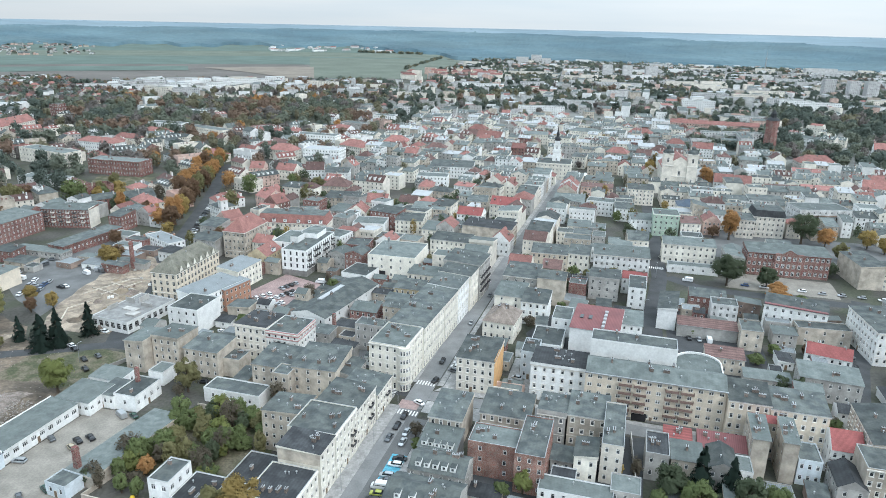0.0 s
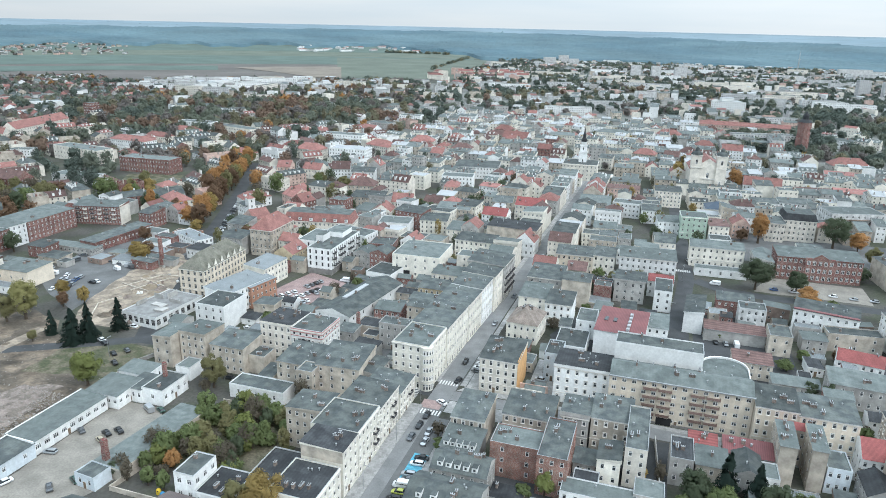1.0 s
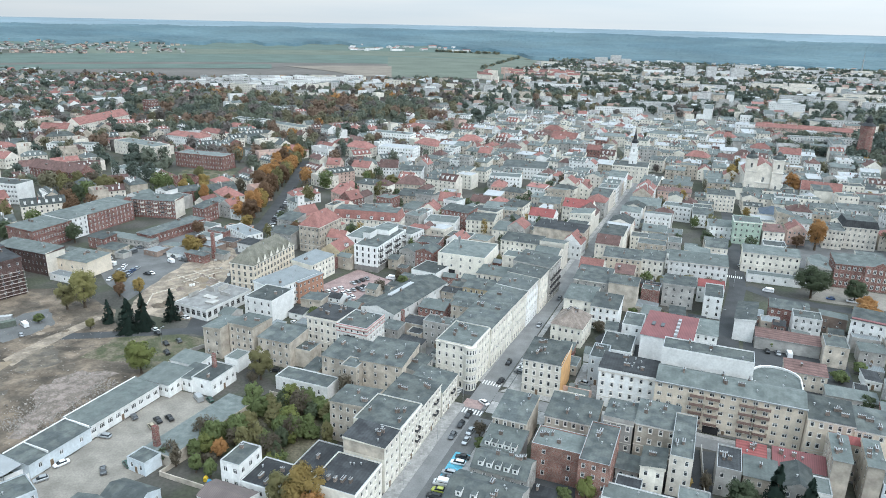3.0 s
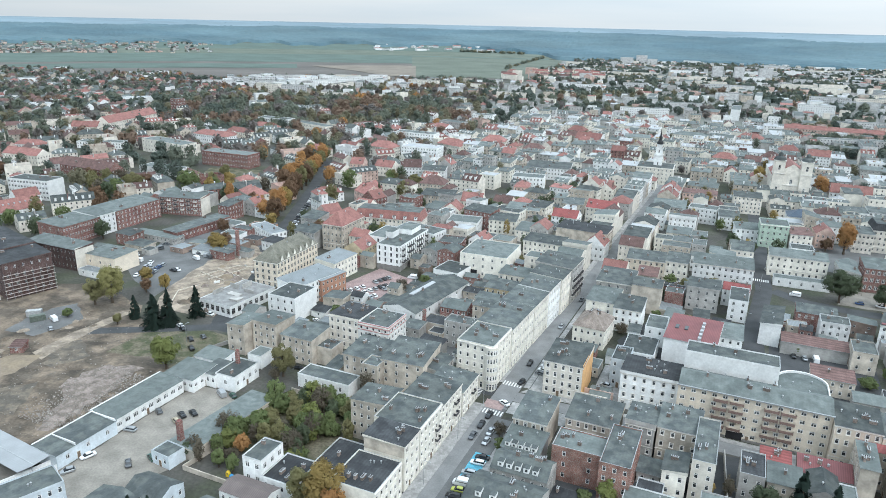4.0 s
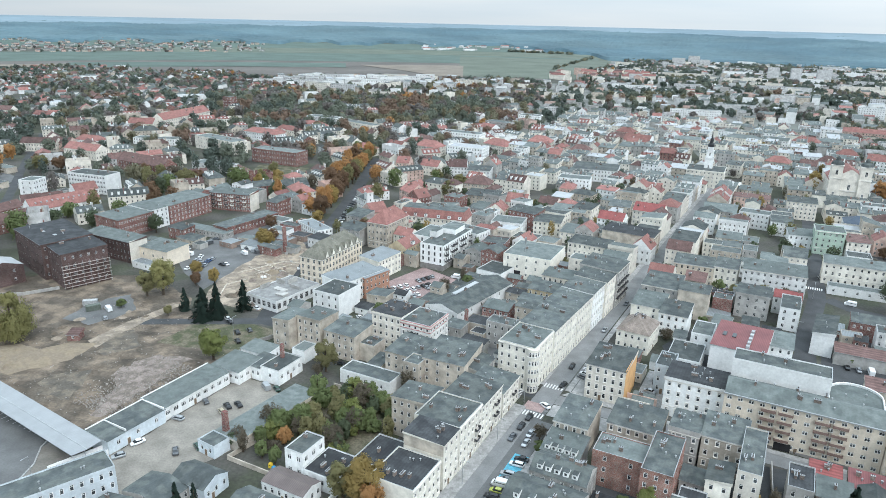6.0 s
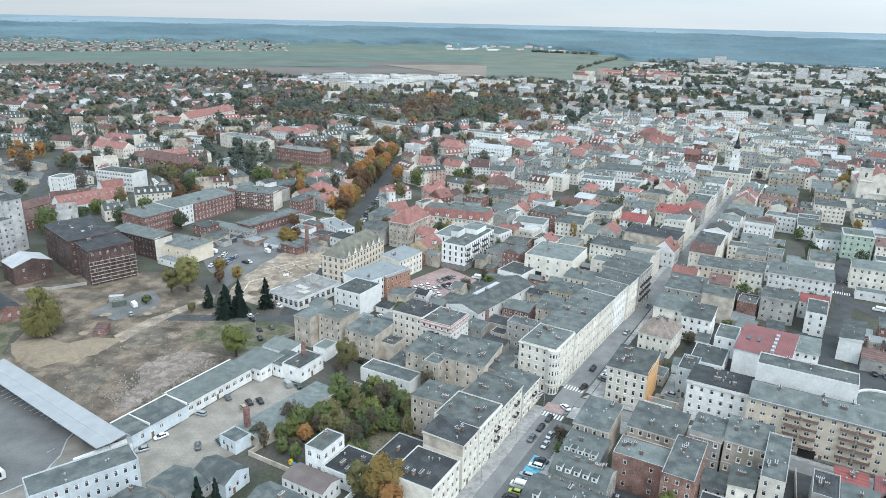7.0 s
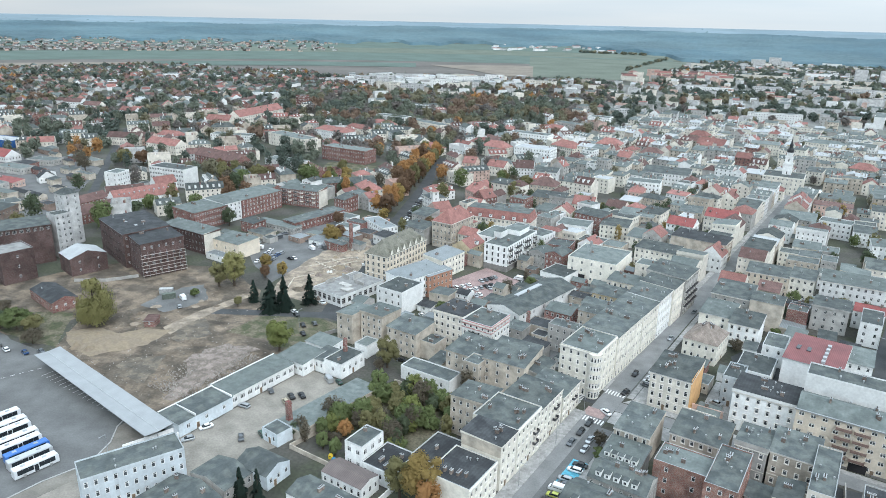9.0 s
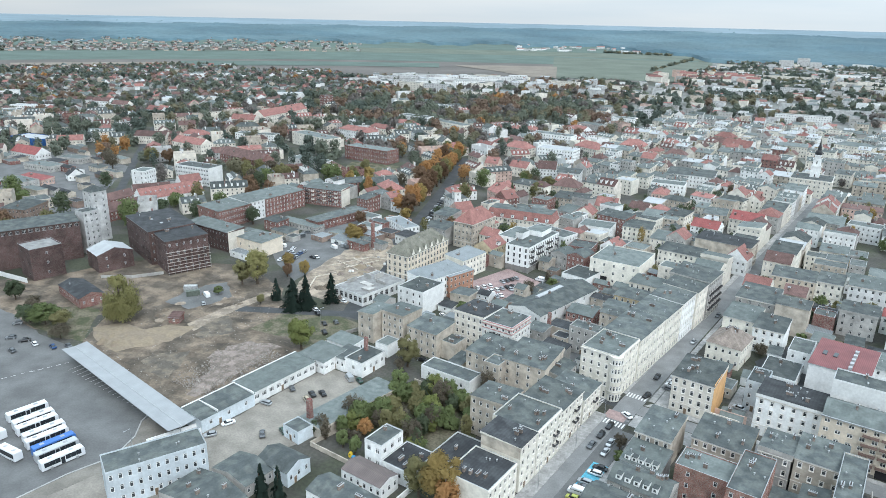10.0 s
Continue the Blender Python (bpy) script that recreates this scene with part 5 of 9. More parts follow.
house("white gabled house with a steep red roof", 165, -1.5, 11, 13, 8.6, "white", "gable", "tile", ridge="y", rise=5.5, rot=-3, chimneys=1, cornice=False, N=0)
house("house with a bright red tiled roof and white front", 212, -31, 16.4, 12, 9, "white", "gable", "redtile", ridge="x", rise=4, chimneys=2, rot=-2)
house("long house with a dark red tiled roof", 241, -14, 19.5, 13, 10, "ivory", "gable", "redtile", ridge="x", rise=4.5, chimneys=3, rot=-2)
house("tan tenement with a dark flat roof by the bend", 177.5, -11.5, 29.5, 15, 12.5, "tan", T, "dark", high="N", rise=0.8, S=0, chimneys=5, rot=-3)
house("grey block with a ribbed roof", 150, -27, 22, 13, 10.5, "ivory", T, "felt", high="N", rise=1.0, S=8, chimneys=3, rot=-2)
house("white house with a pale flat roof", 215, -60, 22, 14, 10, "tan", T, "pale", high="N", rise=1, chimneys=3, rot=6)
# big houses among the villas
house("long cream office block with a flat roof", 282, -433, 60, 17, 12, "cream", "flat", "pale", rot=-10, S=14, storeys=3, chimneys=3, cornice=False)
house("white villa with a red hipped roof", 339, -428, 45, 16, 11, "white", "hip", "tile", rot=-4, rise=4, chimneys=3)
house("low white school annexe with a flat roof", 214, -372, 40, 14, 5.5, "white", "flat", "pale", rot=1, S=8, chimneys=2, cornice=False)
house("long brick school with brown tiled gables", 174, -408, 56, 14, 9, "brick", "gable", "oldtile", rot=-2, rise=6, S=16, chimneys=3, cornice=False)
house("cream terrace with a red tiled roof", 188, -503, 40, 14, 8.5, "cream", "gable", "tile", rot=4, rise=5, S=12, chimneys=3, cornice=False)
house("low hall clad in royal blue sheet", 114, -652, 42, 20, 6.5, "royal", "flat", "white", rot=12, S=0, E=0, W=0, chimneys=0, cornice=False)
house("long institute with a red tiled roof", 380, -592, 16, 92, 11, "cream", "gable", "tile", ridge="y", rise=7, rot=13, E=26, chimneys=4, cornice=False)
house("square brick water tower with a flat top", 490, -622, 13, 13, 21, "brick", "flat", "felt", chimneys=0, cornice=False, name="tower", category="tower")
house("long white apartment house at the park's edge", 448, -252, 44, 15, 13, "white", "flat", "pale", S=14, chimneys=3, cornice=False)

# houses that stand out among the roofs of the old town and the villas
house("three-storey white plastered house with a grey felt sloping roof", 359.4, -83.6, 36.7, 24, 10, "white", "mono", "felt", rot=9, rise=1.2, ridge="x", storeys=3, chimneys=2, cornice=False, N=0)
house("three-storey ivory plastered house with a pale grey felt sloping roof", 558.8, -41.4, 26.6, 14, 11, "ivory", "mono", "pale", rot=6, rise=1.2, ridge="x", storeys=3, chimneys=2, cornice=False, N=0)
house("three-storey cream plastered house with a pale grey felt hipped roof", 603.3, 9.1, 35.4, 16, 11, "cream", "hip", "pale", rot=-9, rise=3.2, ridge="x", storeys=3, chimneys=2, cornice=False, N=0)
house("three-storey white plastered house with a pale grey felt gabled roof", 617.3, 44.3, 20.0, 12, 10, "white", "gable", "pale", rot=-9, rise=2.6, ridge="x", storeys=3, chimneys=2, cornice=False, N=0)
house("three-storey white plastered house with a red tiled hipped roof", 630.8, 70.1, 27.0, 14, 9, "white", "hip", "tile", rot=-9, rise=5.0, ridge="x", storeys=3, chimneys=2, cornice=False, N=0)
house("three-storey grey plastered house with a pale grey felt hipped roof", 646.3, 91.4, 22.1, 14, 9, "grey", "hip", "pale", rot=-9, rise=2.8, ridge="x", storeys=3, chimneys=2, cornice=False, N=0)
house("three-storey tan plastered house with a red tiled hipped roof", 484.7, 50.0, 21.0, 14, 9, "tan", "hip", "tile", rot=-9, rise=5.0, ridge="x", storeys=3, chimneys=2, cornice=False, N=0)
house("two-storey grey plastered house with a brown tiled gabled roof", 488.1, 75.0, 15.0, 12, 8, "grey", "gable", "oldtile", rot=-9, rise=4.8, ridge="x", storeys=2, chimneys=2, cornice=False, N=0)
house("three-storey white plastered house with a brown tiled hipped roof", 512.5, 90.2, 17.5, 14, 9, "white", "hip", "oldtile", rot=-9, rise=5.0, ridge="x", storeys=3, chimneys=2, cornice=False, N=0)
house("three-storey tan plastered house with a pale grey felt sloping roof", 348.0, 41.4, 22.0, 12, 9, "tan", "mono", "pale", rot=-0.7, rise=1.2, ridge="x", storeys=3, chimneys=2, cornice=False, N=0)
house("two-storey pink plastered house with a brown tiled sloping roof", 326.2, 41.0, 24.2, 10, 8, "pink", "mono", "oldtile", rot=2.6, rise=1.2, ridge="x", storeys=2, chimneys=2, cornice=False, N=0)
house("four-storey cream plastered house with a grey felt sloping roof", 315.3, 73.4, 18.5, 14, 12, "cream", "mono", "felt", rot=3.9, rise=1.2, ridge="x", storeys=4, chimneys=2, cornice=False, N=0)
house("two-storey white plastered house with a pale grey felt sloping roof", 242.9, 75.1, 14.2, 12, 8, "white", "mono", "pale", rot=9, rise=1.2, ridge="x", storeys=2, chimneys=2, cornice=False, N=0)
house("three-storey white plastered house with a pale grey felt flat roof", 273.1, 47.4, 18.5, 12, 10, "white", "flat", "pale", rot=-4.7, rise=0.5, ridge="x", storeys=3, chimneys=1, cornice=False, N=0)
house("three-storey grey plastered house with a pale grey felt sloping roof", 274.9, 25.4, 21.0, 18, 9, "grey", "mono", "pale", rot=2.8, rise=1.2, ridge="x", storeys=3, chimneys=2, cornice=False, N=0)
house("two-storey ivory plastered house with a red tiled gabled roof", 221.2, 19.3, 11.2, 16, 8, "ivory", "gable", "tile", rot=9, rise=4.5, ridge="y", storeys=2, chimneys=2, cornice=False, N=0)
house("three-storey ivory plastered house with a grey felt hipped roof", 290.8, -34.4, 16.4, 10, 10, "ivory", "hip", "felt", rot=-9, rise=2.0, ridge="x", storeys=3, chimneys=2, cornice=False, N=0)
house("three-storey tan plastered house with a grey felt sloping roof", 248.6, -35.3, 14.0, 14, 9, "tan", "mono", "felt", rot=7.6, rise=1.2, ridge="x", storeys=3, chimneys=2, cornice=False, N=0)
house("three-storey tan plastered house with a red tiled hipped roof", 585.1, -112.8, 20.9, 14, 9, "tan", "hip", "tile", rot=-9, rise=5.0, ridge="x", storeys=3, chimneys=2, cornice=False, N=0)
house("three-storey white plastered house with a red tiled gabled roof", 529.4, -86.6, 28.2, 16, 9, "white", "gable", "tile", rot=-9, rise=6.4, ridge="x", storeys=3, chimneys=2, cornice=False, N=0)
house("two-storey white plastered house with a red tiled sloping roof", 296.4, -56.7, 14.7, 9, 7, "white", "mono", "tile", rot=-9, rise=1.2, ridge="x", storeys=2, chimneys=2, cornice=False, N=0)
house("two-storey cream plastered house with a red tiled sloping roof", 290.3, -39.7, 16.4, 9, 7, "cream", "mono", "tile", rot=-9, rise=1.2, ridge="x", storeys=2, chimneys=2, cornice=False, N=0)
house("three-storey ivory plastered house with a grey felt sloping roof", 437.3, 17.6, 12.4, 14, 11, "ivory", "mono", "felt", rot=-4.5, rise=1.2, ridge="y", storeys=3, chimneys=2, cornice=False, N=0)
house("three-storey red brick house with a red tiled gabled roof", 433.1, 35.0, 7.1, 14, 9, "brick", "gable", "tile", rot=-9, rise=2.8, ridge="y", storeys=3, chimneys=2, cornice=False, N=0)
house("two-storey cream plastered house with a red tiled gabled roof", 369.0, -285.7, 20.3, 12, 7, "cream", "gable", "tile", rot=-13.9, rise=4.8, ridge="x", storeys=2, chimneys=2, cornice=False, N=0)
house("three-storey cream plastered house with a red tiled hipped roof", 375.8, -252.7, 26.9, 15, 9, "cream", "hip", "tile", rot=-4, rise=5.4, ridge="x", storeys=3, chimneys=2, cornice=False, N=0)
house("two-storey pink plastered house with a red tiled gabled roof", 297.7, -234.8, 12.0, 12, 8, "pink", "gable", "tile", rot=10.5, rise=4.8, ridge="x", storeys=2, chimneys=2, cornice=False, N=0)
house("two-storey cream plastered house with a red tiled gabled roof", 298.1, -207.8, 17.2, 12, 8, "cream", "gable", "tile", rot=-1.7, rise=4.8, ridge="x", storeys=2, chimneys=2, cornice=False, N=0)
house("three-storey white plastered house with a brown tiled gabled roof", 304.3, -186.2, 15.5, 14, 9, "white", "gable", "oldtile", rot=21.7, rise=5.6, ridge="x", storeys=3, chimneys=2, cornice=False, N=0)
house("three-storey white plastered house with a grey felt sloping roof", 297.9, -163.0, 18.5, 15, 10, "white", "mono", "felt", rot=14.8, rise=1.2, ridge="x", storeys=3, chimneys=2, cornice=False, N=0)
house("three-storey tan plastered house with a brown tiled hipped roof", 256.9, -144.9, 20.0, 15, 9, "tan", "hip", "oldtile", rot=9, rise=5.4, ridge="x", storeys=3, chimneys=2, cornice=False, N=0)
house("three-storey tan plastered house with a grey felt sloping roof", 225.7, -126.4, 23.2, 16, 9, "tan", "mono", "felt", rot=9, rise=1.2, ridge="x", storeys=3, chimneys=2, cornice=False, N=0)
house("two-storey cream plastered house with a red tiled gabled roof", 200.8, -104.9, 11.7, 14, 7, "cream", "gable", "tile", rot=9, rise=4.7, ridge="y", storeys=2, chimneys=2, cornice=False, N=0)
house("two-storey cream plastered house with a red tiled gabled roof", 224.6, -100.1, 14.9, 13, 8, "cream", "gable", "tile", rot=9, rise=5.2, ridge="x", storeys=2, chimneys=2, cornice=False, N=0)
house("three-storey red brick house with a grey felt sloping roof", 192.5, -81.5, 19.6, 12, 11, "brick", "mono", "felt", rot=-9, rise=1.2, ridge="x", storeys=3, chimneys=2, cornice=False, N=0)
house("three-storey ivory plastered house with a grey felt flat roof", 205.3, -66.6, 18.7, 14, 10, "ivory", "flat", "felt", rot=-6.3, rise=0.5, ridge="x", storeys=3, chimneys=1, cornice=False, N=0)
house("two-storey white plastered house with a pale grey felt flat roof", 175.8, -86.4, 19.5, 16, 8, "white", "flat", "pale", rot=9, rise=0.5, ridge="x", storeys=2, chimneys=1, cornice=False, N=0)
house("five-storey grey plastered house with a grey felt flat roof", 341.9, -131.3, 9.5, 9, 16, "grey", "flat", "felt", rot=-9, rise=0.5, ridge="x", storeys=5, chimneys=1, cornice=False, N=0)
house("three-storey white plastered house with a pale grey felt flat roof", 310.8, -86.7, 24.6, 15, 10, "white", "flat", "pale", rot=9, rise=0.5, ridge="x", storeys=3, chimneys=1, cornice=False, N=0)
house("three-storey pink plastered house with a red tiled hipped roof", 271.7, -79.7, 10.4, 15, 11, "pink", "hip", "tile", rot=9, rise=3.7, ridge="y", storeys=3, chimneys=2, cornice=False, N=0)
house("three-storey tan plastered house with a grey felt hipped roof", 263.3, -65.8, 17.2, 12, 10, "tan", "hip", "felt", rot=-3.1, rise=2.4, ridge="x", storeys=3, chimneys=2, cornice=False, N=0)
house("three-storey ivory plastered house with a brown tiled hipped roof", 440.4, -121.8, 20.3, 14, 9, "ivory", "hip", "oldtile", rot=4.5, rise=5.0, ridge="x", storeys=3, chimneys=2, cornice=False, N=0)
house("three-storey cream plastered house with a red tiled hipped roof", 464.0, -171.7, 24.8, 16, 9, "cream", "hip", "tile", rot=6.7, rise=5.8, ridge="x", storeys=3, chimneys=2, cornice=False, N=0)
house("four-storey white plastered house with a white membrane flat roof", 373.9, -210.7, 35.7, 18, 13, "white", "flat", "white", rot=3.3, rise=0.5, ridge="x", storeys=4, chimneys=1, cornice=False, N=0)
house("three-storey cream plastered house with a red tiled hipped roof", 421.2, -199.4, 29.4, 16, 9, "cream", "hip", "tile", rot=-18.6, rise=5.8, ridge="x", storeys=3, chimneys=2, cornice=False, N=0)
house("four-storey grey plastered house with a pale grey felt flat roof", 544.9, -252.1, 30.7, 16, 13, "grey", "flat", "pale", rot=-13.4, rise=0.5, ridge="x", storeys=4, chimneys=1, cornice=False, N=0)
house("four-storey white plastered house with a pale grey felt flat roof", 630.5, -246.1, 27.9, 16, 12, "white", "flat", "pale", rot=1.8, rise=0.5, ridge="x", storeys=4, chimneys=1, cornice=False, N=0)
house("three-storey white plastered house with a pale grey felt flat roof", 455.9, -263.9, 26.4, 16, 11, "white", "flat", "pale", rot=-2, rise=0.5, ridge="x", storeys=3, chimneys=1, cornice=False, N=0)
house("three-storey red brick house with a red tiled gabled roof", 217.4, -177.3, 12.0, 13, 9, "brick", "gable", "tile", rot=-4.1, rise=4.8, ridge="y", storeys=3, chimneys=2, cornice=False, N=0)
house("three-storey ivory plastered house with a grey felt sloping roof", 186.5, -64.1, 16.8, 14, 9, "ivory", "mono", "felt", rot=9, rise=1.2, ridge="x", storeys=3, chimneys=2, cornice=False, N=0)
house("three-storey cream plastered house with a grey felt sloping roof", 222.1, -51.5, 12.9, 14, 11, "cream", "mono", "felt", rot=-6.8, rise=1.2, ridge="y", storeys=3, chimneys=2, cornice=False, N=0)
house("two-storey white plastered house with a red tiled hipped roof", 425.7, -431.1, 32.4, 13, 8, "white", "hip", "tile", rot=-5.8, rise=4.7, ridge="x", storeys=2, chimneys=2, cornice=False, N=0)
house("two-storey ivory plastered house with a red tiled hipped roof", 383.0, -432.9, 29.7, 12, 8, "ivory", "hip", "tile", rot=-5.7, rise=4.3, ridge="x", storeys=2, chimneys=2, cornice=False, N=0)
house("two-storey cream plastered house with a grey felt gabled roof", 416.2, -395.5, 24.5, 12, 7, "cream", "gable", "felt", rot=-3.9, rise=2.6, ridge="x", storeys=2, chimneys=2, cornice=False, N=0)
house("three-storey white plastered house with a pale grey felt flat roof", 470.4, -450.4, 43.6, 14, 11, "white", "flat", "pale", rot=-0.5, rise=0.5, ridge="x", storeys=3, chimneys=1, cornice=False, N=0)
house("three-storey cream plastered house with a pale grey felt flat roof", 454.2, -389.1, 64.8, 15, 11, "cream", "flat", "pale", rot=-16.7, rise=0.5, ridge="x", storeys=3, chimneys=1, cornice=False, N=0)
house("two-storey cream plastered house with a red tiled hipped roof", 340.1, -304.7, 24.9, 13, 7, "cream", "hip", "tile", rot=-4.6, rise=4.7, ridge="x", storeys=2, chimneys=2, cornice=False, N=0)
house("two-storey white plastered house with a red tiled gabled roof", 383.1, 144.7, 28.2, 15, 8, "white", "gable", "tile", rot=-4.6, rise=6.0, ridge="x", storeys=2, chimneys=2, cornice=False, N=0)
house("two-storey grey plastered house with a red tiled hipped roof", 509.3, 231.0, 33.9, 18, 8, "grey", "hip", "tile", rot=8, rise=6.5, ridge="x", storeys=2, chimneys=2, cornice=False, N=0)
house("two-storey white plastered house with a red tiled sloping roof", 461.0, 216.3, 26.4, 12, 7, "white", "mono", "tile", rot=-5.6, rise=1.2, ridge="x", storeys=2, chimneys=2, cornice=False, N=0)
house("two-storey cream plastered house with a red tiled sloping roof", 385.5, 208.6, 24.7, 14, 7, "cream", "mono", "tile", rot=-1.8, rise=1.2, ridge="x", storeys=2, chimneys=2, cornice=False, N=0)
house("two-storey tan plastered house with a brown tiled sloping roof", 378.8, 181.9, 25.2, 12, 7, "tan", "mono", "oldtile", rot=7.7, rise=1.2, ridge="x", storeys=2, chimneys=2, cornice=False, N=0)
house("four-storey white plastered house with a pale grey felt flat roof", 310.6, 223.4, 13.7, 14, 12, "white", "flat", "pale", rot=1.4, rise=0.5, ridge="y", storeys=4, chimneys=1, cornice=False, N=0)
house("two-storey white plastered house with a white membrane hipped roof", 345.6, 133.5, 12.5, 14, 8, "white", "hip", "white", rot=3.9, rise=4.5, ridge="y", storeys=2, chimneys=2, cornice=False, N=0)
house("two-storey white plastered house with a grey felt sloping roof", 321.7, 139.5, 18.6, 12, 8, "white", "mono", "felt", rot=5, rise=1.2, ridge="x", storeys=2, chimneys=2, cornice=False, N=0)
house("three-storey white plastered house with a grey felt sloping roof", 324.4, 160.3, 22.8, 12, 9, "white", "mono", "felt", rot=3.7, rise=1.2, ridge="x", storeys=3, chimneys=2, cornice=False, N=0)
house("two-storey white plastered house with a white membrane flat roof", 440.8, 162.9, 23.1, 13, 8, "white", "flat", "white", rot=3.4, rise=0.5, ridge="x", storeys=2, chimneys=1, cornice=False, N=0)
house("three-storey cream plastered house with a brown tiled sloping roof", 237.3, 104.0, 11.9, 14, 10, "cream", "mono", "oldtile", rot=7.7, rise=1.2, ridge="y", storeys=3, chimneys=2, cornice=False, N=0)
house("three-storey pink plastered house with a red tiled gabled roof", 250.1, 117.8, 10.2, 14, 9, "pink", "gable", "tile", rot=5.3, rise=4.1, ridge="y", storeys=3, chimneys=2, cornice=False, N=0)
house("two-storey white plastered house with a red tiled hipped roof", 572.6, 107.5, 19.6, 14, 8, "white", "hip", "tile", rot=1.4, rise=5.0, ridge="x", storeys=2, chimneys=2, cornice=False, N=0)
house("three-storey white plastered house with a red tiled gabled roof", 544.7, 133.0, 20.1, 14, 9, "white", "gable", "tile", rot=-6.9, rise=5.6, ridge="x", storeys=3, chimneys=2, cornice=False, N=0)
house("three-storey grey plastered house with a grey felt sloping roof", 515.8, 151.6, 19.9, 14, 9, "grey", "mono", "felt", rot=-9, rise=1.2, ridge="x", storeys=3, chimneys=2, cornice=False, N=0)
house("three-storey grey plastered house with a pale grey felt sloping roof", 492.2, 172.3, 19.5, 14, 9, "grey", "mono", "pale", rot=-3.2, rise=1.2, ridge="x", storeys=3, chimneys=2, cornice=False, N=0)
house("three-storey cream plastered house with a pale grey felt flat roof", 624.5, 111.4, 16.0, 12, 9, "cream", "flat", "pale", rot=-7.4, rise=0.5, ridge="x", storeys=3, chimneys=1, cornice=False, N=0)
house("three-storey white plastered house with a red tiled gabled roof", 610.7, 317.2, 20.4, 16, 9, "white", "gable", "tile", rot=-9, rise=6.4, ridge="x", storeys=3, chimneys=2, cornice=False, N=0)
house("two-storey white plastered house with a red tiled gabled roof", 403.0, 253.4, 19.4, 14, 8, "white", "gable", "tile", rot=-9, rise=5.6, ridge="x", storeys=2, chimneys=2, cornice=False, N=0)
house("single-storey grey plastered workshop with a pale grey felt flat roof", 60.5, -524.0, 32.2, 14, 4.6, "grey", "flat", "pale", rot=11.1, rise=0.5, ridge="x", storeys=1, chimneys=1, cornice=False, N=0)
house("single-storey grey plastered workshop with a pale grey felt flat roof", 91.2, -535.0, 25.5, 14, 4.6, "grey", "flat", "pale", rot=17.7, rise=0.5, ridge="x", storeys=1, chimneys=1, cornice=False, N=0)
house("single-storey grey plastered workshop with a bright red gabled roof", 78.2, -584.6, 37.1, 14, 4.6, "white", "gable", "redtile", rot=6, rise=5.6, ridge="x", storeys=1, chimneys=2, cornice=False, N=0)
house("three-storey brown plastered house with a grey felt sloping roof", -22.2, -377.4, 17.7, 18, 11, "brown", "mono", "felt", rot=22.5, rise=1.2, ridge="y", storeys=3, chimneys=2, cornice=False, N=0)
house("two-storey tan plastered house with a grey felt flat roof", -0.2, -409.2, 14.1, 16, 6, "tan", "flat", "felt", rot=78.8, rise=0.5, ridge="y", storeys=2, chimneys=1, cornice=False, N=0)
house("single-storey white plastered house with a black felt gabled roof", 57.8, -470.8, 11.9, 12, 4, "white", "gable", "dark", rot=71.2, rise=4.8, ridge="y", storeys=1, chimneys=2, cornice=False, N=0)
house("single-storey pink plastered house with a bright red sloping roof", 33.3, -481.6, 29.3, 10, 4, "pink", "mono", "redtile", rot=8.6, rise=1.2, ridge="x", storeys=1, chimneys=2, cornice=False, N=0)
house("single-storey grey plastered workshop with a pale grey felt flat roof", 21.3, -480.6, 26.0, 14, 4.6, "grey", "flat", "pale", rot=5.6, rise=0.5, ridge="x", storeys=1, chimneys=1, cornice=False, N=0)
house("two-storey red brick house with a brown tiled gabled roof", 33.4, -372.9, 25.1, 10, 6, "brick", "gable", "oldtile", rot=98.4, rise=4.0, ridge="x", storeys=2, chimneys=2, cornice=False, N=0)
house("two-storey red brick house with a brown tiled gabled roof", 21.4, -346.2, 28.0, 12, 6, "brick", "gable", "oldtile", rot=90.9, rise=4.8, ridge="x", storeys=2, chimneys=2, cornice=False, N=0)
house("two-storey white plastered house with a brown tiled gabled roof", 309.6, -869.5, 28.5, 12, 8, "white", "gable", "oldtile", rot=17.6, rise=4.8, ridge="x", storeys=2, chimneys=2, cornice=False, N=0)
house("two-storey cream plastered house with a brown tiled gabled roof", 306.3, -818.4, 26.0, 12, 8, "cream", "gable", "oldtile", rot=16.5, rise=4.8, ridge="x", storeys=2, chimneys=2, cornice=False, N=0)
house("two-storey white plastered house with a red tiled gabled roof", 308.7, -742.6, 31.8, 12, 7, "white", "gable", "tile", rot=-0.2, rise=4.8, ridge="x", storeys=2, chimneys=2, cornice=False, N=0)
house("two-storey white plastered house with a red tiled gabled roof", 317.5, -739.2, 13.8, 12, 7, "white", "gable", "tile", rot=20, rise=4.8, ridge="x", storeys=2, chimneys=2, cornice=False, N=0)
house("two-storey cream plastered house with a red tiled gabled roof", 325.2, -593.4, 30.7, 14, 8, "cream", "gable", "tile", rot=20, rise=5.6, ridge="x", storeys=2, chimneys=2, cornice=False, N=0)
house("two-storey cream plastered house with a brown tiled gabled roof", 187.5, -566.4, 34.4, 12, 8, "cream", "gable", "oldtile", rot=25, rise=4.8, ridge="x", storeys=2, chimneys=2, cornice=False, N=0)
house("two-storey pink plastered house with a brown tiled gabled roof", 200.1, -551.7, 19.0, 12, 8, "pink", "gable", "oldtile", rot=20, rise=4.8, ridge="x", storeys=2, chimneys=2, cornice=False, N=0)
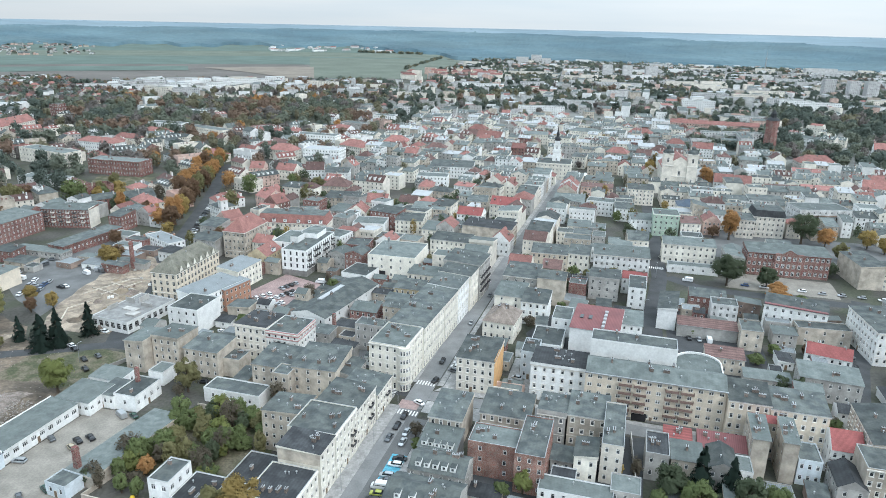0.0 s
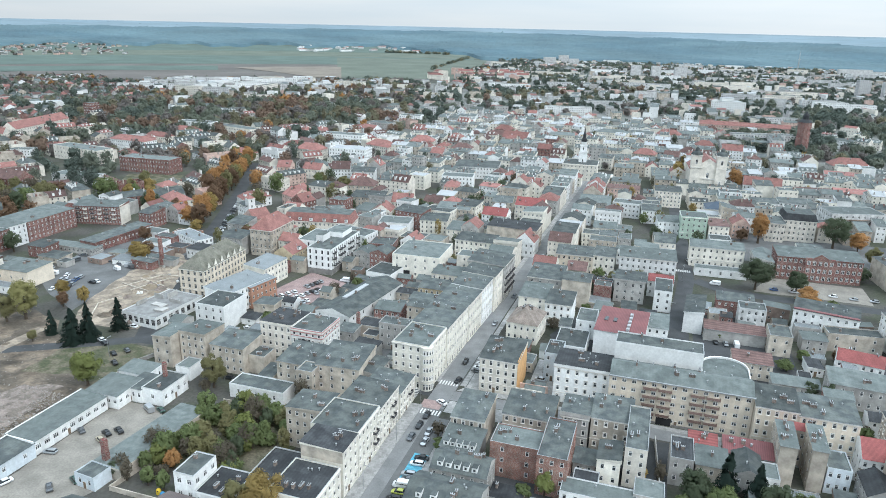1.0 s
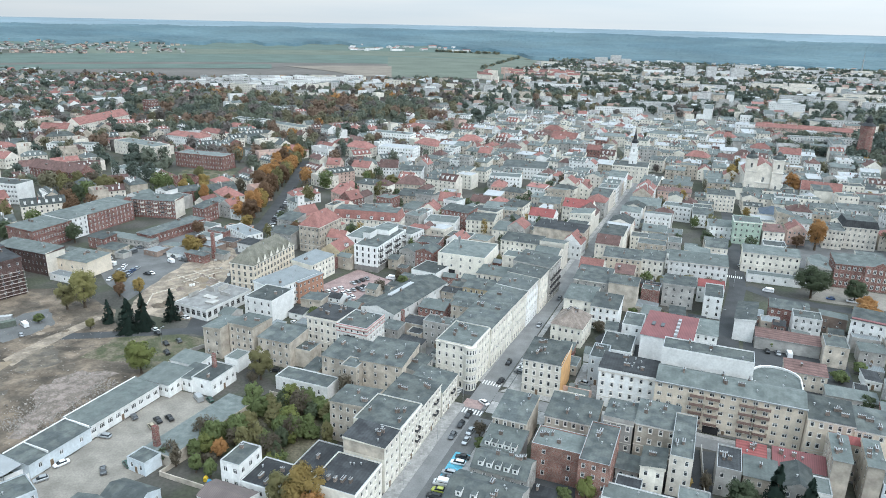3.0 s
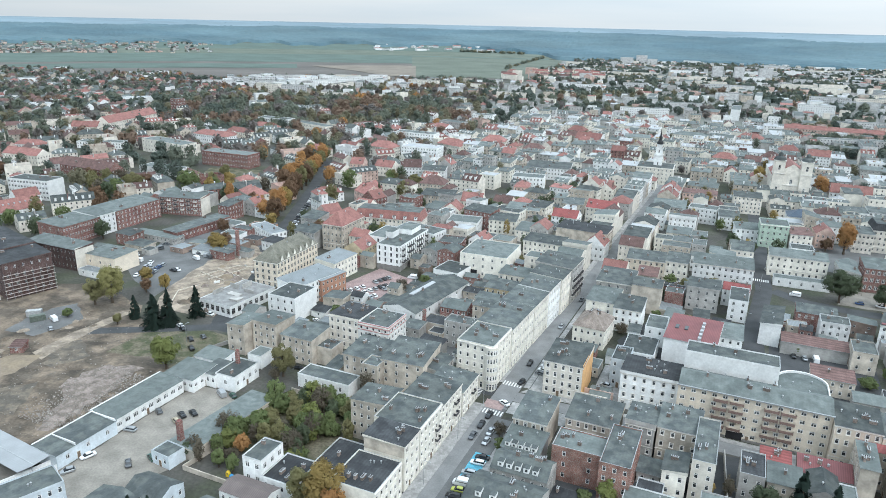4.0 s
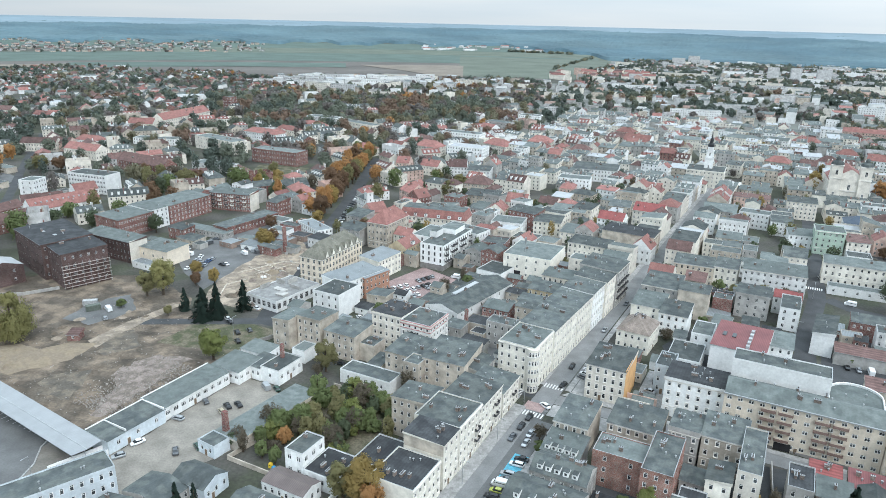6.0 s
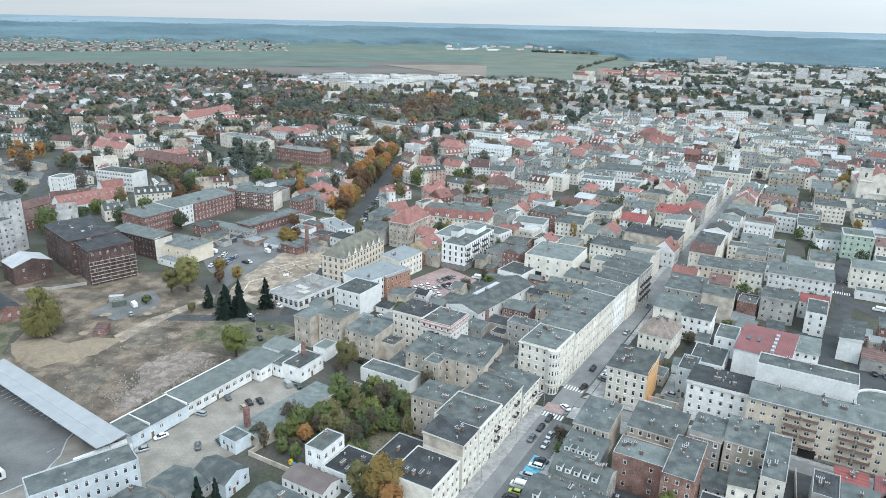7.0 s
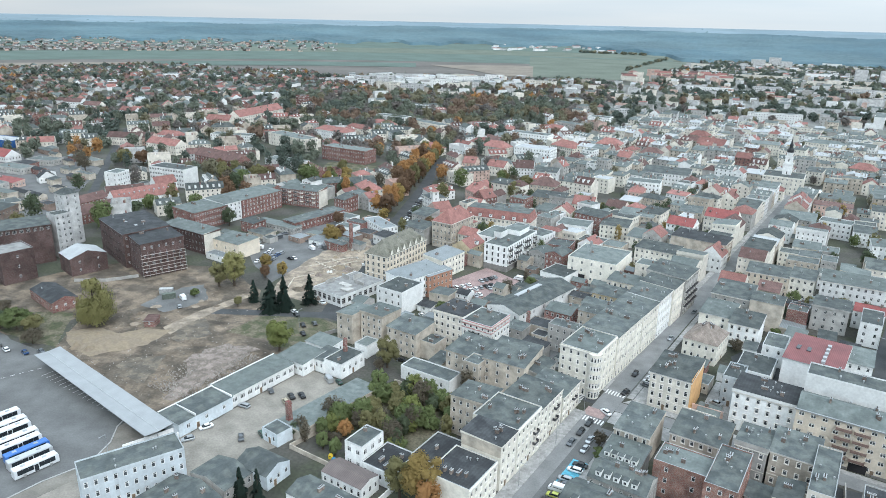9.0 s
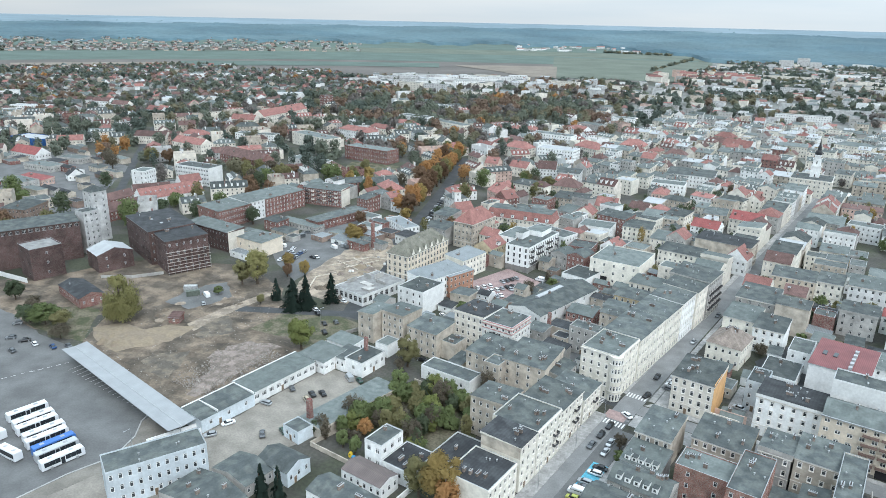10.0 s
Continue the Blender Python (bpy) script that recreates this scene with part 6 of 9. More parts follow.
house("two-storey white plastered house with a red tiled hipped roof", 223.7, -544.2, 28.9, 12, 8, "white", "hip", "tile", rot=12.9, rise=4.3, ridge="x", storeys=2, chimneys=2, cornice=False, N=0)
house("two-storey white plastered house with a pale grey felt flat roof", 273.3, -511.0, 44.3, 14, 6, "white", "flat", "pale", rot=20, rise=0.5, ridge="x", storeys=2, chimneys=1, cornice=False, N=0)
house("two-storey white plastered house with a white membrane flat roof", 230.2, -904.3, 49.3, 16, 6, "white", "flat", "white", rot=30.8, rise=0.5, ridge="x", storeys=2, chimneys=1, cornice=False, N=0)

# ---- trees ----
def leaf_mesh(name, verts, normals, mats):
    """A mesh of loose three-cornered leaf sprays from an (n * 3, 3) array, shaded softly by the crown's bulge."""
    n = len(verts) // 3
    me = bpy.data.meshes.new(name)
    me.vertices.add(n * 3)
    me.vertices.foreach_set("co", np.asarray(verts, np.float32).ravel())
    me.loops.add(n * 3)
    me.loops.foreach_set("vertex_index", np.arange(n * 3, dtype=np.int32))
    me.polygons.add(n)
    me.polygons.foreach_set("loop_start", np.arange(0, n * 3, 3, dtype=np.int32))
    for m in mats:
        me.materials.append(m)
    me.update(calc_edges=True)
    me.polygons.foreach_set("use_smooth", np.ones(n, dtype=bool))
    me.normals_split_custom_set_from_vertices(normals)
    return me


def crown_quads(rng, count, leaf, form, loose=1.0):
    """Leaf sprays on uneven clumps within a crown 1 wide in radius and 1 high. form: round, tall, spruce, willow."""
    if form == "spruce":
        boughs = 120
        bz, ba = rng.random(boughs) ** 1.25 * 0.97, rng.random(boughs) * 2 * np.pi
        bl = (1.03 - bz) ** 0.9 * (0.55 + 0.55 * rng.random(boughs))
        k = rng.integers(0, boughs, count)
        along = rng.random(count) ** 0.6
        rad = bl[k] * along
        ang = ba[k] + rng.normal(size=count) * 0.16
        z = bz[k] - 0.10 * rad * along + rng.normal(size=count) * 0.016
        c = np.stack([rad * np.cos(ang), rad * np.sin(ang), z], 1)
        out = np.stack([np.cos(ang), np.sin(ang), np.full(count, 0.5)], 1)
    else:
        blobs = 64 if form != "willow" else 40
        bc = rng.normal(size=(blobs, 3))
        bc /= np.linalg.norm(bc, axis=1, keepdims=True)
        bc *= (0.35 + 0.45 * rng.random((blobs, 1)) ** 0.7) * (0.55 + 0.45 * loose)
        bc[:, 2] = bc[:, 2] * 0.62 + 0.5
        br = (0.13 + 0.17 * rng.random(blobs)) * (1.7 - 0.7 * loose)
        k = rng.integers(0, blobs, count)
        d = rng.normal(size=(count, 3))
        d /= np.linalg.norm(d, axis=1, keepdims=True)
        d[:, 2] = np.where(rng.random(count) < 0.7, np.abs(d[:, 2]), d[:, 2])
        c = bc[k] + d * (br[k] * (0.62 + 0.6 * rng.random(count)))[:, None] * [1, 1, 0.62]
        out = d + 0.25 * (c - [0, 0, 0.45])
        if form == "willow":
            rad = np.linalg.norm(c[:, :2], axis=1)
            c[:, 2] -= np.where(rad > 0.38, rng.random(count) ** 0.8 * 0.95 * np.clip(c[:, 2] + 0.12, 0, 1.1), 0)
            out[:, 2] *= 0.2
    soft = out / np.linalg.norm(out, axis=1, keepdims=True) + 0.9 * (c - [0, 0, 0.3]) + 0.08 * rng.normal(size=(count, 3)) + [0, 0, 0.3]
    soft /= np.linalg.norm(soft, axis=1, keepdims=True)
    out = out + 0.36 * rng.normal(size=(count, 3))
    out /= np.linalg.norm(out, axis=1, keepdims=True)
    t = np.cross(out, rng.normal(size=(count, 3)))
    t /= np.linalg.norm(t, axis=1, keepdims=True)
    b = np.cross(out, t)
    if form == "willow":
        b = np.stack([0 * c[:, 0], 0 * c[:, 0], np.ones(count)], 1) * 1.3 + 0.35 * b
    sz = leaf * (0.6 + 0.8 * rng.random((count, 1)))
    return c, t * sz, b * sz, soft


def spread(c, t, b, soft, radius, high, base, x, y, z0, turn):
    """Sprays of one crown set in the world, with their soft normals."""
    ca, sa = math.cos(turn), math.sin(turn)
    m = np.array([[ca, -sa, 0], [sa, ca, 0], [0, 0, 1]])
    p = (c * [radius, radius, high]) @ m.T + [x, y, z0 + base]
    tt, bb, ss = t @ m.T, b @ m.T, soft @ m.T
    tt = np.where((np.cross(tt, bb) * ss).sum(1, keepdims=True) < 0, -tt, tt)
    return np.stack([p - tt * 1.2 - bb * 0.8, p + tt * 1.2 - bb * 0.6, p + bb * 1.3], 1).reshape(-1, 3), np.repeat(ss, 3, axis=0)


LEAF_RNG = np.random.default_rng(5)
PROTO = {}


def tree(s, q, high, radius, kind="green", form="round", label="", seed=0, clear=0.22):
    """A tree of its own: tapered trunk with limbs, and a crown of many leaf sprays."""
    key = (kind, form, round(radius), round(high / 2), seed % 2)
    if key not in PROTO:
        rng = np.random.default_rng(abs(hash((round(radius), round(high), seed % 2, len(kind)))) % 9999)
        base = high * (clear if form != "spruce" else 0.06)
        g = Geo()
        lean = rng.normal(size=2) * 0.3
        tr = 0.035 * high if form != "spruce" else 0.022 * high
        g.tube([(0, 0, 0, tr * 1.3), (0.1 * lean[0], 0.1 * lean[1], high * 0.1, tr), (0.5 * lean[0], 0.5 * lean[1], high * 0.45, tr * 0.65), (lean[0], lean[1], high * 0.9, tr * 0.12)], 7)
        if form != "spruce":
            for k in range(7):
                a, zz = k * 2.4, high * (0.24 + 0.06 * k)
                rr = radius * (0.75 - 0.05 * k)
                g.tube([(0.4 * lean[0], 0.4 * lean[1], zz, tr * 0.42), (rr * 0.5 * math.cos(a), rr * 0.5 * math.sin(a), zz + high * 0.12, tr * 0.25), (rr * math.cos(a), rr * math.sin(a), zz + high * 0.24, tr * 0.08)], 5)
        count = int(min(13000, 500 + 120 * radius * high * (0.6 if kind == "bare" else 0.7 if form == "spruce" else 1.0)))
        leaf = 0.21 if form == "round" else 0.24 if form == "spruce" else 0.26
        if kind == "bare":
            leaf = 0.16
        quads = crown_quads(rng, count, leaf, form)
        PROTO[key] = (g.mesh("trunk", [BARK]), leaf_mesh("crown", *spread(*quads, radius, high - base, base, 0, 0, 0, 0), [LEAF[kind]]))
    trunk, crown = PROTO[key]
    ob = root("tree", stand(s, q, (s * 37 + q * 11) % 360), label or {
        "green": "green leafy tree with an uneven crown", "dark": "dark green bushy tree", "olive": "olive green tree turning for autumn",
        "yellow": "yellow autumn tree with a loose crown", "orange": "orange autumn tree with a broad crown", "rust": "rust brown autumn tree",
        "needle": "tall dark spruce tree with drooping boughs", "lime": "light green young tree", "willow": "large weeping willow with yellow green strands",
        "bare": "nearly bare tree with thin twigs"}[kind] + ("" if kind not in ("dark", "rust") else " in the town"), "tree")
    part("trunk", trunk, None, ob)
    part("crown", crown, None, ob)
    return ob


tree(-83, -27, 12, 4.4, "olive", label="olive green tree beside a golden one", seed=-80)
tree(-82, -20.5, 15, 6.6, "yellow", label="broad golden autumn tree by the annexe", seed=-85)
tree(-69.6, -58.4, 6, 2.6, "orange", label="small orange bush at the edge of the thicket", seed=-71, clear=0.04)
tree(-86, -15.8, 11, 4.0, "orange", label="smaller orange autumn tree beside a golden one", seed=-87)
tree(-40, -118, 12.5, 6, "lime", seed=-40)
tree(-26, -75.5, 12, 5, "olive", seed=-26)
tree(-11.5, -163.8, 10.5, 3.4, "needle", "spruce", seed=-10)
tree(-14.8, -149.4, 15, 6.0, "needle", "spruce", seed=-16)
tree(-10.4, -145.6, 16, 5.0, "needle", "spruce", seed=-13)
tree(1.7, -141.6, 14.5, 4.3, "needle", "spruce", seed=0)
tree(-67, -199, 20, 10.5, "willow", "willow", seed=-67)
tree(-4, -186, 17, 6.6, "willow", label="tall loose tree with thin yellow green leaves", seed=-7)
tree(-9, -191, 12, 4.6, "olive", seed=-12)
tree(62, -267.5, 11, 5, "dark", label="round dark tree in the brick row's court", seed=3)
tree(95, -482, 13, 7, "bare", seed=0)
tree(105, -507, 13, 7, "bare", seed=1)
tree(129, -479, 14, 7, "olive", seed=2)
tree(139, -468, 13, 7, "rust", seed=3)
tree(157, -466, 12, 6, "bare", seed=4)
tree(157, -345, 13, 7, "olive", seed=5)
tree(162, -364, 13, 7, "bare", seed=6)
tree(150, -381, 12, 6, "olive", seed=7)
tree(166, -342, 11, 6, "rust", seed=8)
tree(74, -192, 9, 5, "yellow", seed=74)
tree(21, -191, 8, 3.5, "yellow", seed=21)
tree(-89, -219, 9, 7, "green", seed=-89)
tree(-92, -226, 8, 6, "dark", seed=-92)
tree(-86, -212, 7, 5, "olive", seed=-86)
tree(-92, -201, 6, 5, "bare", seed=-92)
tree(-84, -256, 9, 5, "dark", seed=-84)
tree(-84, -240, 6, 4, "bare", seed=-84)
tree(-46, 46.5, 7.5, 3.4, "lime", label="light green tree in the brick yard", seed=-46)
tree(-50, 41, 5, 2.6, "green", seed=-50)
tree(-33, 94, 17, 5.6, "needle", "spruce", seed=-33)
tree(-33, 102, 15, 5.2, "needle", "spruce", seed=-32)
tree(-37, 86, 11, 5, "dark", seed=-37)
tree(-41, 93, 10, 5, "green", seed=-40)
tree(-39, 106, 13, 5, "dark", seed=-38)
tree(-37, 113, 10, 4.4, "green", seed=-36)
tree(-42, 83, 6, 3, "green", seed=-42)
tree(-28, 96, 6, 3, "dark", seed=-28)
tree(-36, 90, 7, 3, "green", seed=-36)
tree(-38, 99, 6, 2.6, "dark", seed=-38)
tree(-31, 110, 6, 2.4, "dark", seed=-31)
tree(-30, 72, 5, 1.6, "yellow", seed=-30)
tree(243, 171, 19, 10, "dark", seed=243)
tree(241, 184, 11, 6, "orange", seed=241)
tree(237, 128.5, 18, 6.5, "orange", seed=237)
tree(214, 186, 10, 5, "olive", seed=214)
tree(238, 119, 8, 4, "rust", seed=238)
tree(245, 208, 11, 6, "yellow", seed=245)
tree(236, 215, 10, 5, "yellow", seed=236)
tree(384, 124.5, 18, 6.5, "orange", seed=384)
tree(397, 80, 18, 6.5, "yellow", seed=397)
tree(150, 119, 15, 9, "dark", seed=148)
tree(139, 141, 8, 5, "orange", seed=140)
tree(152, 138, 11, 6, "dark", seed=152)
tree(126, 139, 9, 6, "orange", seed=126)
tree(129, 150, 6, 4, "green", seed=129)
tree(128, 57, 8, 4, "yellow", seed=128)
tree(129, 50, 7, 3.5, "olive", seed=129)
tree(103, -214, 9, 4, "rust", seed=103)
tree(76, -196, 10, 5, "yellow", seed=76)
tree(84, -196, 9, 4, "rust", seed=84)
tree(132, -169, 13, 6, "rust", seed=132)
tree(124, -160, 10, 5, "rust", seed=124)
tree(215, -169, 15, 4, "dark", "spruce", seed=215)
tree(230, -128, 10, 3, "needle", "spruce", seed=230)
tree(231, -140, 8, 3, "dark", seed=231)
tree(231, -157, 11, 7, "olive", seed=231)
tree(236, -163, 10, 6, "olive", seed=236)
tree(228, -150, 9, 5, "bare", seed=228)
tree(256, -170, 11, 6, "bare", seed=256)
tree(262, -164, 12, 6, "olive", seed=262)
tree(268, -187, 11, 6, "olive", seed=268)
tree(-109, -61, 11, 2.6, "needle", "spruce", seed=-109)
tree(-107, -56.5, 12, 2.6, "needle", "spruce", seed=-107)
tree(61, -120, 7, 3, "bare", seed=61)
tree(70, -112, 6, 3, "green", seed=70)
tree(-30, -76, 5, 2.5, "bare", seed=-30)
tree(-24, -41, 9, 3.4, "bare", seed=-24)
tree(214, 70, 8, 4, "dark", seed=214)
tree(210, 78, 7, 4, "dark", seed=210)
tree(-20, -165, 5, 2.2, "olive", seed=-20)
tree(62, -72, 8, 3.4, "bare", seed=62)
tree(140, -68, 9, 4.5, "bare", seed=140)
tree(146, -60, 8, 4, "bare", seed=146)
tree(-24, -190, 4, 2.5, "green", seed=-24)
tree(18, -176, 8, 3, "yellow", seed=18)
tree(12, -182, 7, 3, "rust", seed=12)
tree(86, 62, 4, 4, "green", seed=86)
tree(92, 56, 3.5, 4, "olive", seed=92)
tree(80, 98, 5, 3, "green", seed=80)
tree(36, 132, 8, 3, "dark", seed=36)
tree(40, 127, 6, 3, "dark", seed=40)
tree(60, 121, 5, 4, "green", seed=60)
tree(70, 129, 5, 3, "green", seed=70)
# the avenue's double row in autumn colours
rnd = random.Random(3)
for k in range(15):
    s = 140 + k * 13
    q = -194 - (s - 140) * 0.455
    tree(s + rnd.uniform(-2, 2), q - 9 + rnd.uniform(-1, 1), rnd.uniform(13, 18), rnd.uniform(5, 7), rnd.choice(("orange", "orange", "olive", "yellow", "rust")), seed=k)
    if k > 4:
        tree(s + rnd.uniform(-2, 2), q - 22 + rnd.uniform(-3, 3), rnd.uniform(13, 18), rnd.uniform(5, 7), rnd.choice(("orange", "orange", "orange", "rust", "green")), seed=k)
for s, q, kd in ((175, -289, "yellow"), (186, -296, "olive"), (199, -292, "yellow"), (212, -306, "olive"), (176, -272, "yellow"), (160, -258, "orange"), (152, -226, "orange"), (142, -214, "orange"), (158, -236, "rust"), (155, -369, "olive"), (161, -395, "rust"), (157, -351, "olive"), (120, -330, "dark"), (100, -315, "rust"), (150, -330, "olive")):
    tree(s, q, rnd.uniform(10, 15), rnd.uniform(4, 6.5), kd, seed=int(s))
# the overgrown garden
for k in range(52):
    s, q = rnd.uniform(-70, -36), rnd.uniform(-68, -32)
    if not (-83 < s < -68 and q > -48):
        tree(s, q, rnd.uniform(4, 9), rnd.uniform(2.2, 4.2), rnd.choice(("green", "olive", "green", "green", "lime", "dark", "bare", "orange" if q < -58 else "olive")), seed=k, clear=0.04)
for k in range(8):
    tree(rnd.uniform(-80, -70), rnd.uniform(-72, -52), rnd.uniform(4, 7), rnd.uniform(2, 3.5), rnd.choice(("dark", "olive", "green", "bare")), seed=k, clear=0.08)

# ---- the town beyond, filled block by block ----
# ash among the far walls lowers their contrast in place of haze
FAR_WALLS = ["cream", "ivory", "white", "grey", "tan", "yellow", "pink", "brick", "beige", "ash"]
FAR_ROOFS = ["felt", "pale", "tile", "oldtile", "dark", "white", "redtile"]
FAR_MATS = [STUCCO[k] for k in FAR_WALLS] + [ROOF[k] for k in FAR_ROOFS] + [GLASS]
FAR = Geo()
FAR_TREES = {k: [] for k in LEAF}
FAR_PROTO = {}


def compass(x, y):
    """Degrees to the left of north, and the distance, from under the camera's hovering place."""
    return math.degrees(math.atan2(-x, y)), math.hypot(x, y)


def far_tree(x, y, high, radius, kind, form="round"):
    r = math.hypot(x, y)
    # far leaves swap to the colours that have haze mixed in
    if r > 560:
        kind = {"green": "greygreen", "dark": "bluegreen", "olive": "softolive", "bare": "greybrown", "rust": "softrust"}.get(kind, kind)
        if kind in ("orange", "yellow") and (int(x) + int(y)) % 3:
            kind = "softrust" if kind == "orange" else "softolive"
    near = 0 if r < 620 else 1 if r < 1100 else 2
    k = (form, near, int(abs(x * 7 + y * 3)) % 5)
    if k not in FAR_PROTO:
        FAR_PROTO[k] = crown_quads(LEAF_RNG, (900, 300, 100)[near], 1.0, form, 0.62)
    c, t, b, soft = FAR_PROTO[k]
    sz = (0.36, 0.62, 1.05)[near] * radius / 5
    FAR_TREES[kind].append(spread(c, t * sz, b * sz, soft, radius, high, 0.4, x, y, ground_z(x, y), (x * 0.7 + y) % 6.28))


def far_house(x, y, turn, w, d, h, wall, roof, cover, rise):
    """A distant building gathered with its like: walls, windows proud of them, roof."""
    ca, sa = math.cos(turn), math.sin(turn)
    z0 = ground_z(x, y)
    g = Geo()
    g.box(-w / 2, w / 2, -d / 2, d / 2, -0.5, h, FAR_WALLS.index(wall))
    base = len(FAR_WALLS)
    rg = roof_geo(roof, w, d, h, rise, ridge="x" if w > d else "y")
    if roof == "flat":
        pg = parapet_geo(w, d, h, rise)
        for f, m in zip(pg.f, pg.m):
            g.face([pg.v[i] for i in f], FAR_WALLS.index(wall) if m == 0 else base + 1)
    for f, m in zip(rg.f, rg.m):
        g.face([rg.v[i] for i in f], base + FAR_ROOFS.index(cover) if m == 0 else FAR_WALLS.index(wall) if m == 1 else base + 1 if m == 2 else base)
    gl = base + len(FAR_ROOFS)
    storeys = max(1, round(h / 3.1))
    dice = random.Random(int(x * 3 + y * 7))
    for _ in range(dice.choice((1, 2, 3, 4)) if math.hypot(x, y) < 1000 and min(w, d) > 6 else 0):
        a, b = dice.uniform(-0.38, 0.38) * w, dice.uniform(-0.3, 0.3) * d
        g.box(a - 0.35, a + 0.35, b - 0.5, b + 0.5, h, h + rise + dice.uniform(0.5, 1.2), FAR_WALLS.index(dice.choice(("brick", "grey", "white", "tan"))))
    if roof in ("gable", "hip") and min(w, d) > 9 and w > d and math.hypot(x, y) < 1000 and dice.random() < 0.5:
        for i in range(int(w / 4)):
            a = -w / 2 + 2 + i * 4
            g.box(a, a + 1.3, -d * 0.4, -d * 0.12, h + rise * 0.15, h + rise * 0.75, FAR_WALLS.index("white"), top=base + FAR_ROOFS.index(cover))
    far_off = math.hypot(x, y)
    for axis, length, off in ((0, w, d / 2), (1, d, w / 2)):
        if (far_off > 1050 and h < 13) or far_off > 1600 or length < max(w, d) and dice.random() < 0.55:
            continue
        n = max(1, int(length / 3.2))
        for sgn in (-1, 1):
            for k in range(storeys):
                for i in range(n):
                    c, zb = -length / 2 + length * (i + 0.5) / n, h * (k + 0.32) / storeys
                    o = sgn * (off + 0.04)
                    p = [(c - 0.42, zb), (c + 0.42, zb), (c + 0.42, zb + 1.25), (c - 0.42, zb + 1.25)]
                    g.face([(u, o, z) if axis == 0 else (o, u, z) for u, z in p], gl)
    k = len(FAR.v)
    FAR.v += [(x + a * ca - b * sa, y + a * sa + b * ca, z0 + c) for a, b, c in g.v]
    FAR.f += [tuple(k + i for i in f) for f in g.f]
    FAR.m += g.m


def clear_of(s, q, reach, gap=1.5):
    """Whether a spot keeps clear of the houses that stand already and of the roads."""
    for s0, q0, w, d, rot in TAKEN:
        ds, dq = s - s0, q - q0
        if ds * ds + dq * dq > 3600:
            continue
        a = radians(rot)
        lx, ly = dq * math.cos(a) + ds * math.sin(a), -dq * math.sin(a) + ds * math.cos(a)
        if abs(lx) < w / 2 + reach + gap and abs(ly) < d / 2 + reach + gap:
            return False
    for _, pts, wd, _ in ROADS:
        for (s0, q0), (s1, q1) in zip(pts, pts[1:]):
            ls, lq = s1 - s0, q1 - q0
            k = min(max(((s - s0) * ls + (q - q0) * lq) / (ls * ls + lq * lq), 0), 1)
            if math.hypot(s - s0 - k * ls, q - q0 - k * lq) < wd / 2 + reach + 1.5:
                return False
    return True


PLOTS = [(0, 60, -420, -365), (20, 110, -560, -440), (84, 130, -272, -204), (62, 122, -272, -236), (-100, -5, -215, -100), (0, 62, -195, -130), (44, 92, -106, -74), (135, 150, 98, 178), (205, 262, -356, -290), (-180, -93, -262, -84), (-104, -42, -104, -62), (198, 256, 112, 225), (-36, 0, -104, -60), (46, 80, 88, 126), (8, 66, -222, -150), (40, 92, -152, -124), (114, 173, 92, 178), (352, 402, 15, 36)]


def on_plot(s, q):
    return any(a < s < b and c < q < d for a, b, c, d in PLOTS)


def zone(x, y):
    """What stands where: town, villas, suburb, slabs, wood or open land."""
    az, r = compass(x, y)
    wave = 60 * noise.noise((x / 160, y / 160, 7))
    if az > 13 and 800 + wave < r < 1150 + wave and az < 31:
        return "wood"
    if 5 < az <= 13 and 930 + wave < r < 1200 + wave:
        return "wood"
    if az < -24.4 and 775 + wave < r < 1260 + wave:
        return "wood"
    limit = 2560 if az < -2 else 1520 if az < 28 else 1700 if az < 36 else 1850
    if -2 <= az < 3:
        limit = 2300 - 160 * (az + 2)
    if r > limit + wave:
        return "open"
    s, q = street_frame(x, y)
    if r > 980 or (r > 800 and az < -20):
        return "suburb" if az > 24 else "slabs"
    if q < -150 - 0.1 * max(0, s) and (s > 150 or q < -300):
        return "villas"
    return "town"


rnd = random.Random(11)
NEAR_LIMIT = 500
count_near = 0
COVER_NAME = {"felt": "grey felt", "pale": "pale felt", "tile": "red tiled", "oldtile": "brown tiled", "dark": "black felt", "white": "white", "redtile": "bright red"}


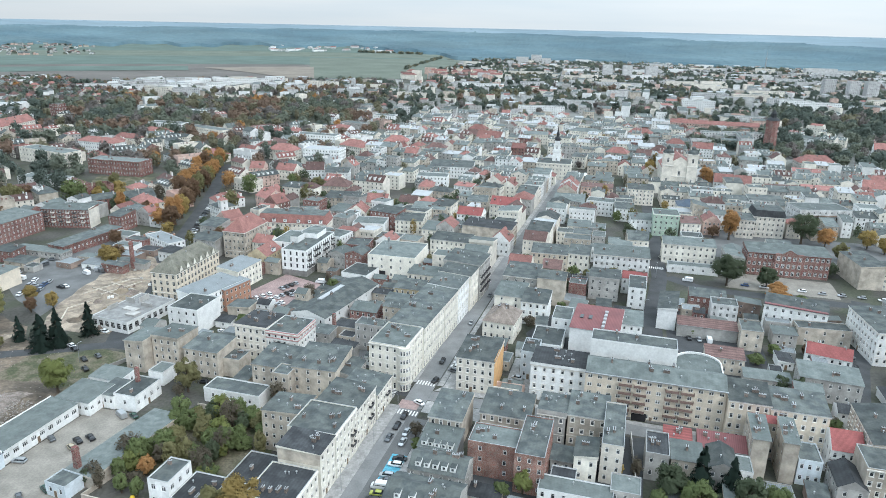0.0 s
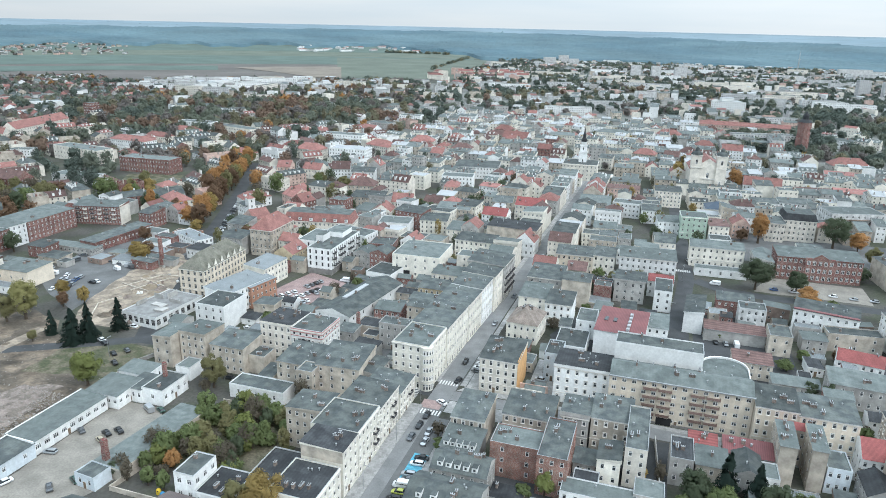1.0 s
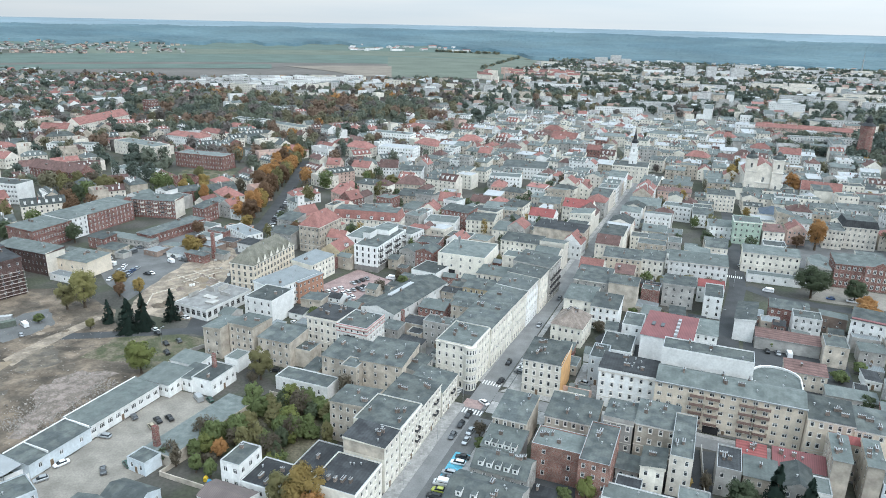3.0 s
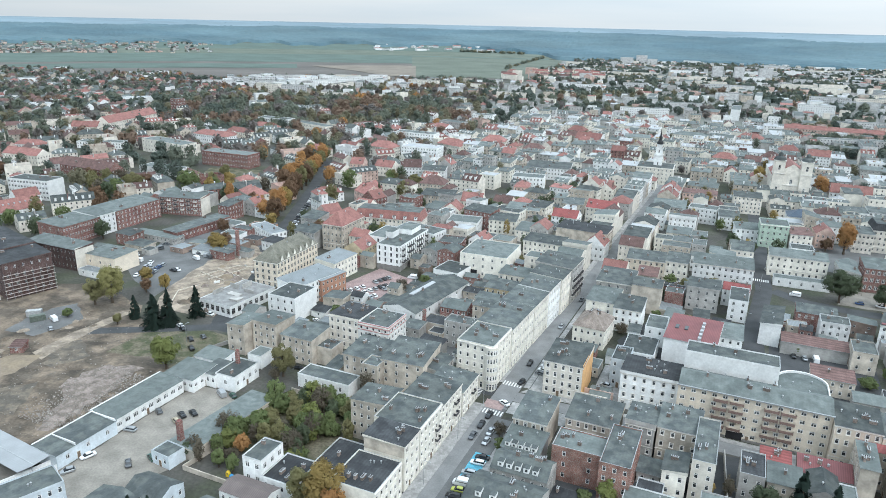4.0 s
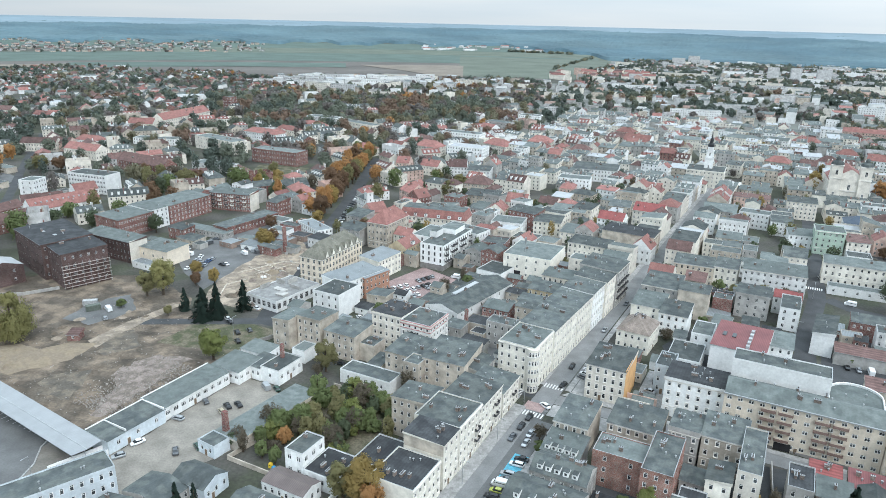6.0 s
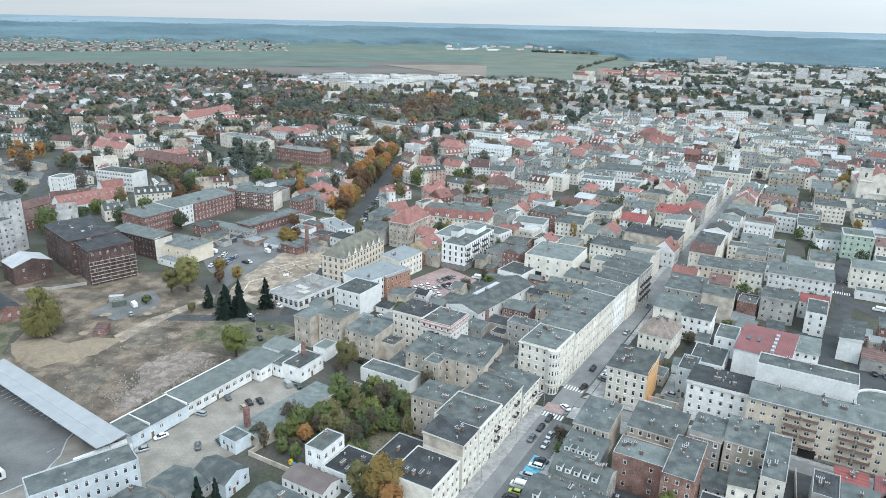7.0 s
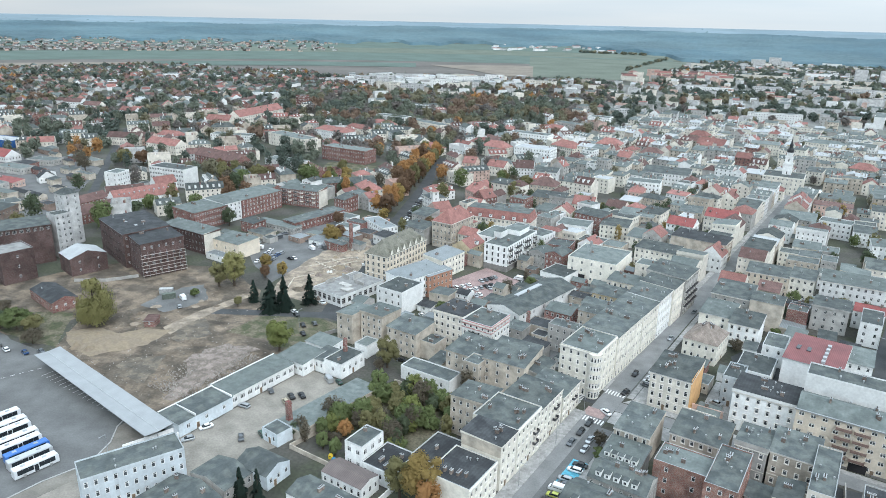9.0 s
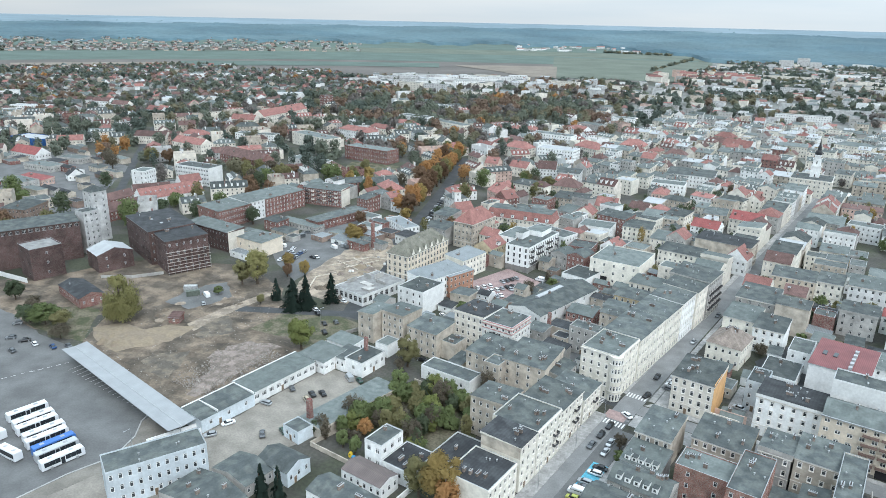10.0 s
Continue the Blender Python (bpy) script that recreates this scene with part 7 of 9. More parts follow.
def town_house(s, q, w, d, h, rot, mix, small=False):
    """One house of a row; things of their own nearby, gathered far off."""
    global count_near
    p = spot(s, q)
    az, r = compass(p.x, p.y)
    if not (-37 < az < 56) or zone(p.x, p.y) != "town" or on_plot(s, q) or not clear_of(s, q, min(w, d) * 0.42, 0.5):
        return
    red = mix + 0.12 * noise.noise((s / 70, q / 70, 1))
    wall = rnd.choice(("cream", "ivory", "white", "grey", "tan", "white", "grey", "cream", "ivory", "brick" if rnd.random() < 0.4 else "cream"))
    if rnd.random() < red:
        roof, cover = rnd.choice(("gable", "gable", "hip")), rnd.choice(("tile", "tile", "tile", "oldtile", "oldtile"))
    else:
        # past 560 m pale and white coverings take the place of haze
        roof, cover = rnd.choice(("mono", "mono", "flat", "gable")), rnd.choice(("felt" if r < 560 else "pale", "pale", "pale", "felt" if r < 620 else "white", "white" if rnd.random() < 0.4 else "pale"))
    along = "x" if w > d else "y"
    rise = {"mono": rnd.uniform(0.9, 2.4), "flat": 0.5, "gable": min(w, d) * (0.38 if cover in ("tile", "oldtile", "redtile") else 0.2), "hip": min(w, d) * 0.33}[roof]
    if r < (NEAR_LIMIT if not small else 380) and count_near < 215:
        count_near += 1
        n = max(2, round(h / 3.3))
        words = {2: "two-storey", 3: "three-storey", 4: "four-storey", 5: "five-storey"}[min(n, 5)]
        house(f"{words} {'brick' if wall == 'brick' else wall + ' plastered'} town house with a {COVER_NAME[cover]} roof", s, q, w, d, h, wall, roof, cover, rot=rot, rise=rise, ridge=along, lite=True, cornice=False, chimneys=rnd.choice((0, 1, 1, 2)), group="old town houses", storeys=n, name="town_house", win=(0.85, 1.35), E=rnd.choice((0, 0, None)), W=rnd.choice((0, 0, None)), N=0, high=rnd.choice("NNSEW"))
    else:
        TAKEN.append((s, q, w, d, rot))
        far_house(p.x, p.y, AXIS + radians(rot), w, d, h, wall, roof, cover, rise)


# rows along both sides of the main street as it runs on
for side in (-1, 1):
    s = 112 if side < 0 else 158
    while s < 345:
        d = rnd.uniform(11, 17)
        centre = np.interp(s, [p[0] for p in MAIN], [p[1] for p in MAIN])
        town_house(s + d / 2, centre + side * (6.2 + 6.5), 13, d - 0.3, rnd.uniform(9.5, 13.5), -1.5, 0.2)
        s += d
for bi, s0 in enumerate(range(100, 830, 62)):
    for bj, q0 in enumerate(range(-560, 620, 78)):
        bs, bq = 51 + rnd.uniform(-3, 3), 66 + rnd.uniform(-4, 4)
        cs, cq = s0 + 31 + rnd.uniform(-4, 4), q0 + 39 + (20 if bi % 2 else -10)
        rot = 7 * noise.noise((cs / 240, cq / 240, 2)) * (1 + cs / 500)
        mix = 0.29 if cq < -30 else 0.18
        ca, sa = math.cos(radians(rot)), math.sin(radians(rot))

        def lay(ls, lq, w, d, h, extra=0.0, small=False):
            town_house(cs + ls * ca + lq * sa, cq + lq * ca - ls * sa, w, d, h, rot + extra, mix, small)

        for side in (-1, 1):
            u = -bq / 2
            while u < bq / 2 - 6:
                w = min(rnd.uniform(9, 16), bq / 2 - u)
                if rnd.random() < 0.93:
                    lay(side * (bs / 2 - 6), u + w / 2, w - 0.2, rnd.uniform(10.5, 13), rnd.uniform(6.5, 12))
                u += w
            u = -bs / 2 + 12.5
            while u < bs / 2 - 18:
                d = min(rnd.uniform(9, 15), bs / 2 - 12.5 - u)
                if rnd.random() < 0.9:
                    lay(u + d / 2, side * (bq / 2 - 6), rnd.uniform(10.5, 13), d - 0.2, rnd.uniform(6, 11.5))
                u += d
        for _ in range(14):
            lay(rnd.uniform(-0.24, 0.24) * bs, rnd.uniform(-0.36, 0.36) * bq, rnd.uniform(7, 13), rnd.uniform(8, 15), rnd.uniform(5, 9.5))
        for _ in range(12):
            lay(rnd.uniform(-0.3, 0.3) * bs, rnd.uniform(-0.36, 0.36) * bq, rnd.uniform(3.5, 7), rnd.uniform(3.5, 8), rnd.uniform(2.6, 5), 0.0, True)
        for _ in range(18):
            ls, lq = rnd.uniform(-0.5, 0.5) * bs, rnd.uniform(-0.5, 0.5) * bq
            ts, tq = cs + ls, cq + lq
            p = spot(ts, tq)
            if zone(p.x, p.y) == "town" and clear_of(ts, tq, 0.6, 0) and not on_plot(ts, tq):
                far_tree(p.x, p.y, rnd.uniform(6, 12), rnd.uniform(2.5, 5), rnd.choice(("green", "olive", "dark", "dark", "yellow", "bare")))

# sheds, wings and bushes that crowd the back yards
rnd = random.Random(31)
made = 0
for _ in range(3600):
    if made >= 185:
        break
    pick = rnd.random()
    if made % 5 == 4:
        s, q = rnd.uniform(-5, 125), rnd.uniform(-600, -385)
    elif pick < 0.18:
        s, q = rnd.uniform(15, 112), rnd.uniform(-248, -168)
    elif pick < 0.66:
        s, q = rnd.uniform(-58, 135), rnd.uniform(14, 176)
    else:
        s, q = rnd.uniform(-30, 130), rnd.uniform(-120, -18)
    w, d, h = rnd.uniform(4.5, 11), rnd.uniform(4.5, 9), rnd.choice((2.8, 3.2, 3.6, 5.5, 6.8))
    p = spot(s, q)
    az, r = compass(p.x, p.y)
    if not (-37 < az < 56) or (on_plot(s, q) and q > -360) or not clear_of(s, q, max(w, d) * 0.44, 0.2) or (10 < s < 30 and 29 < q < 41):
        continue
    made += 1
    if q < -165:
        w, h = w * rnd.uniform(1.2, 2.4), min(h, 4.2)
    cover = rnd.choice(("felt", "pale", "dark", "felt", "pale", "dark", "sheet"))
    wall = rnd.choice(("tan", "grey", "grey", "brown", "white", "brick", "tan"))
    roof = rnd.choice(("mono", "mono", "flat", "gable"))
    house(f"{'low' if h < 4 else 'two-storey'} {wall} yard building with a {COVER_NAME.get(cover, 'sheet metal')} roof", s, q, w, d, h, wall, roof, cover, rot=rnd.uniform(-4, 4), rise=0.7 if roof == "mono" else 0.3 if roof == "flat" else 1.6,
          storeys=1 if h < 4 else 2, S=rnd.choice((1, 2, 2)), E=0, W=0, N=0, high=rnd.choice("NNEW"), chimneys=rnd.choice((0, 0, 1)), cornice=False, group="yard buildings", win=(1.0, 1.2), name="shed", category="shed")
for _ in range(900):
    s, q = rnd.uniform(-60, 150), rnd.uniform(-125, 178)
    if len([1 for o in scene.objects if o.name.startswith("tree")]) > 290:
        break
    if rnd.random() < 0.25 and clear_of(s, q, 1.6, 0.3) and not on_plot(s, q) and not (10 < s < 30 and 29 < q < 41):
        tree(s, q, rnd.uniform(2.5, 6.5), rnd.choice((1.6, 2.4, 3.2)), rnd.choice(("green", "olive", "dark", "bare", "rust", "green")), seed=int(s), clear=0.1)

# villas, suburbs, apartment slabs and woods, on an uneven grid
cell = 17
for ix in range(-1900, 1500, cell):
    for iy in range(60, 2600, cell):
        x, y = ix + rnd.uniform(-6, 6), iy + rnd.uniform(-6, 6)
        az, r = compass(x, y)
        if not (-37 < az < 56) or r < 330:
            continue
        kind = zone(x, y)
        if kind in ("town", "open"):
            continue
        step = 1 if r < 700 else 2
        s, q = street_frame(x, y)
        if r < 720 and (on_plot(s, q) or not clear_of(s, q, 4, 2)):
            continue
        pick = rnd.random()
        grove = noise.noise((x / 130, y / 130, 4))
        hue = 0.8 * noise.noise((x / 75, y / 75, 9)) + rnd.uniform(-0.16, 0.16) - (0.3 if az < -20 else 0.26 if az < 5 else -0.02 if az < 24 else 0.14)
        autumn = "dark" if hue < -0.28 else "green" if hue < -0.05 else "bare" if hue < 0.05 else "olive" if hue < 0.18 else "rust" if hue < 0.34 else "orange"
        if kind == "wood":
            if pick < (0.92 if grove > -0.12 else 0.45):
                far_tree(x, y, rnd.uniform(10, 17), rnd.uniform(6, 10), autumn)
            elif pick < 0.85 and (ix + iy) % 2:
                far_house(x, y, AXIS + radians(rnd.choice((-30, 60)) + rnd.uniform(-9, 9)), rnd.uniform(12, 22), rnd.uniform(9, 13), rnd.uniform(6, 11), rnd.choice(("white", "cream", "grey", "ivory")), rnd.choice(("flat", "gable", "hip")), rnd.choice(("tile", "pale", "felt", "pale")), rnd.uniform(0.8, 3.5))
        elif kind == "villas":
            if pick < (0.4 if az > 27 else 0.44) and grove < 0.35 and clear_of(s, q, 6, 2):
                far_house(x, y, AXIS + radians(rnd.choice((-30, 60, -25, 55)) + rnd.uniform(-5, 5)), rnd.uniform(12, 26), rnd.uniform(10, 13), rnd.uniform(5, 9), rnd.choice(("cream", "ash", "tan", "brick", "tan", "cream") if az > 22 else ("white", "cream", "ivory", "white", "pink")), rnd.choice(("gable", "gable", "hip", "flat")), rnd.choice(("tile", "oldtile", "felt", "felt", "pale", "oldtile")), rnd.uniform(3, 4.5))
                TAKEN.append((s, q, 14, 12, 0))
            elif pick < 0.88 and clear_of(s, q, 2, 1):
                far_tree(x, y, rnd.uniform(9, 17), rnd.uniform(4.5, 8.5), autumn)
        elif kind == "suburb" or (ix // cell) % step == 0 and (iy // cell) % step == 0 or r < 980:
            if kind == "suburb":
                if pick < 0.42:
                    far_house(x, y, AXIS + radians(rnd.choice((-30, 60)) + rnd.uniform(-8, 8)), rnd.uniform(9, 15), rnd.uniform(8, 12), rnd.uniform(3, 6), rnd.choice(("white", "ash", "tan", "grey", "ash", "tan")), rnd.choice(("gable", "hip", "gable", "hip")), rnd.choice(("felt", "oldtile", "pale", "tile", "oldtile", "pale")), rnd.uniform(3, 4.5))
                elif pick < 0.432:
                    far_house(x, y, AXIS + radians(rnd.choice((-30, 60))), rnd.uniform(30, 50), rnd.uniform(14, 22), rnd.uniform(5, 8), "white", "flat", rnd.choice(("pale", "white")), 0.6)
                if rnd.random() < 0.66 + 0.9 * grove:
                    far_tree(x + rnd.uniform(-8, 8), y + rnd.uniform(-8, 8), rnd.uniform(6, 12), rnd.uniform(4.5, 8), autumn)
            else:
                if pick < 0.07 and step > 1:
                    far_house(x, y, AXIS + radians(rnd.choice((0, 0, 90, 12))), rnd.uniform(38, 70), rnd.uniform(11, 13), rnd.uniform(11, 16), rnd.choice(("ash", "white", "cream", "ash")), "flat", "pale", 0.6)
                elif pick < 0.7:
                    # past 1300 m the roof mix is paler still, again for haze
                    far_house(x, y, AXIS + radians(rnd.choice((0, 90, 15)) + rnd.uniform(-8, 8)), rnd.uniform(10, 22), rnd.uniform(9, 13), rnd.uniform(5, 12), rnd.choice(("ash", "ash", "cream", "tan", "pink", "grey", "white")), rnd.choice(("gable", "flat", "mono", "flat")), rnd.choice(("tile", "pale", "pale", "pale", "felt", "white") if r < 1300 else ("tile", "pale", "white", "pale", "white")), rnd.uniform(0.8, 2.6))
                for _ in range(2 + step):
                    if rnd.random() < 0.6 + 1.6 * grove:
                        far_tree(x + rnd.uniform(-16, 16), y + rnd.uniform(-16, 16), rnd.uniform(8, 14), rnd.uniform(5, 8.5), autumn)


def bearing(az, r):
    return -math.sin(radians(az)) * r, math.cos(radians(az)) * r


# white apartment rows at the edge of the fields
for k in range(46):
    az, r = 11.4 + rnd.random() * 14.8, rnd.uniform(1310, 1500)
    far_house(*bearing(az, r), radians(az + rnd.choice((0, 0, 90)) + rnd.uniform(-8, 8)), rnd.uniform(28, 60), 13, rnd.uniform(10, 15), rnd.choice(("white", "ash", "ash", "white")), "flat", rnd.choice(("pale", "pale", "white")), 0.6)
# the village beyond the fields, and farmsteads out on them
for k in range(760):
    az, r = 26 + 31 * rnd.random() ** 0.8, rnd.uniform(2600, 3420)
    far_house(*bearing(az, r), radians(rnd.uniform(0, 90)), rnd.uniform(9, 18), 10, rnd.uniform(4, 6.5), rnd.choice(("ash", "grey", "tan", "grey", "pink")), "gable", rnd.choice(("pale", "felt", "oldtile", "pale")), 3.0)
    if k % 2:
        far_tree(*bearing(az + rnd.uniform(-0.4, 0.4), r + rnd.uniform(-30, 30)), rnd.uniform(5, 8), rnd.uniform(5, 9), rnd.choice(("green", "bare", "dark")))
for k in range(36):
    az, r = rnd.uniform(4.5, 14), rnd.uniform(2900, 3150)
    far_house(*bearing(az, r), radians(rnd.uniform(0, 90)), rnd.uniform(14, 50), 14, rnd.uniform(5, 9), rnd.choice(("ash", "white")), "gable", rnd.choice(("white", "pale", "tile")), 2.5)
for az0, az1, r0, r1 in ((4.2, 0.4, 1790, 2650), (2, 7, 2850, 2900), (4, 9, 1500, 1560)):
    for k in range(90):
        t = (k + rnd.uniform(-2, 2)) / 89
        if noise.noise((k / 7, r0 / 50, 0)) < -0.05:
            continue
        far_tree(*bearing(az0 + (az1 - az0) * t, r0 + (r1 - r0) * t + rnd.uniform(-14, 14)), rnd.uniform(4, 11), rnd.uniform(5, 10), rnd.choice(("dark", "green", "olive")))
# pink and cream blocks with red roofs at the town's edge
for k in range(34):
    az, r = rnd.uniform(-4, 3.3), rnd.uniform(1620, 1840)
    far_house(*bearing(az, r), AXIS + radians(rnd.choice((0, 90, 12)) + rnd.uniform(-6, 6)), rnd.uniform(16, 34), 13, rnd.uniform(10, 15), rnd.choice(("pink", "beige", "cream", "pink", "ash")), rnd.choice(("gable", "hip", "gable", "flat")), rnd.choice(("tile", "tile", "tile", "oldtile")), 4.0)
# tower blocks and long halls far off
for az, r, w, h in ((-6.0, 2400, 40, 24), (-7.1, 2440, 34, 30), (-7.9, 2380, 30, 22), (-12.7, 1850, 24, 34), (-14.2, 1850, 22, 34), (-16.0, 1870, 30, 32), (-28.3, 1590, 22, 36), (-30.95, 1575, 22, 36), (-27.6, 2350, 90, 22), (-23.4, 2050, 80, 13)):
    far_house(*bearing(az, r), AXIS + 0.2, w, 16, h, "ash", "flat", "pale", 0.8)
far_house(*bearing(-29.85, 1570), AXIS + 0.2, 20, 16, 36, "ash", "flat", "redtile", 0.8)
hall_at = spot(715, 157)
far_house(hall_at.x, hall_at.y, AXIS + radians(-2), 104, 14, 13, "pink", "gable", "tile", 4)

tagged(part("distant_houses", FAR, FAR_MATS), "hundreds of distant town houses with red and grey roofs", "houses", kind="stuff")
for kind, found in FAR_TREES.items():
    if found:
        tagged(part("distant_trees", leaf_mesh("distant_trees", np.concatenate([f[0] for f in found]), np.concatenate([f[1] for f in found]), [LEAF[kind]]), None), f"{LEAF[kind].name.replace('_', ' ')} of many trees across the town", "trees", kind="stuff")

# ---- landmarks and special parts ----
def on(parent_name_label):
    """The thing that carries a label."""
    return next(o for o in scene.objects if o.get("label") == parent_name_label and not o.parent)


def slab(name, parent, x0, x1, y0, y1, z0, z1, mat, label=""):
    g = Geo()
    g.box(x0, x1, y0, y1, z0, z1, 0, True)
    return part(name, g, mat, parent, label)


BALCONY_BROWN = material("brown_balcony_panel", (0.20, 0.135, 0.115), 0.8, grain=0.1, stain=0.2, stain_size=1.0, vary=0.15)


def balcony(parent, side, x, z, off, width=2.4, deep=1.1, mat=IRON):
    """A balcony: floor slab, and a railing of panels round it."""
    m = Matrix.Rotation(radians(facade_turn(side)), 4, "Z") @ Matrix.Translation((x, -off, z))
    g = Geo()
    g.box(-width / 2, width / 2, -deep, -0.003, 0, 0.14, 0, True)
    b = part("balcony", g, TRIM, parent, m=m)
    t, e, hi = (0.04, width / 2, 1.05)
    ring_pts = [(-e, -0.003), (-e, -deep), (e, -deep), (e, -0.003), (e - t, -0.003), (e - t, -deep + t), (-e + t, -deep + t), (-e + t, -0.003)]
    g = Geo()
    lo = 0.14 if mat is IRON else 0.0
    v = [(px, py, z0) for z0 in (lo, hi) for px, py in ring_pts]
    g.solid(v, [(i, i + 1, i + 9, i + 8) for i in range(7)] + [(7, 0, 8, 15), (8, 9, 14, 15), (9, 10, 13, 14), (10, 11, 12, 13)], [0] * 11)
    part("railing", g, mat, b)


long_one = on("long beige tenement with brown balconies")
for x in (-9.2, -4.4, 5.6, 10.4):
    for z in (3.4, 6.5, 9.5, 12.5):
        balcony(long_one, "S", x, z, 6.2, 4.2, 1.2, BALCONY_BROWN)
# flat panel painted with the passage's shade; the wall is not cut
slab("gateway", long_one, -6.2, -1.4, -6.26, -6.203, 0.05, 3.0, DARK, "gateway drawn as a shade-dark panel on the wall")
slab("roof_edge", long_one, -22.6, 22.6, -6.9, -6.2, 15.3, 15.62, CAP)
slab("plinth", long_one, -22.3, -6.3, -6.30, -6.203, 0.0, 0.9, PLINTH)
slab("plinth", long_one, -1.3, 22.3, -6.30, -6.203, 0.0, 0.9, PLINTH)
for lb, off, places in (("three-storey white tenement with street balconies", 6.75, ((3, 4.6), (3, 8.7))), ("white four-storey tenement with a parapet roof", 7.5, ((4, 4.2), (4, 7.7))),
                        ("two-storey pale corner house with a grey felt roof", 6.5, ((2, 4.8),))):
    ob = on(lb)
    for x, z in places:
        balcony(ob, "E", x, z, off, 2.6, 1.0)
apartments = on("white modern apartment block with narrow dark windows")
for k in range(9):
    for z in (4.2, 7.5, 10.7):
        if (k + round(z)) % 3:
            balcony(apartments, "E", -14.6 + k * 3.65, z, 6.8, 2.4, 1.2)
# flat dark bands added for the recessed ground floor; nothing is set back
slab("ground_floor", apartments, -6.85, 6.85, -18.05, -18.003, 0.0, 3.0, PLINTH, "dark grey band for the recessed ground floor")
slab("ground_floor", apartments, 6.803, 6.85, -18.0, 18.0, 0.0, 3.0, PLINTH, "dark grey band for the recessed ground floor")
for nm, x0, x1, y0, y1, z1, lb in (("penthouse", -6.5, 3, 4, 16, 16.4, "white set-back top floor"), ("stair_tower", -7.6, -3.4, -6, 2, 17.0, "white stair head")):
    g = Geo()
    g.box(x0, x1, y0, y1, 13.65, z1, 0, top=1)
    part(nm, g, [STUCCO["white"], ROOF["pale"]], apartments, lb)
grey_one = on("dark grey tenement with deep balconies")
for k in range(5):
    for z in (4.0, 7.4, 10.8):
        balcony(grey_one, "E", -7 + k * 3.5, z, 9.0, 2.2, 1.0)
fire = on("cream corner tenement with a grey felt roof")
slab("firewall", fire, 6.803, 6.95, -8.25, 8.25, 0, 13.9, STUCCO["orange"], "orange painted firewall")
slab("annexe_wall", fire, 6.96, 16, -9.2, -8.9, 0, 4.2, STUCCO["cream"], "low pale yard wall")
slab("lean_roof", on("white corner tenement with a red-edged roof"), -12.4, 12.4, -6.45, -4.6, 11.05, 11.3, ROOF["redsheet"], "dark red sheet strip along the roof")
slab("firewall", on("white four-storey tenement with a black felt roof"), -6.3, 6.3, -4.76, -4.703, 10.9, 14.5, STUCCO["tan"], "bare tan firewall")
slab("end_wall", on("long brick row with a grey felt roof"), 18.003, 18.15, -5.5, 5.5, 0, 12.0, STUCCO["cream"], "cream plastered end wall")
brick_end = on("red brick tenement with white balconies")
slab("end_wall", brick_end, 15.003, 15.2, -6.0, 6.0, 0, 12.6, STUCCO["cream"], "cream plastered end wall")
for k in range(6):
    for z in (3.4, 6.4, 9.2):
        balcony(brick_end, "S", -12 + 4.6 * k, z, 6.0, 2.2, 1.0, TRIM if k % 2 else IRON)
market = on("market hall with a low grey roof and rooflight strip")
g = Geo()
g.box(-3.6, -1.4, -10, 9, 8.6, 9.75)
part("rooflight", g, ROOF["white"], market, "long white rooflight strip")
warehouse = on("warehouse with a red sheet roof and white walls")
for k in range(5):
    slab("skylight", warehouse, 2.4, 3.6, -9 + k * 3.4, -7.2 + k * 3.4, 12.0, 12.9 + 0.16 * k, ROOF["white"], "small white roof skylight")
for x in (-7, -3.5):
    slab("skylight", warehouse, x, x + 1.4, -2, 1.5, 12.1, 12.62, GLASS)
stripe = on("white tenement with a pink striped parapet")
for side, length, off in (("S", 13.2, 7.5), ("E", 15, 6.6)):
    for z in (10.4, 12.0, 13.1):
        g = Geo()
        g.box(-length / 2 - 0.1, length / 2 + 0.1, -off - 0.12, -off - 0.003, z, z + 0.45, 0, True)
        part("stripe", g, material("dusty_pink_band", (0.45, 0.25, 0.24), 0.85, grain=0.1, stain=0.2), stripe, "dusty pink painted band", Matrix.Rotation(radians(facade_turn(side)), 4, "Z"))
slab("glass_bay", stripe, -3.5, 1.5, -7.62, -7.503, 3.2, 9.6, GLASS, "dark glazed stair bay")
hall = on("big pale hall with a gateway and wide flat roof")
# another uncut gateway, its inner shade painted as a panel
slab("gateway", hall, -11, -3, -13.06, -13.003, 0.05, 4.2, DARK, "gateway drawn as a shade-dark panel")
g = Geo()
g.tube([(-4, -4, 12.2, 0.35), (-4, -4, 19.5, 0.25)], 8)
for k in range(3):
    a = k * 2.1
    g.box(-4 + 0.5 * math.cos(a) - 0.15, -4 + 0.5 * math.cos(a) + 0.15, -4 + 0.5 * math.sin(a) - 0.15, -4 + 0.5 * math.sin(a) + 0.15, 17.5, 19.6, 0, True)
part("antenna_mast", g, STEEL, hall, "pale antenna mast with panels")
# the rounded corner with its own windows
corner = on("ivory corner tenement with a rounded shopfront corner")
g = Geo()
g.tube([(5.7, -7.7, 0, 2.4), (5.7, -7.7, 16.9, 2.4)], 14)
bay = part("corner_bay", g, STUCCO["ivory"], corner, "rounded corner bay with stacked windows")
for a in (-77, -51.4, -25.7, 0, 26):
    for z in (0.5, 4.3, 7.6, 10.9, 14.2):
        part("window", window_mesh(0.8, 1.7 if z > 1 else 2.3), None, bay, m=Matrix.Translation((5.7, -7.7, 0)) @ Matrix.Rotation(radians(a + 64.3 + 12.9), 4, "Z") @ Matrix.Translation((0, -2.345, z)))
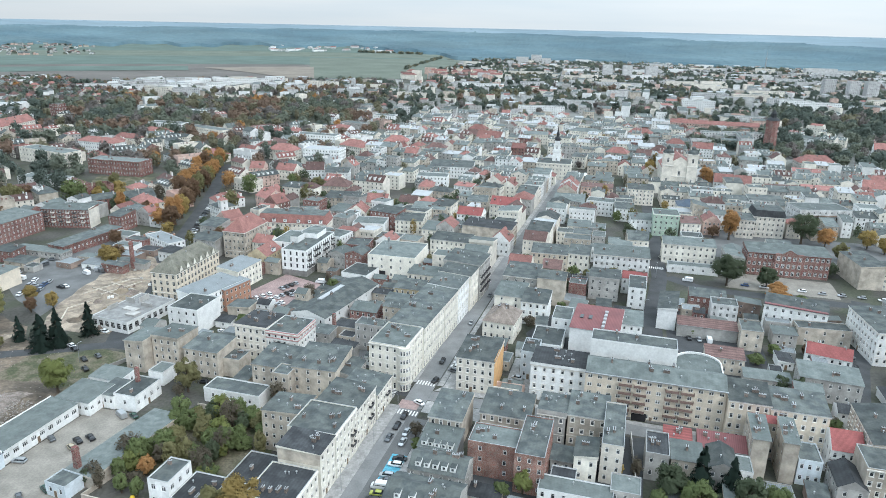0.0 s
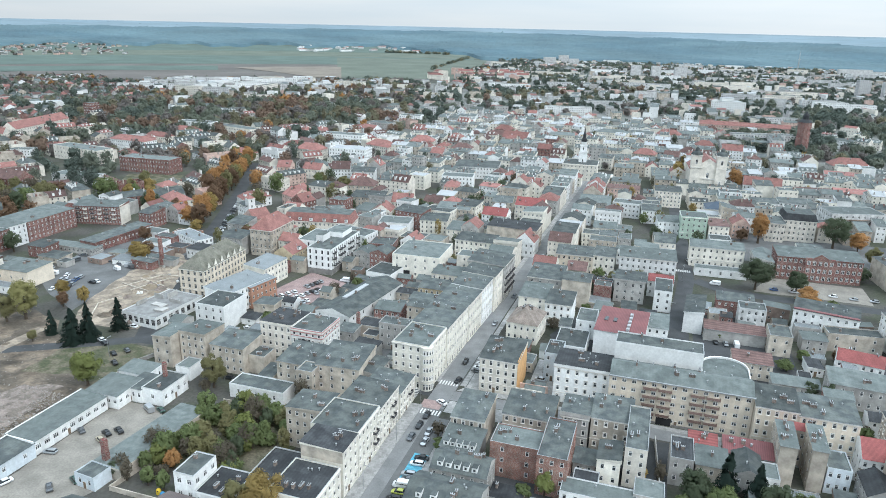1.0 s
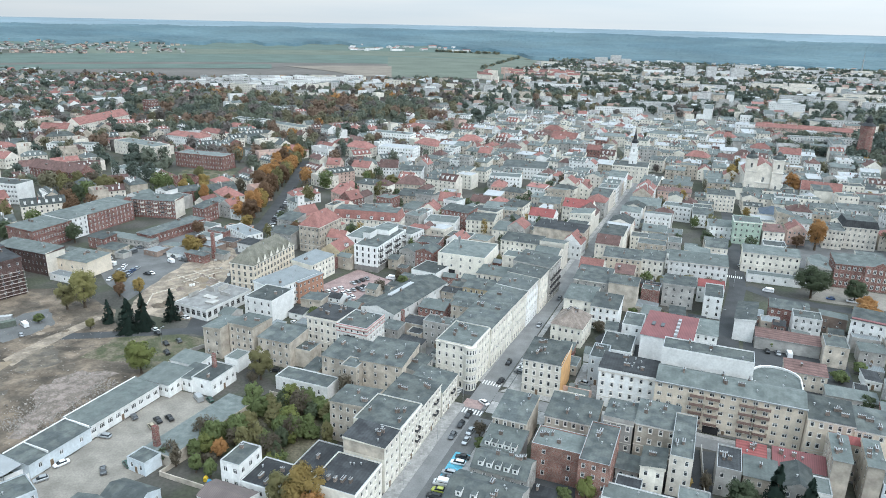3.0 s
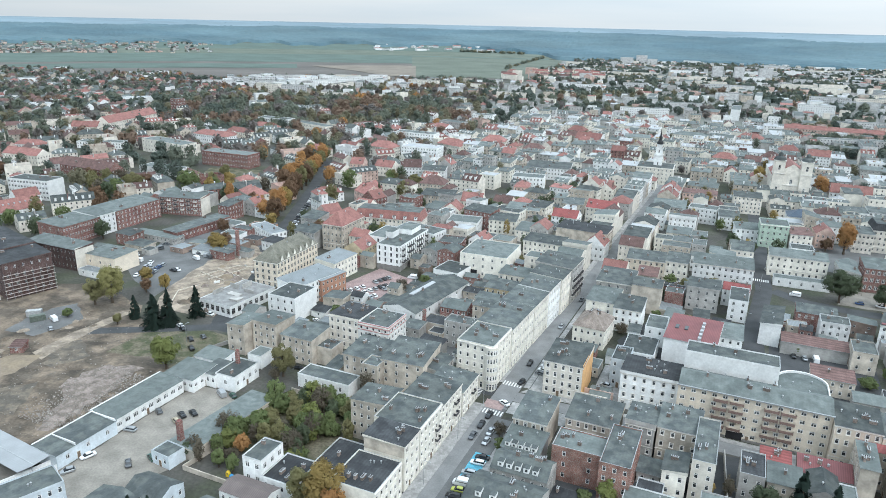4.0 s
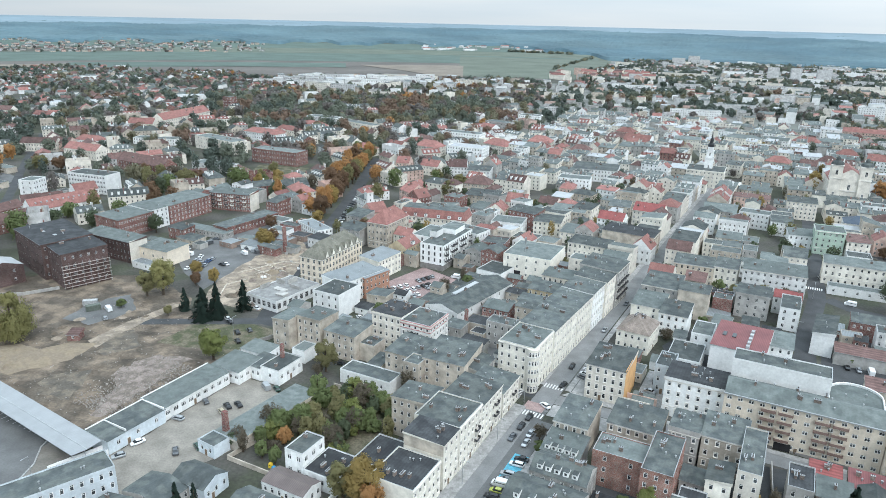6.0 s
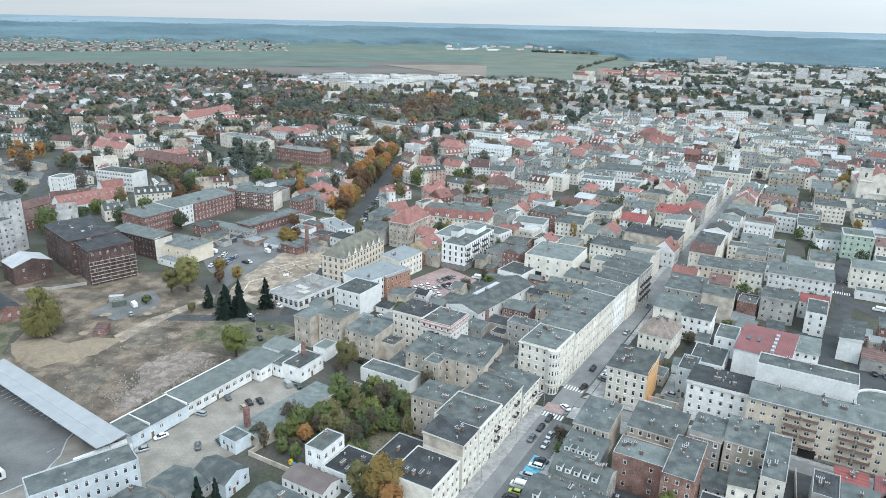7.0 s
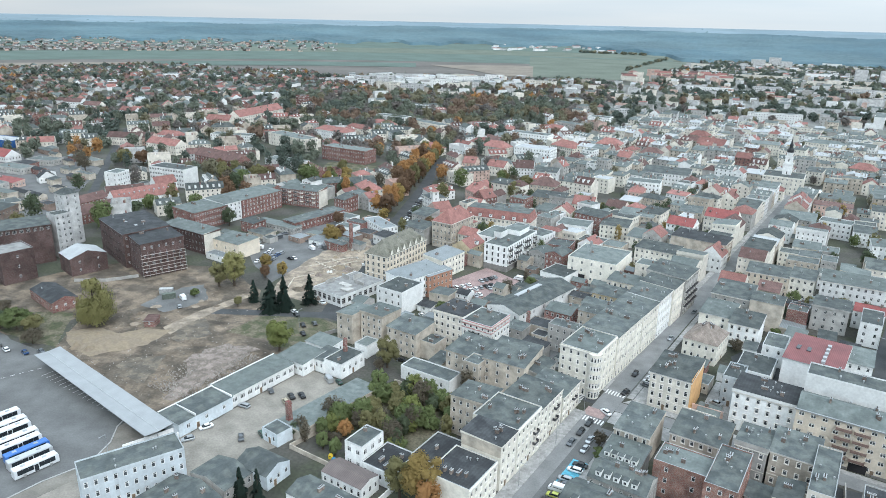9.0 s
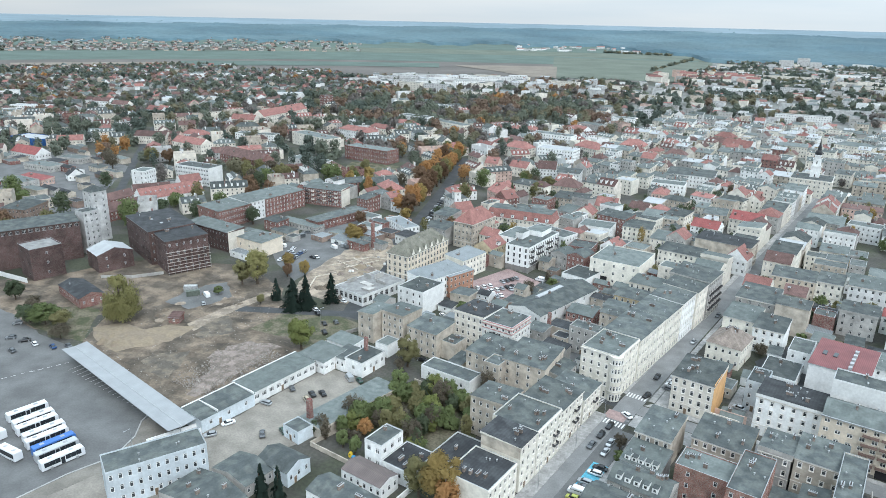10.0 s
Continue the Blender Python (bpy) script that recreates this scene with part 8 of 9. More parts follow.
for z in (3.7, 14.0):
    g = Geo()
    g.tube([(5.7, -7.7, z, 2.42), (5.7, -7.7, z, 2.62), (5.7, -7.7, z + 0.25, 2.62), (5.7, -7.7, z + 0.25, 2.42)], 14)
    part("string_course", g, TRIM, bay)


def dormer(parent, x, y, z, w=1.6):
    g = Geo()
    g.box(-w / 2, w / 2, -1.0, 1.2, -0.4, 1.3, 0, top=1)
    d = part("dormer", g, [STUCCO["white"], ROOF["felt"]], parent, "small white roof dormer", Matrix.Translation((x, y, z)))
    part("window", window_mesh(w * 0.6, 1.0), None, d, m=Matrix.Translation((0, -1.02, 0.15)))


for lb, y, z, xs in (("low house with a grey green felt roof and dormers", -3.6, 6.7, (-4, -2, 0, 2, 4)), ("long low house with a dark roof and small dormers", -3.2, 8.2, (-5.5, -3, -0.5, 2, 4.5)), ("rambling low house with a slate grey roof", -4.0, 8.4, (-6, -2, 2, 6)), ("cream corner house with a red roof", 0, 9.6, (5,))):
    for x in xs:
        dormer(on(lb), x, y, z)
for lb, xs in (("cream villa with a red mansard roof", (-13, -8, -3, 3, 8, 13)),):
    ob = on(lb)
    for x in xs:
        dormer(ob, x * 1.35, -7.2 if "villa" in lb else -10.5, 11 if "villa" in lb else 14, 1.8)
# scaffold boards on the malthouse wing
SCAFFOLD = material("weathered_scaffold_board", (0.50, 0.44, 0.40), 0.85, grain=0.2, grain_size=0.4, stain=0.2)
wing = on("dark brick malthouse wing wrapped in scaffolding")
for k in range(7):
    slab("scaffold_board", wing, 10.45, 10.95, -11.0, 11.0, 1.0 + 1.75 * k, 1.12 + 1.75 * k, SCAFFOLD, "pale scaffold boarding")
for k in range(8):
    g = Geo()
    g.tube([(11.06, -10.8 + 3.05 * k, 0, 0.06), (11.06, -10.8 + 3.05 * k, 13.0, 0.06)], 6)
    part("scaffold_pole", g, STEEL, wing)
silo = on("pale unfinished block with scaffolded front")
for k in range(5):
    slab("scaffold_board", silo, -16, 14, -11.2, -10.1, 1.8 + 2.3 * k, 2.0 + 2.3 * k, TIMBER, "timber scaffold boarding")
slab("safety_net", silo, 8, 16, -11.5, -11.3, 1, 11, material("green_safety_net", (0.10, 0.26, 0.20), 0.9, grain=0.2), "green scaffold safety net")
sk = on("large dark brick malthouse")
for x, y in ((-6, 2), (-2, 5), (3, 6), (-4, -4), (6, -2)):
    slab("skylight", sk, x, x + 2.2, y, y + 1.4, 17.9, 18.6, ROOF["white"], "small white rooflight")
red_house = on("long white house with a red tiled roof")
for k in range(11):
    slab("skylight", red_house, 2.6, 3.5, -18 + 3.4 * k, -17.1 + 3.4 * k, 8.6, 9.75, ROOF["white"])

# the unfinished concrete storey
# its openings are closed by near-black panes in place of inner shade
frame_house = house("unfinished white concrete storey with shade-dark panes in its openings", 21, -135, 19, 28, 5.0, "white", "flat", "concrete", rise=0.5, S=6, E=8, N=0, W=0, storeys=1, win=(2.0, 2.6), chimneys=0, cornice=False, glass=DARK, frame=FRAME, rot=-5)
for x, y, w, d, h in ((-6, 4, 5, 0.3, 2.2), (-2, 8, 0.3, 6, 2.4), (4, 3, 6, 0.3, 1.6), (-8, -4, 0.3, 6, 1.8), (5, -6, 5, 4, 0.8), (0, -2, 7, 3, 0.5)):
    slab("upstand", frame_house, x - w / 2, x + w / 2, y - d / 2, y + d / 2, 5.05, 5.05 + h, STUCCO["grey"], "raw concrete upstand")

# coach station canopy
canopy = root("canopy", stand(-100.8, -141, 84), "long pale sheet-metal canopy on steel posts", "canopy")
g = Geo()
for x0, x1, z0, z1 in ((-4.6, 0, 4.9, 4.5), (0, 4.6, 4.5, 4.9)):
    v = [(x0, -39.5, z0), (x1, -39.5, z1), (x1, 39.5, z1), (x0, 39.5, z0)]
    v += [(a, b, c + 0.18) for a, b, c in v]
    g.solid(v, [(4, 5, 6, 7), (3, 2, 1, 0), (0, 1, 5, 4), (1, 2, 6, 5), (2, 3, 7, 6), (3, 0, 4, 7)], [0] * 6)
part("roof", g, material("pale_corrugated_sheet", (0.285, 0.30, 0.31), 0.7, stain=0.1, stain_size=5, grain=0.04, bump=0.1, rows=("X", 0.5, 0.02)), canopy)
g = Geo()
g.box(-0.12, 0.12, -39.4, 39.4, 4.69, 4.76)
part("gutter", g, CAP, canopy)
for k in range(12):
    g = Geo()
    g.tube([(0, -38 + 6.9 * k, 0, 0.13), (0, -38 + 6.9 * k, 4.6, 0.13)], 8)
    part("post", g, STEEL, canopy)


def stack(s, q, high, r, label):
    g = Geo()
    g.tube([(0, 0, 0, r * 1.35), (0, 0, high * 0.9, r), (0, 0, high * 0.9, r * 1.18), (0, 0, high * 0.95, r * 1.18), (0, 0, high * 0.95, r), (0, 0, high, r)], 4 if r < 1 else 10)
    ob = root("chimney_stack", stand(s, q, 40), label, "chimney")
    part("shaft", g, STUCCO["brick"], ob)


stack(-33.5, -89.5, 11, 0.75, "square red brick workshop chimney")
stack(-77, -75, 10.5, 0.95, "square red brick chimney by the sheds")
stack(28, -44, 12, 0.8, "red brick chimney in the market yard")
stack(73, -178, 15, 1.0, "round brick chimney on the building ground")

# the baroque church
church = root("church", stand(382, 100.8, 5), "cream baroque church with twin towers", "church")
g, spots = wall_geo(27, 30, 19, 2, {"S": 3, "E": 4, "W": 4}, (1.8, 4.0), 0.8, False, "")
part("nave_wall", g, STUCCO["cream"], church)
for side, c, z, ww, wh in spots:
    part("window", window_mesh(ww, wh), None, church, m=Matrix.Rotation(radians(facade_turn(side)), 4, "Z") @ Matrix.Translation((c, -((30 if side in "SN" else 27) / 2 - 0.14), z)))
part("nave_roof", roof_geo("gable", 27, 30, 19, 9, ridge="y"), [ROOF["tile"], STUCCO["cream"], CAP, CAP], church)
slab("cornice", church, -14, 14, -15.5, -15.003, 11.6, 12.4, TRIM)
for x in (-9.5, 9.5):
    g = Geo()
    g.box(x - 3.8, x + 3.8, -16.2, -8.6, 0, 30.5)
    tw = part("tower", g, STUCCO["cream"], church, "square cream bell tower")
    part("window", window_mesh(1.6, 3.6, DARK), None, tw, m=Matrix.Translation((x, -16.24, 23.5)))
    part("window", window_mesh(1.4, 2.6, GLASS), None, tw, m=Matrix.Translation((x, -16.24, 8)))
    g = Geo()
    for z in (20.4, 30.1):
        g.box(x - 4.2, x + 4.2, -16.6, -8.2, z, z + 0.5, 0, True)
    part("cornice", g, TRIM, tw)
    g = Geo()
    g.tube([(x, -12.4, 30.6, 4.6), (x, -12.4, 32.4, 3.8), (x, -12.4, 33.6, 1.8), (x, -12.4, 35.6, 1.4), (x, -12.4, 36.6, 0.2)], 8)
    part("cap", g, ROOF["felt"], tw)
part("door", window_mesh(2.6, 4.4, DARK, TRIM), None, church, m=Matrix.Translation((0, -15.06, 0.2)))

# town hall tower, brick water tower, far radio mast
clock = root("clock_tower", stand(391, 1.3, 4), "slender white town hall tower with a dark spire", "tower")
g = Geo()
for z0, z1, r in ((0, 22, 3.3), (22, 28, 2.8), (28, 31, 2.1)):
    g.box(-r, r, -r, r, z0, z1)
    g.box(-r - 0.3, r + 0.3, -r - 0.3, r + 0.3, z1 - 0.5, z1, 0, True)
part("shaft", g, STUCCO["white"], clock)
g = Geo()
g.tube([(0, 0, 31, 2.6), (0, 0, 33.0, 2.5), (0, 0, 34.4, 1.3), (0, 0, 37, 1.4), (0, 0, 38.5, 0.7), (0, 0, 43, 0.1)], 8)
part("spire", g, ROOF["dark"], clock)
for k, z in enumerate((8, 14, 24)):
    part("window", window_mesh(1.0, 2.4, DARK), None, clock, m=Matrix.Translation((0, -3.34 if z < 22 else -2.84, z)))
brick_tower = root("brick_tower", stand(613, 206.5, 10), "stout red brick tower with a dark cap", "tower")
g = Geo()
g.tube([(0, 0, 0, 7.5), (0, 0, 26, 6.2), (0, 0, 26, 7.0), (0, 0, 33, 7.0)], 10)
part("shaft", g, STUCCO["brick"], brick_tower)
g = Geo()
g.tube([(0, 0, 33, 7.4), (0, 0, 36, 4.0), (0, 0, 36, 3.0), (0, 0, 40, 3.0), (0, 0, 44, 0.4)], 10)
part("cap", g, ROOF["dark"], brick_tower)
mast = root("radio_mast", Matrix.Translation((*bearing(-24.0, 2420), 0)), "thin far lattice radio mast", "mast")
g = Geo()
g.tube([(0, 0, 0, 3.0), (0, 0, 40, 1.2), (0, 0, 66, 0.5)], 4)
part("shaft", g, STEEL, mast)
g = Geo()
g.box(-3, 3, -3, 3, 41, 43, 0, True)
part("platform", g, STEEL, mast)


# ---- walls and fences ----
def low_wall(pts, high, mat, label, thick=0.25):
    g = Geo()
    for (s0, q0), (s1, q1) in zip(pts, pts[1:]):
        a, b = spot(s0, q0), spot(s1, q1)
        n = (b - a).cross(Vector((0, 0, 1))).normalized() * thick / 2
        v = [a - n, b - n, b + n, a + n]
        g.solid([tuple(p) for p in v] + [(p.x, p.y, high) for p in v], [(0, 1, 5, 4), (1, 2, 6, 5), (2, 3, 7, 6), (3, 0, 4, 7), (4, 5, 6, 7)], [0] * 5)
    tagged(part("boundary_wall", g, mat), label, "wall")


low_wall([(-45, -113), (-20, -113.5), (-8, -109)], 1.6, STUCCO["grey"], "low grey wall beside the workshops")
low_wall([(-104, -110.5), (-79, -111), (-53, -111)], 2.2, STUCCO["grey"], "grey boundary wall behind the workshop row")
low_wall([(-82, -320), (-75, -297), (-71, -273)], 2.4, STUCCO["white"], "patched white wall of the brewery yard")
low_wall([(-46, -252), (-37, -240), (-24, -233)], 1.6, STUCCO["grey"], "long pale wall in front of the malthouse")
low_wall([(-34, -66), (-34, -30)], 1.8, STUCCO["tan"], "old garden wall behind the tenements")
low_wall([(-70, -66), (-84, -68), (-84, -52)], 1.6, STUCCO["tan"], "low brick garden wall")
low_wall([(-90, -30), (-78, -30), (-68, -27)], 2.0, STUCCO["white"], "white yard wall beside the annexe")
low_wall([(-126, -100), (-112, -99), (-100, -99.5)], 2.4, STUCCO["white"], "white wall at the coach station office")
low_wall([(-36, 53.5), (-50, 53.5)], 2.2, STUCCO["white"], "white yard wall beside the brick tenement")
low_wall([(-8, 75), (-40, 77.5)], 2.5, STUCCO["grey"], "grey yard wall in the dark court")
low_wall([(8, 28), (8.2, 38)], 4.0, STUCCO["pink"], "pinkish wall closing the parking court")
low_wall([(116, -200), (150, -214)], 1.6, STUCCO["white"], "pale wall along the avenue")

for pts in ([(36, -176), (60, -168), (62, -158)], [(38, -168), (58, -161)], [(44, -178), (40, -160)], [(52, -174), (48, -157)], [(4, -160), (20, -170), (30, -166)]):
    low_wall(pts, 0.7, STUCCO["tan"], "low raw foundation wall on the building ground", 0.5)

# ---- loose stones on the plot ----
g = Geo()
rnd = random.Random(21)
for k in range(2600):
    if k < 1900:
        s, q = rnd.uniform(-86, -48), rnd.gauss(-126, 6)
    else:
        s, q = rnd.uniform(-92, -15), rnd.uniform(-205, -116)
    p, r = spot(s, q), rnd.uniform(0.12, 0.5) * (0.9 if k < 1900 else 0.7)
    zb = 0.05 if k >= 1900 else 0.25
    g.solid([(p.x + r * rnd.uniform(-1, 1.2), p.y - r, zb), (p.x + r, p.y + r * rnd.uniform(-0.6, 0.9), zb), (p.x - r, p.y + r * rnd.uniform(0.2, 1), zb), (p.x + rnd.uniform(-0.3, 0.3) * r, p.y, zb + r * rnd.uniform(0.6, 1.4))], [(0, 1, 3), (1, 2, 3), (2, 0, 3)], [0] * 3)
tagged(part("loose_rubble", g, RUBBLE), "scattered broken stones on the cleared plot", "rubble", kind="stuff")


# the round-ended hall behind the long tenement
def round_hall(s, q, half, front, back, h):
    top = root("hall", stand(s, q), "low round-ended hall with a pale roof and white rim", "hall")
    edge = [(-half, front), (half, front)] + [(half * math.cos(a), half * 0.95 * math.sin(a) + back) for a in (math.pi * i / 20 for i in range(21))]
    inner = [(x * 0.955, (y - 2) * 0.955 + 2) for x, y in edge]
    n = len(edge)
    wall, roof, rim = Geo(), Geo(), Geo()
    for i in range(n):
        j = (i + 1) % n
        (x0, y0), (x1, y1), (u0, v0), (u1, v1) = edge[i], edge[j], inner[i], inner[j]
        wall.face([(x0, y0, 0), (x1, y1, 0), (x1, y1, h), (x0, y0, h)])
        rim.face([(x0, y0, h), (x1, y1, h), (x1, y1, h + 0.7), (x0, y0, h + 0.7)])
        rim.face([(x0, y0, h + 0.7), (x1, y1, h + 0.7), (u1, v1, h + 0.7), (u0, v0, h + 0.7)])
        rim.face([(u1, v1, h - 0.1), (u0, v0, h - 0.1), (u0, v0, h + 0.7), (u1, v1, h + 0.7)])
    roof.face([(x, y, h) for x, y in inner])
    part("wall", wall, STUCCO["white"], top)
    part("roof", roof, ROOF["pale"], top)
    part("rim", rim, STUCCO["white"], top, "white curved parapet")
    for x, y in ((-3, 3), (3, 6), (1, -3)):
        part("vent", chimney_mesh(2), None, top, m=Matrix.Translation((x, y, h)))


round_hall(26, 96.5, 8, -8.5, 5, 11)


# gables along the school's long side
school = on("ochre school building with a steep olive roof")
for k in range(6):
    g = Geo()
    v = [(6.3, -1.5, 13.3), (6.3, 1.5, 13.3), (6.3, 0, 16.6), (2.4, -1.5, 13.6), (2.4, 1.5, 13.6), (2.4, 0, 16.6)]
    g.solid(v, [(0, 1, 2), (0, 2, 5, 3), (2, 1, 4, 5)], [0, 1, 1])
    part("gable", g, [STUCCO["ivory"], ROOF["olive"]], school, "pale gable over the eaves", Matrix.Translation((0.35, -13.5 + 5.4 * k, 0)))


# the builders' container and brick hut on the cleared plot
def container(s, q, rot, color, label):
    top = root("container", stand(s, q, rot, 0.08), label, "container")
    g = Geo()
    g.box(-3, 3, -1.2, 1.2, 0, 2.5, 0, True)
    for k in range(14):
        x = -2.8 + k * 0.42
        for y in (-1.26, 1.2):
            g.box(x, x + 0.2, y, y + 0.06, 0.15, 2.4)
    part("body", g, color, top)
    g = Geo()
    g.box(3.003, 3.06, -1.1, -0.03, 0.1, 2.4, 0, True)
    part("door", g, STEEL, top)
    g = Geo()
    g.box(3.003, 3.06, 0.03, 1.1, 0.1, 2.4, 0, True)
    part("door", g, STEEL, top)


container(-32, -198, 60, material("faded_green_steel", (0.12, 0.14, 0.12), 0.6, grain=0.1, stain=0.3, stain_size=1.0), "faded grey green steel container on the plot")
container(-29, -204, 40, material("pale_grey_steel", (0.40, 0.41, 0.41), 0.6, grain=0.1, stain=0.3, stain_size=1.0), "pale grey steel container on the plot")
house("small ruined brick hut on the plot", -54, -179, 4.5, 5, 2.6, "brick", T, "oldtile", rot=30, high="N", rise=0.8, S=1, E=0, W=0, N=0, storeys=1, chimneys=0, cornice=False, name="shed", category="shed")

brick_school = on("three-storey red brick school with white windows")
g = Geo()
g.box(-7, 7, -7.9, -7.003, 0, 12.9, 0, True)
g.solid([(-4, -7.95, 12.9), (4, -7.95, 12.9), (0, -7.95, 15.4), (-4, -5, 12.9), (4, -5, 12.9), (0, -5, 15.4)], [(0, 1, 2), (0, 2, 5, 3), (2, 1, 4, 5), (4, 3, 5)], [0, 1, 1, 0])
middle = part("middle_bay", g, [STUCCO["brick"], ROOF["pale"]], brick_school, "projecting brick bay with a low gable")
for k in range(5):
    for z in (1.2, 5.2, 9.3):
        part("window", window_mesh(1.5, 2.2), None, middle, m=Matrix.Translation((-5.4 + 2.7 * k, -7.91, z)))

low_wall([(-114, -107), (-99.6, -102.5)], 2.6, STUCCO["white"], "white wall between workshop and office")
for lb, x0, length in (("long white workshop with a grey sheet roof", -5.4, 10.4), ("long white workshop with a weathered felt roof", -5.6, 14.3)):
    slab("roof_edge", on(lb), x0, x0 + 0.3, -length, length, 4.6, 5.55, STUCCO["white"], "white upstand along the roof's edge")
slab("roof_bar", on("long white workshop with a grey sheet roof"), -5.0, 5.0, 9.9, 10.15, 4.7, 5.5, STUCCO["white"], "white firewall bar across the roof")
slab("roof_bar", on("long white workshop with a grey sheet roof"), -5.0, 5.0, -4.2, -3.95, 4.7, 5.5, STUCCO["white"], "white firewall bar across the roof")

# ---- vehicles ----
TYRE = material("tyre_rubber", (0.02, 0.02, 0.02), 0.85, grain=0.1)
CARGLASS = material("car_glass", (0.02, 0.025, 0.03), 0.08, spec=0.7)
HEADLAMP = material("headlamp_lens", (0.65, 0.66, 0.66), 0.2, spec=0.6)
TAILLAMP = material("tail_lamp_lens", (0.30, 0.02, 0.02), 0.3)
PAINTS = {k: material(f"{k}_car_paint", c, 0.28, metal=mt, grain=0.04, spec=0.5) for k, c, mt in (
    ("white", (0.72, 0.73, 0.74), 0.0), ("black", (0.018, 0.019, 0.021), 0.1), ("silver", (0.42, 0.44, 0.46), 0.5), ("grey", (0.13, 0.14, 0.15), 0.4),
    ("red", (0.30, 0.03, 0.025), 0.1), ("blue", (0.03, 0.07, 0.17), 0.2), ("lime", (0.42, 0.45, 0.10), 0.1), ("green", (0.05, 0.10, 0.08), 0.2), ("beige", (0.40, 0.35, 0.26), 0.2))}


def loft(sections, cap=True):
    """Rings of (y, z) at each x, joined."""
    g = Geo()
    n = len(sections[0][1])
    for x, ring in sections:
        g.v += [(x, y, z) for y, z in ring]
    for j in range(len(sections) - 1):
        for i in range(n):
            a, b = j * n + i, j * n + (i + 1) % n
            g.f.append((a, b, b + n, a + n))
            g.m.append(0)
    if cap:
        g.f += [tuple(range(n))[::-1], tuple(range((len(sections) - 1) * n, len(sections) * n))]
        g.m += [0, 0]
    return g


def ring(hw, lo, hi, tuck=0.08):
    return [(-hw + tuck, lo), (-hw, lo + 0.15), (-hw, hi - 0.18), (-hw + 0.1, hi), (hw - 0.1, hi), (hw, hi - 0.18), (hw, lo + 0.15), (hw - tuck, lo)]


def cabin_ring(bottom, top, lo, hi):
    return [(-bottom, lo), (-top, hi), (top, hi), (bottom, lo)]


CARS = {}


def car_meshes(style, paint):
    key = (style, paint)
    if key in CARS:
        return CARS[key]
    if style == "van":
        body = loft([(-2.6, ring(0.9, 0.35, 1.9)), (-2.5, ring(0.98, 0.3, 2.25)), (1.1, ring(0.98, 0.28, 2.25)), (1.75, ring(0.97, 0.28, 1.45)), (2.45, ring(0.93, 0.3, 1.05)), (2.6, ring(0.85, 0.4, 0.8))])
        cabin = loft([(-2.2, cabin_ring(0.99, 0.965, 1.4, 1.95)), (0.9, cabin_ring(0.99, 0.965, 1.4, 1.95)), (1.02, cabin_ring(0.985, 0.93, 1.35, 2.12)), (1.16, cabin_ring(0.985, 0.93, 1.35, 2.12)), (1.72, cabin_ring(0.98, 0.95, 1.33, 1.55))])
        roof, wheels, long = None, (-1.7, 1.65), 2.6
    else:
        tail = {"hatch": -1.95, "sedan": -2.25, "wagon": -2.25}[style]
        nose = -tail - (0.05 if style != "hatch" else -0.05)
        body = loft([(tail, ring(0.72, 0.45, 0.85)), (tail + 0.12, ring(0.83, 0.32, 0.95)), (tail + 0.6, ring(0.88, 0.25, 0.97)), (0, ring(0.9, 0.24, 0.95)), (nose - 0.9, ring(0.88, 0.25, 0.93)), (nose - 0.2, ring(0.82, 0.3, 0.78)), (nose, ring(0.7, 0.4, 0.66))])
        back = tail + {"hatch": 0.12, "sedan": 0.75, "wagon": 0.12}[style]
        top0, top1 = back + (0.45 if style != "wagon" else 0.3), nose - 1.75
        cabin = loft([(back, cabin_ring(0.78, 0.7, 0.94, 0.97)), (top0, cabin_ring(0.8, 0.62, 0.93, 1.4)), (top1, cabin_ring(0.8, 0.62, 0.93, 1.42)), (nose - 0.95, cabin_ring(0.78, 0.7, 0.92, 0.95))])
        roof = loft([(top0 - 0.04, ring(0.63, 1.385, 1.44, 0.02)), ((top0 + top1) / 2, ring(0.645, 1.39, 1.49, 0.02)), (top1 + 0.04, ring(0.63, 1.385, 1.45, 0.02))])
        wheels, long = (tail + 0.75, nose - 0.75), nose
    w = Geo()
    n = 14
    for yy in (-0.1, 0.1):
        w.v += [(0.32 * math.cos(2 * math.pi * i / n), yy, 0.32 * math.sin(2 * math.pi * i / n)) for i in range(n)]
    w.f = [(i, (i + 1) % n, n + (i + 1) % n, n + i) for i in range(n)] + [tuple(range(n))[::-1], tuple(range(n, 2 * n))]
    w.m = [0] * n + [1, 1]
    lamp = Geo()
    lamp.box(-0.05, 0.05, -0.16, 0.16, -0.07, 0.07, 0, True)
    if ("wheel",) not in CARS:
        CARS[("wheel",)] = w.mesh("wheel", [TYRE, STEEL])
        CARS[("head",)] = lamp.mesh("headlight", [HEADLAMP])
        CARS[("tail",)] = lamp.mesh("tail_light", [TAILLAMP])
    CARS[key] = (body.mesh("body", [PAINTS[paint]]), cabin.mesh("glazing", [CARGLASS]), roof.mesh("roof", [PAINTS[paint]]) if roof else None, wheels, long)
    return CARS[key]


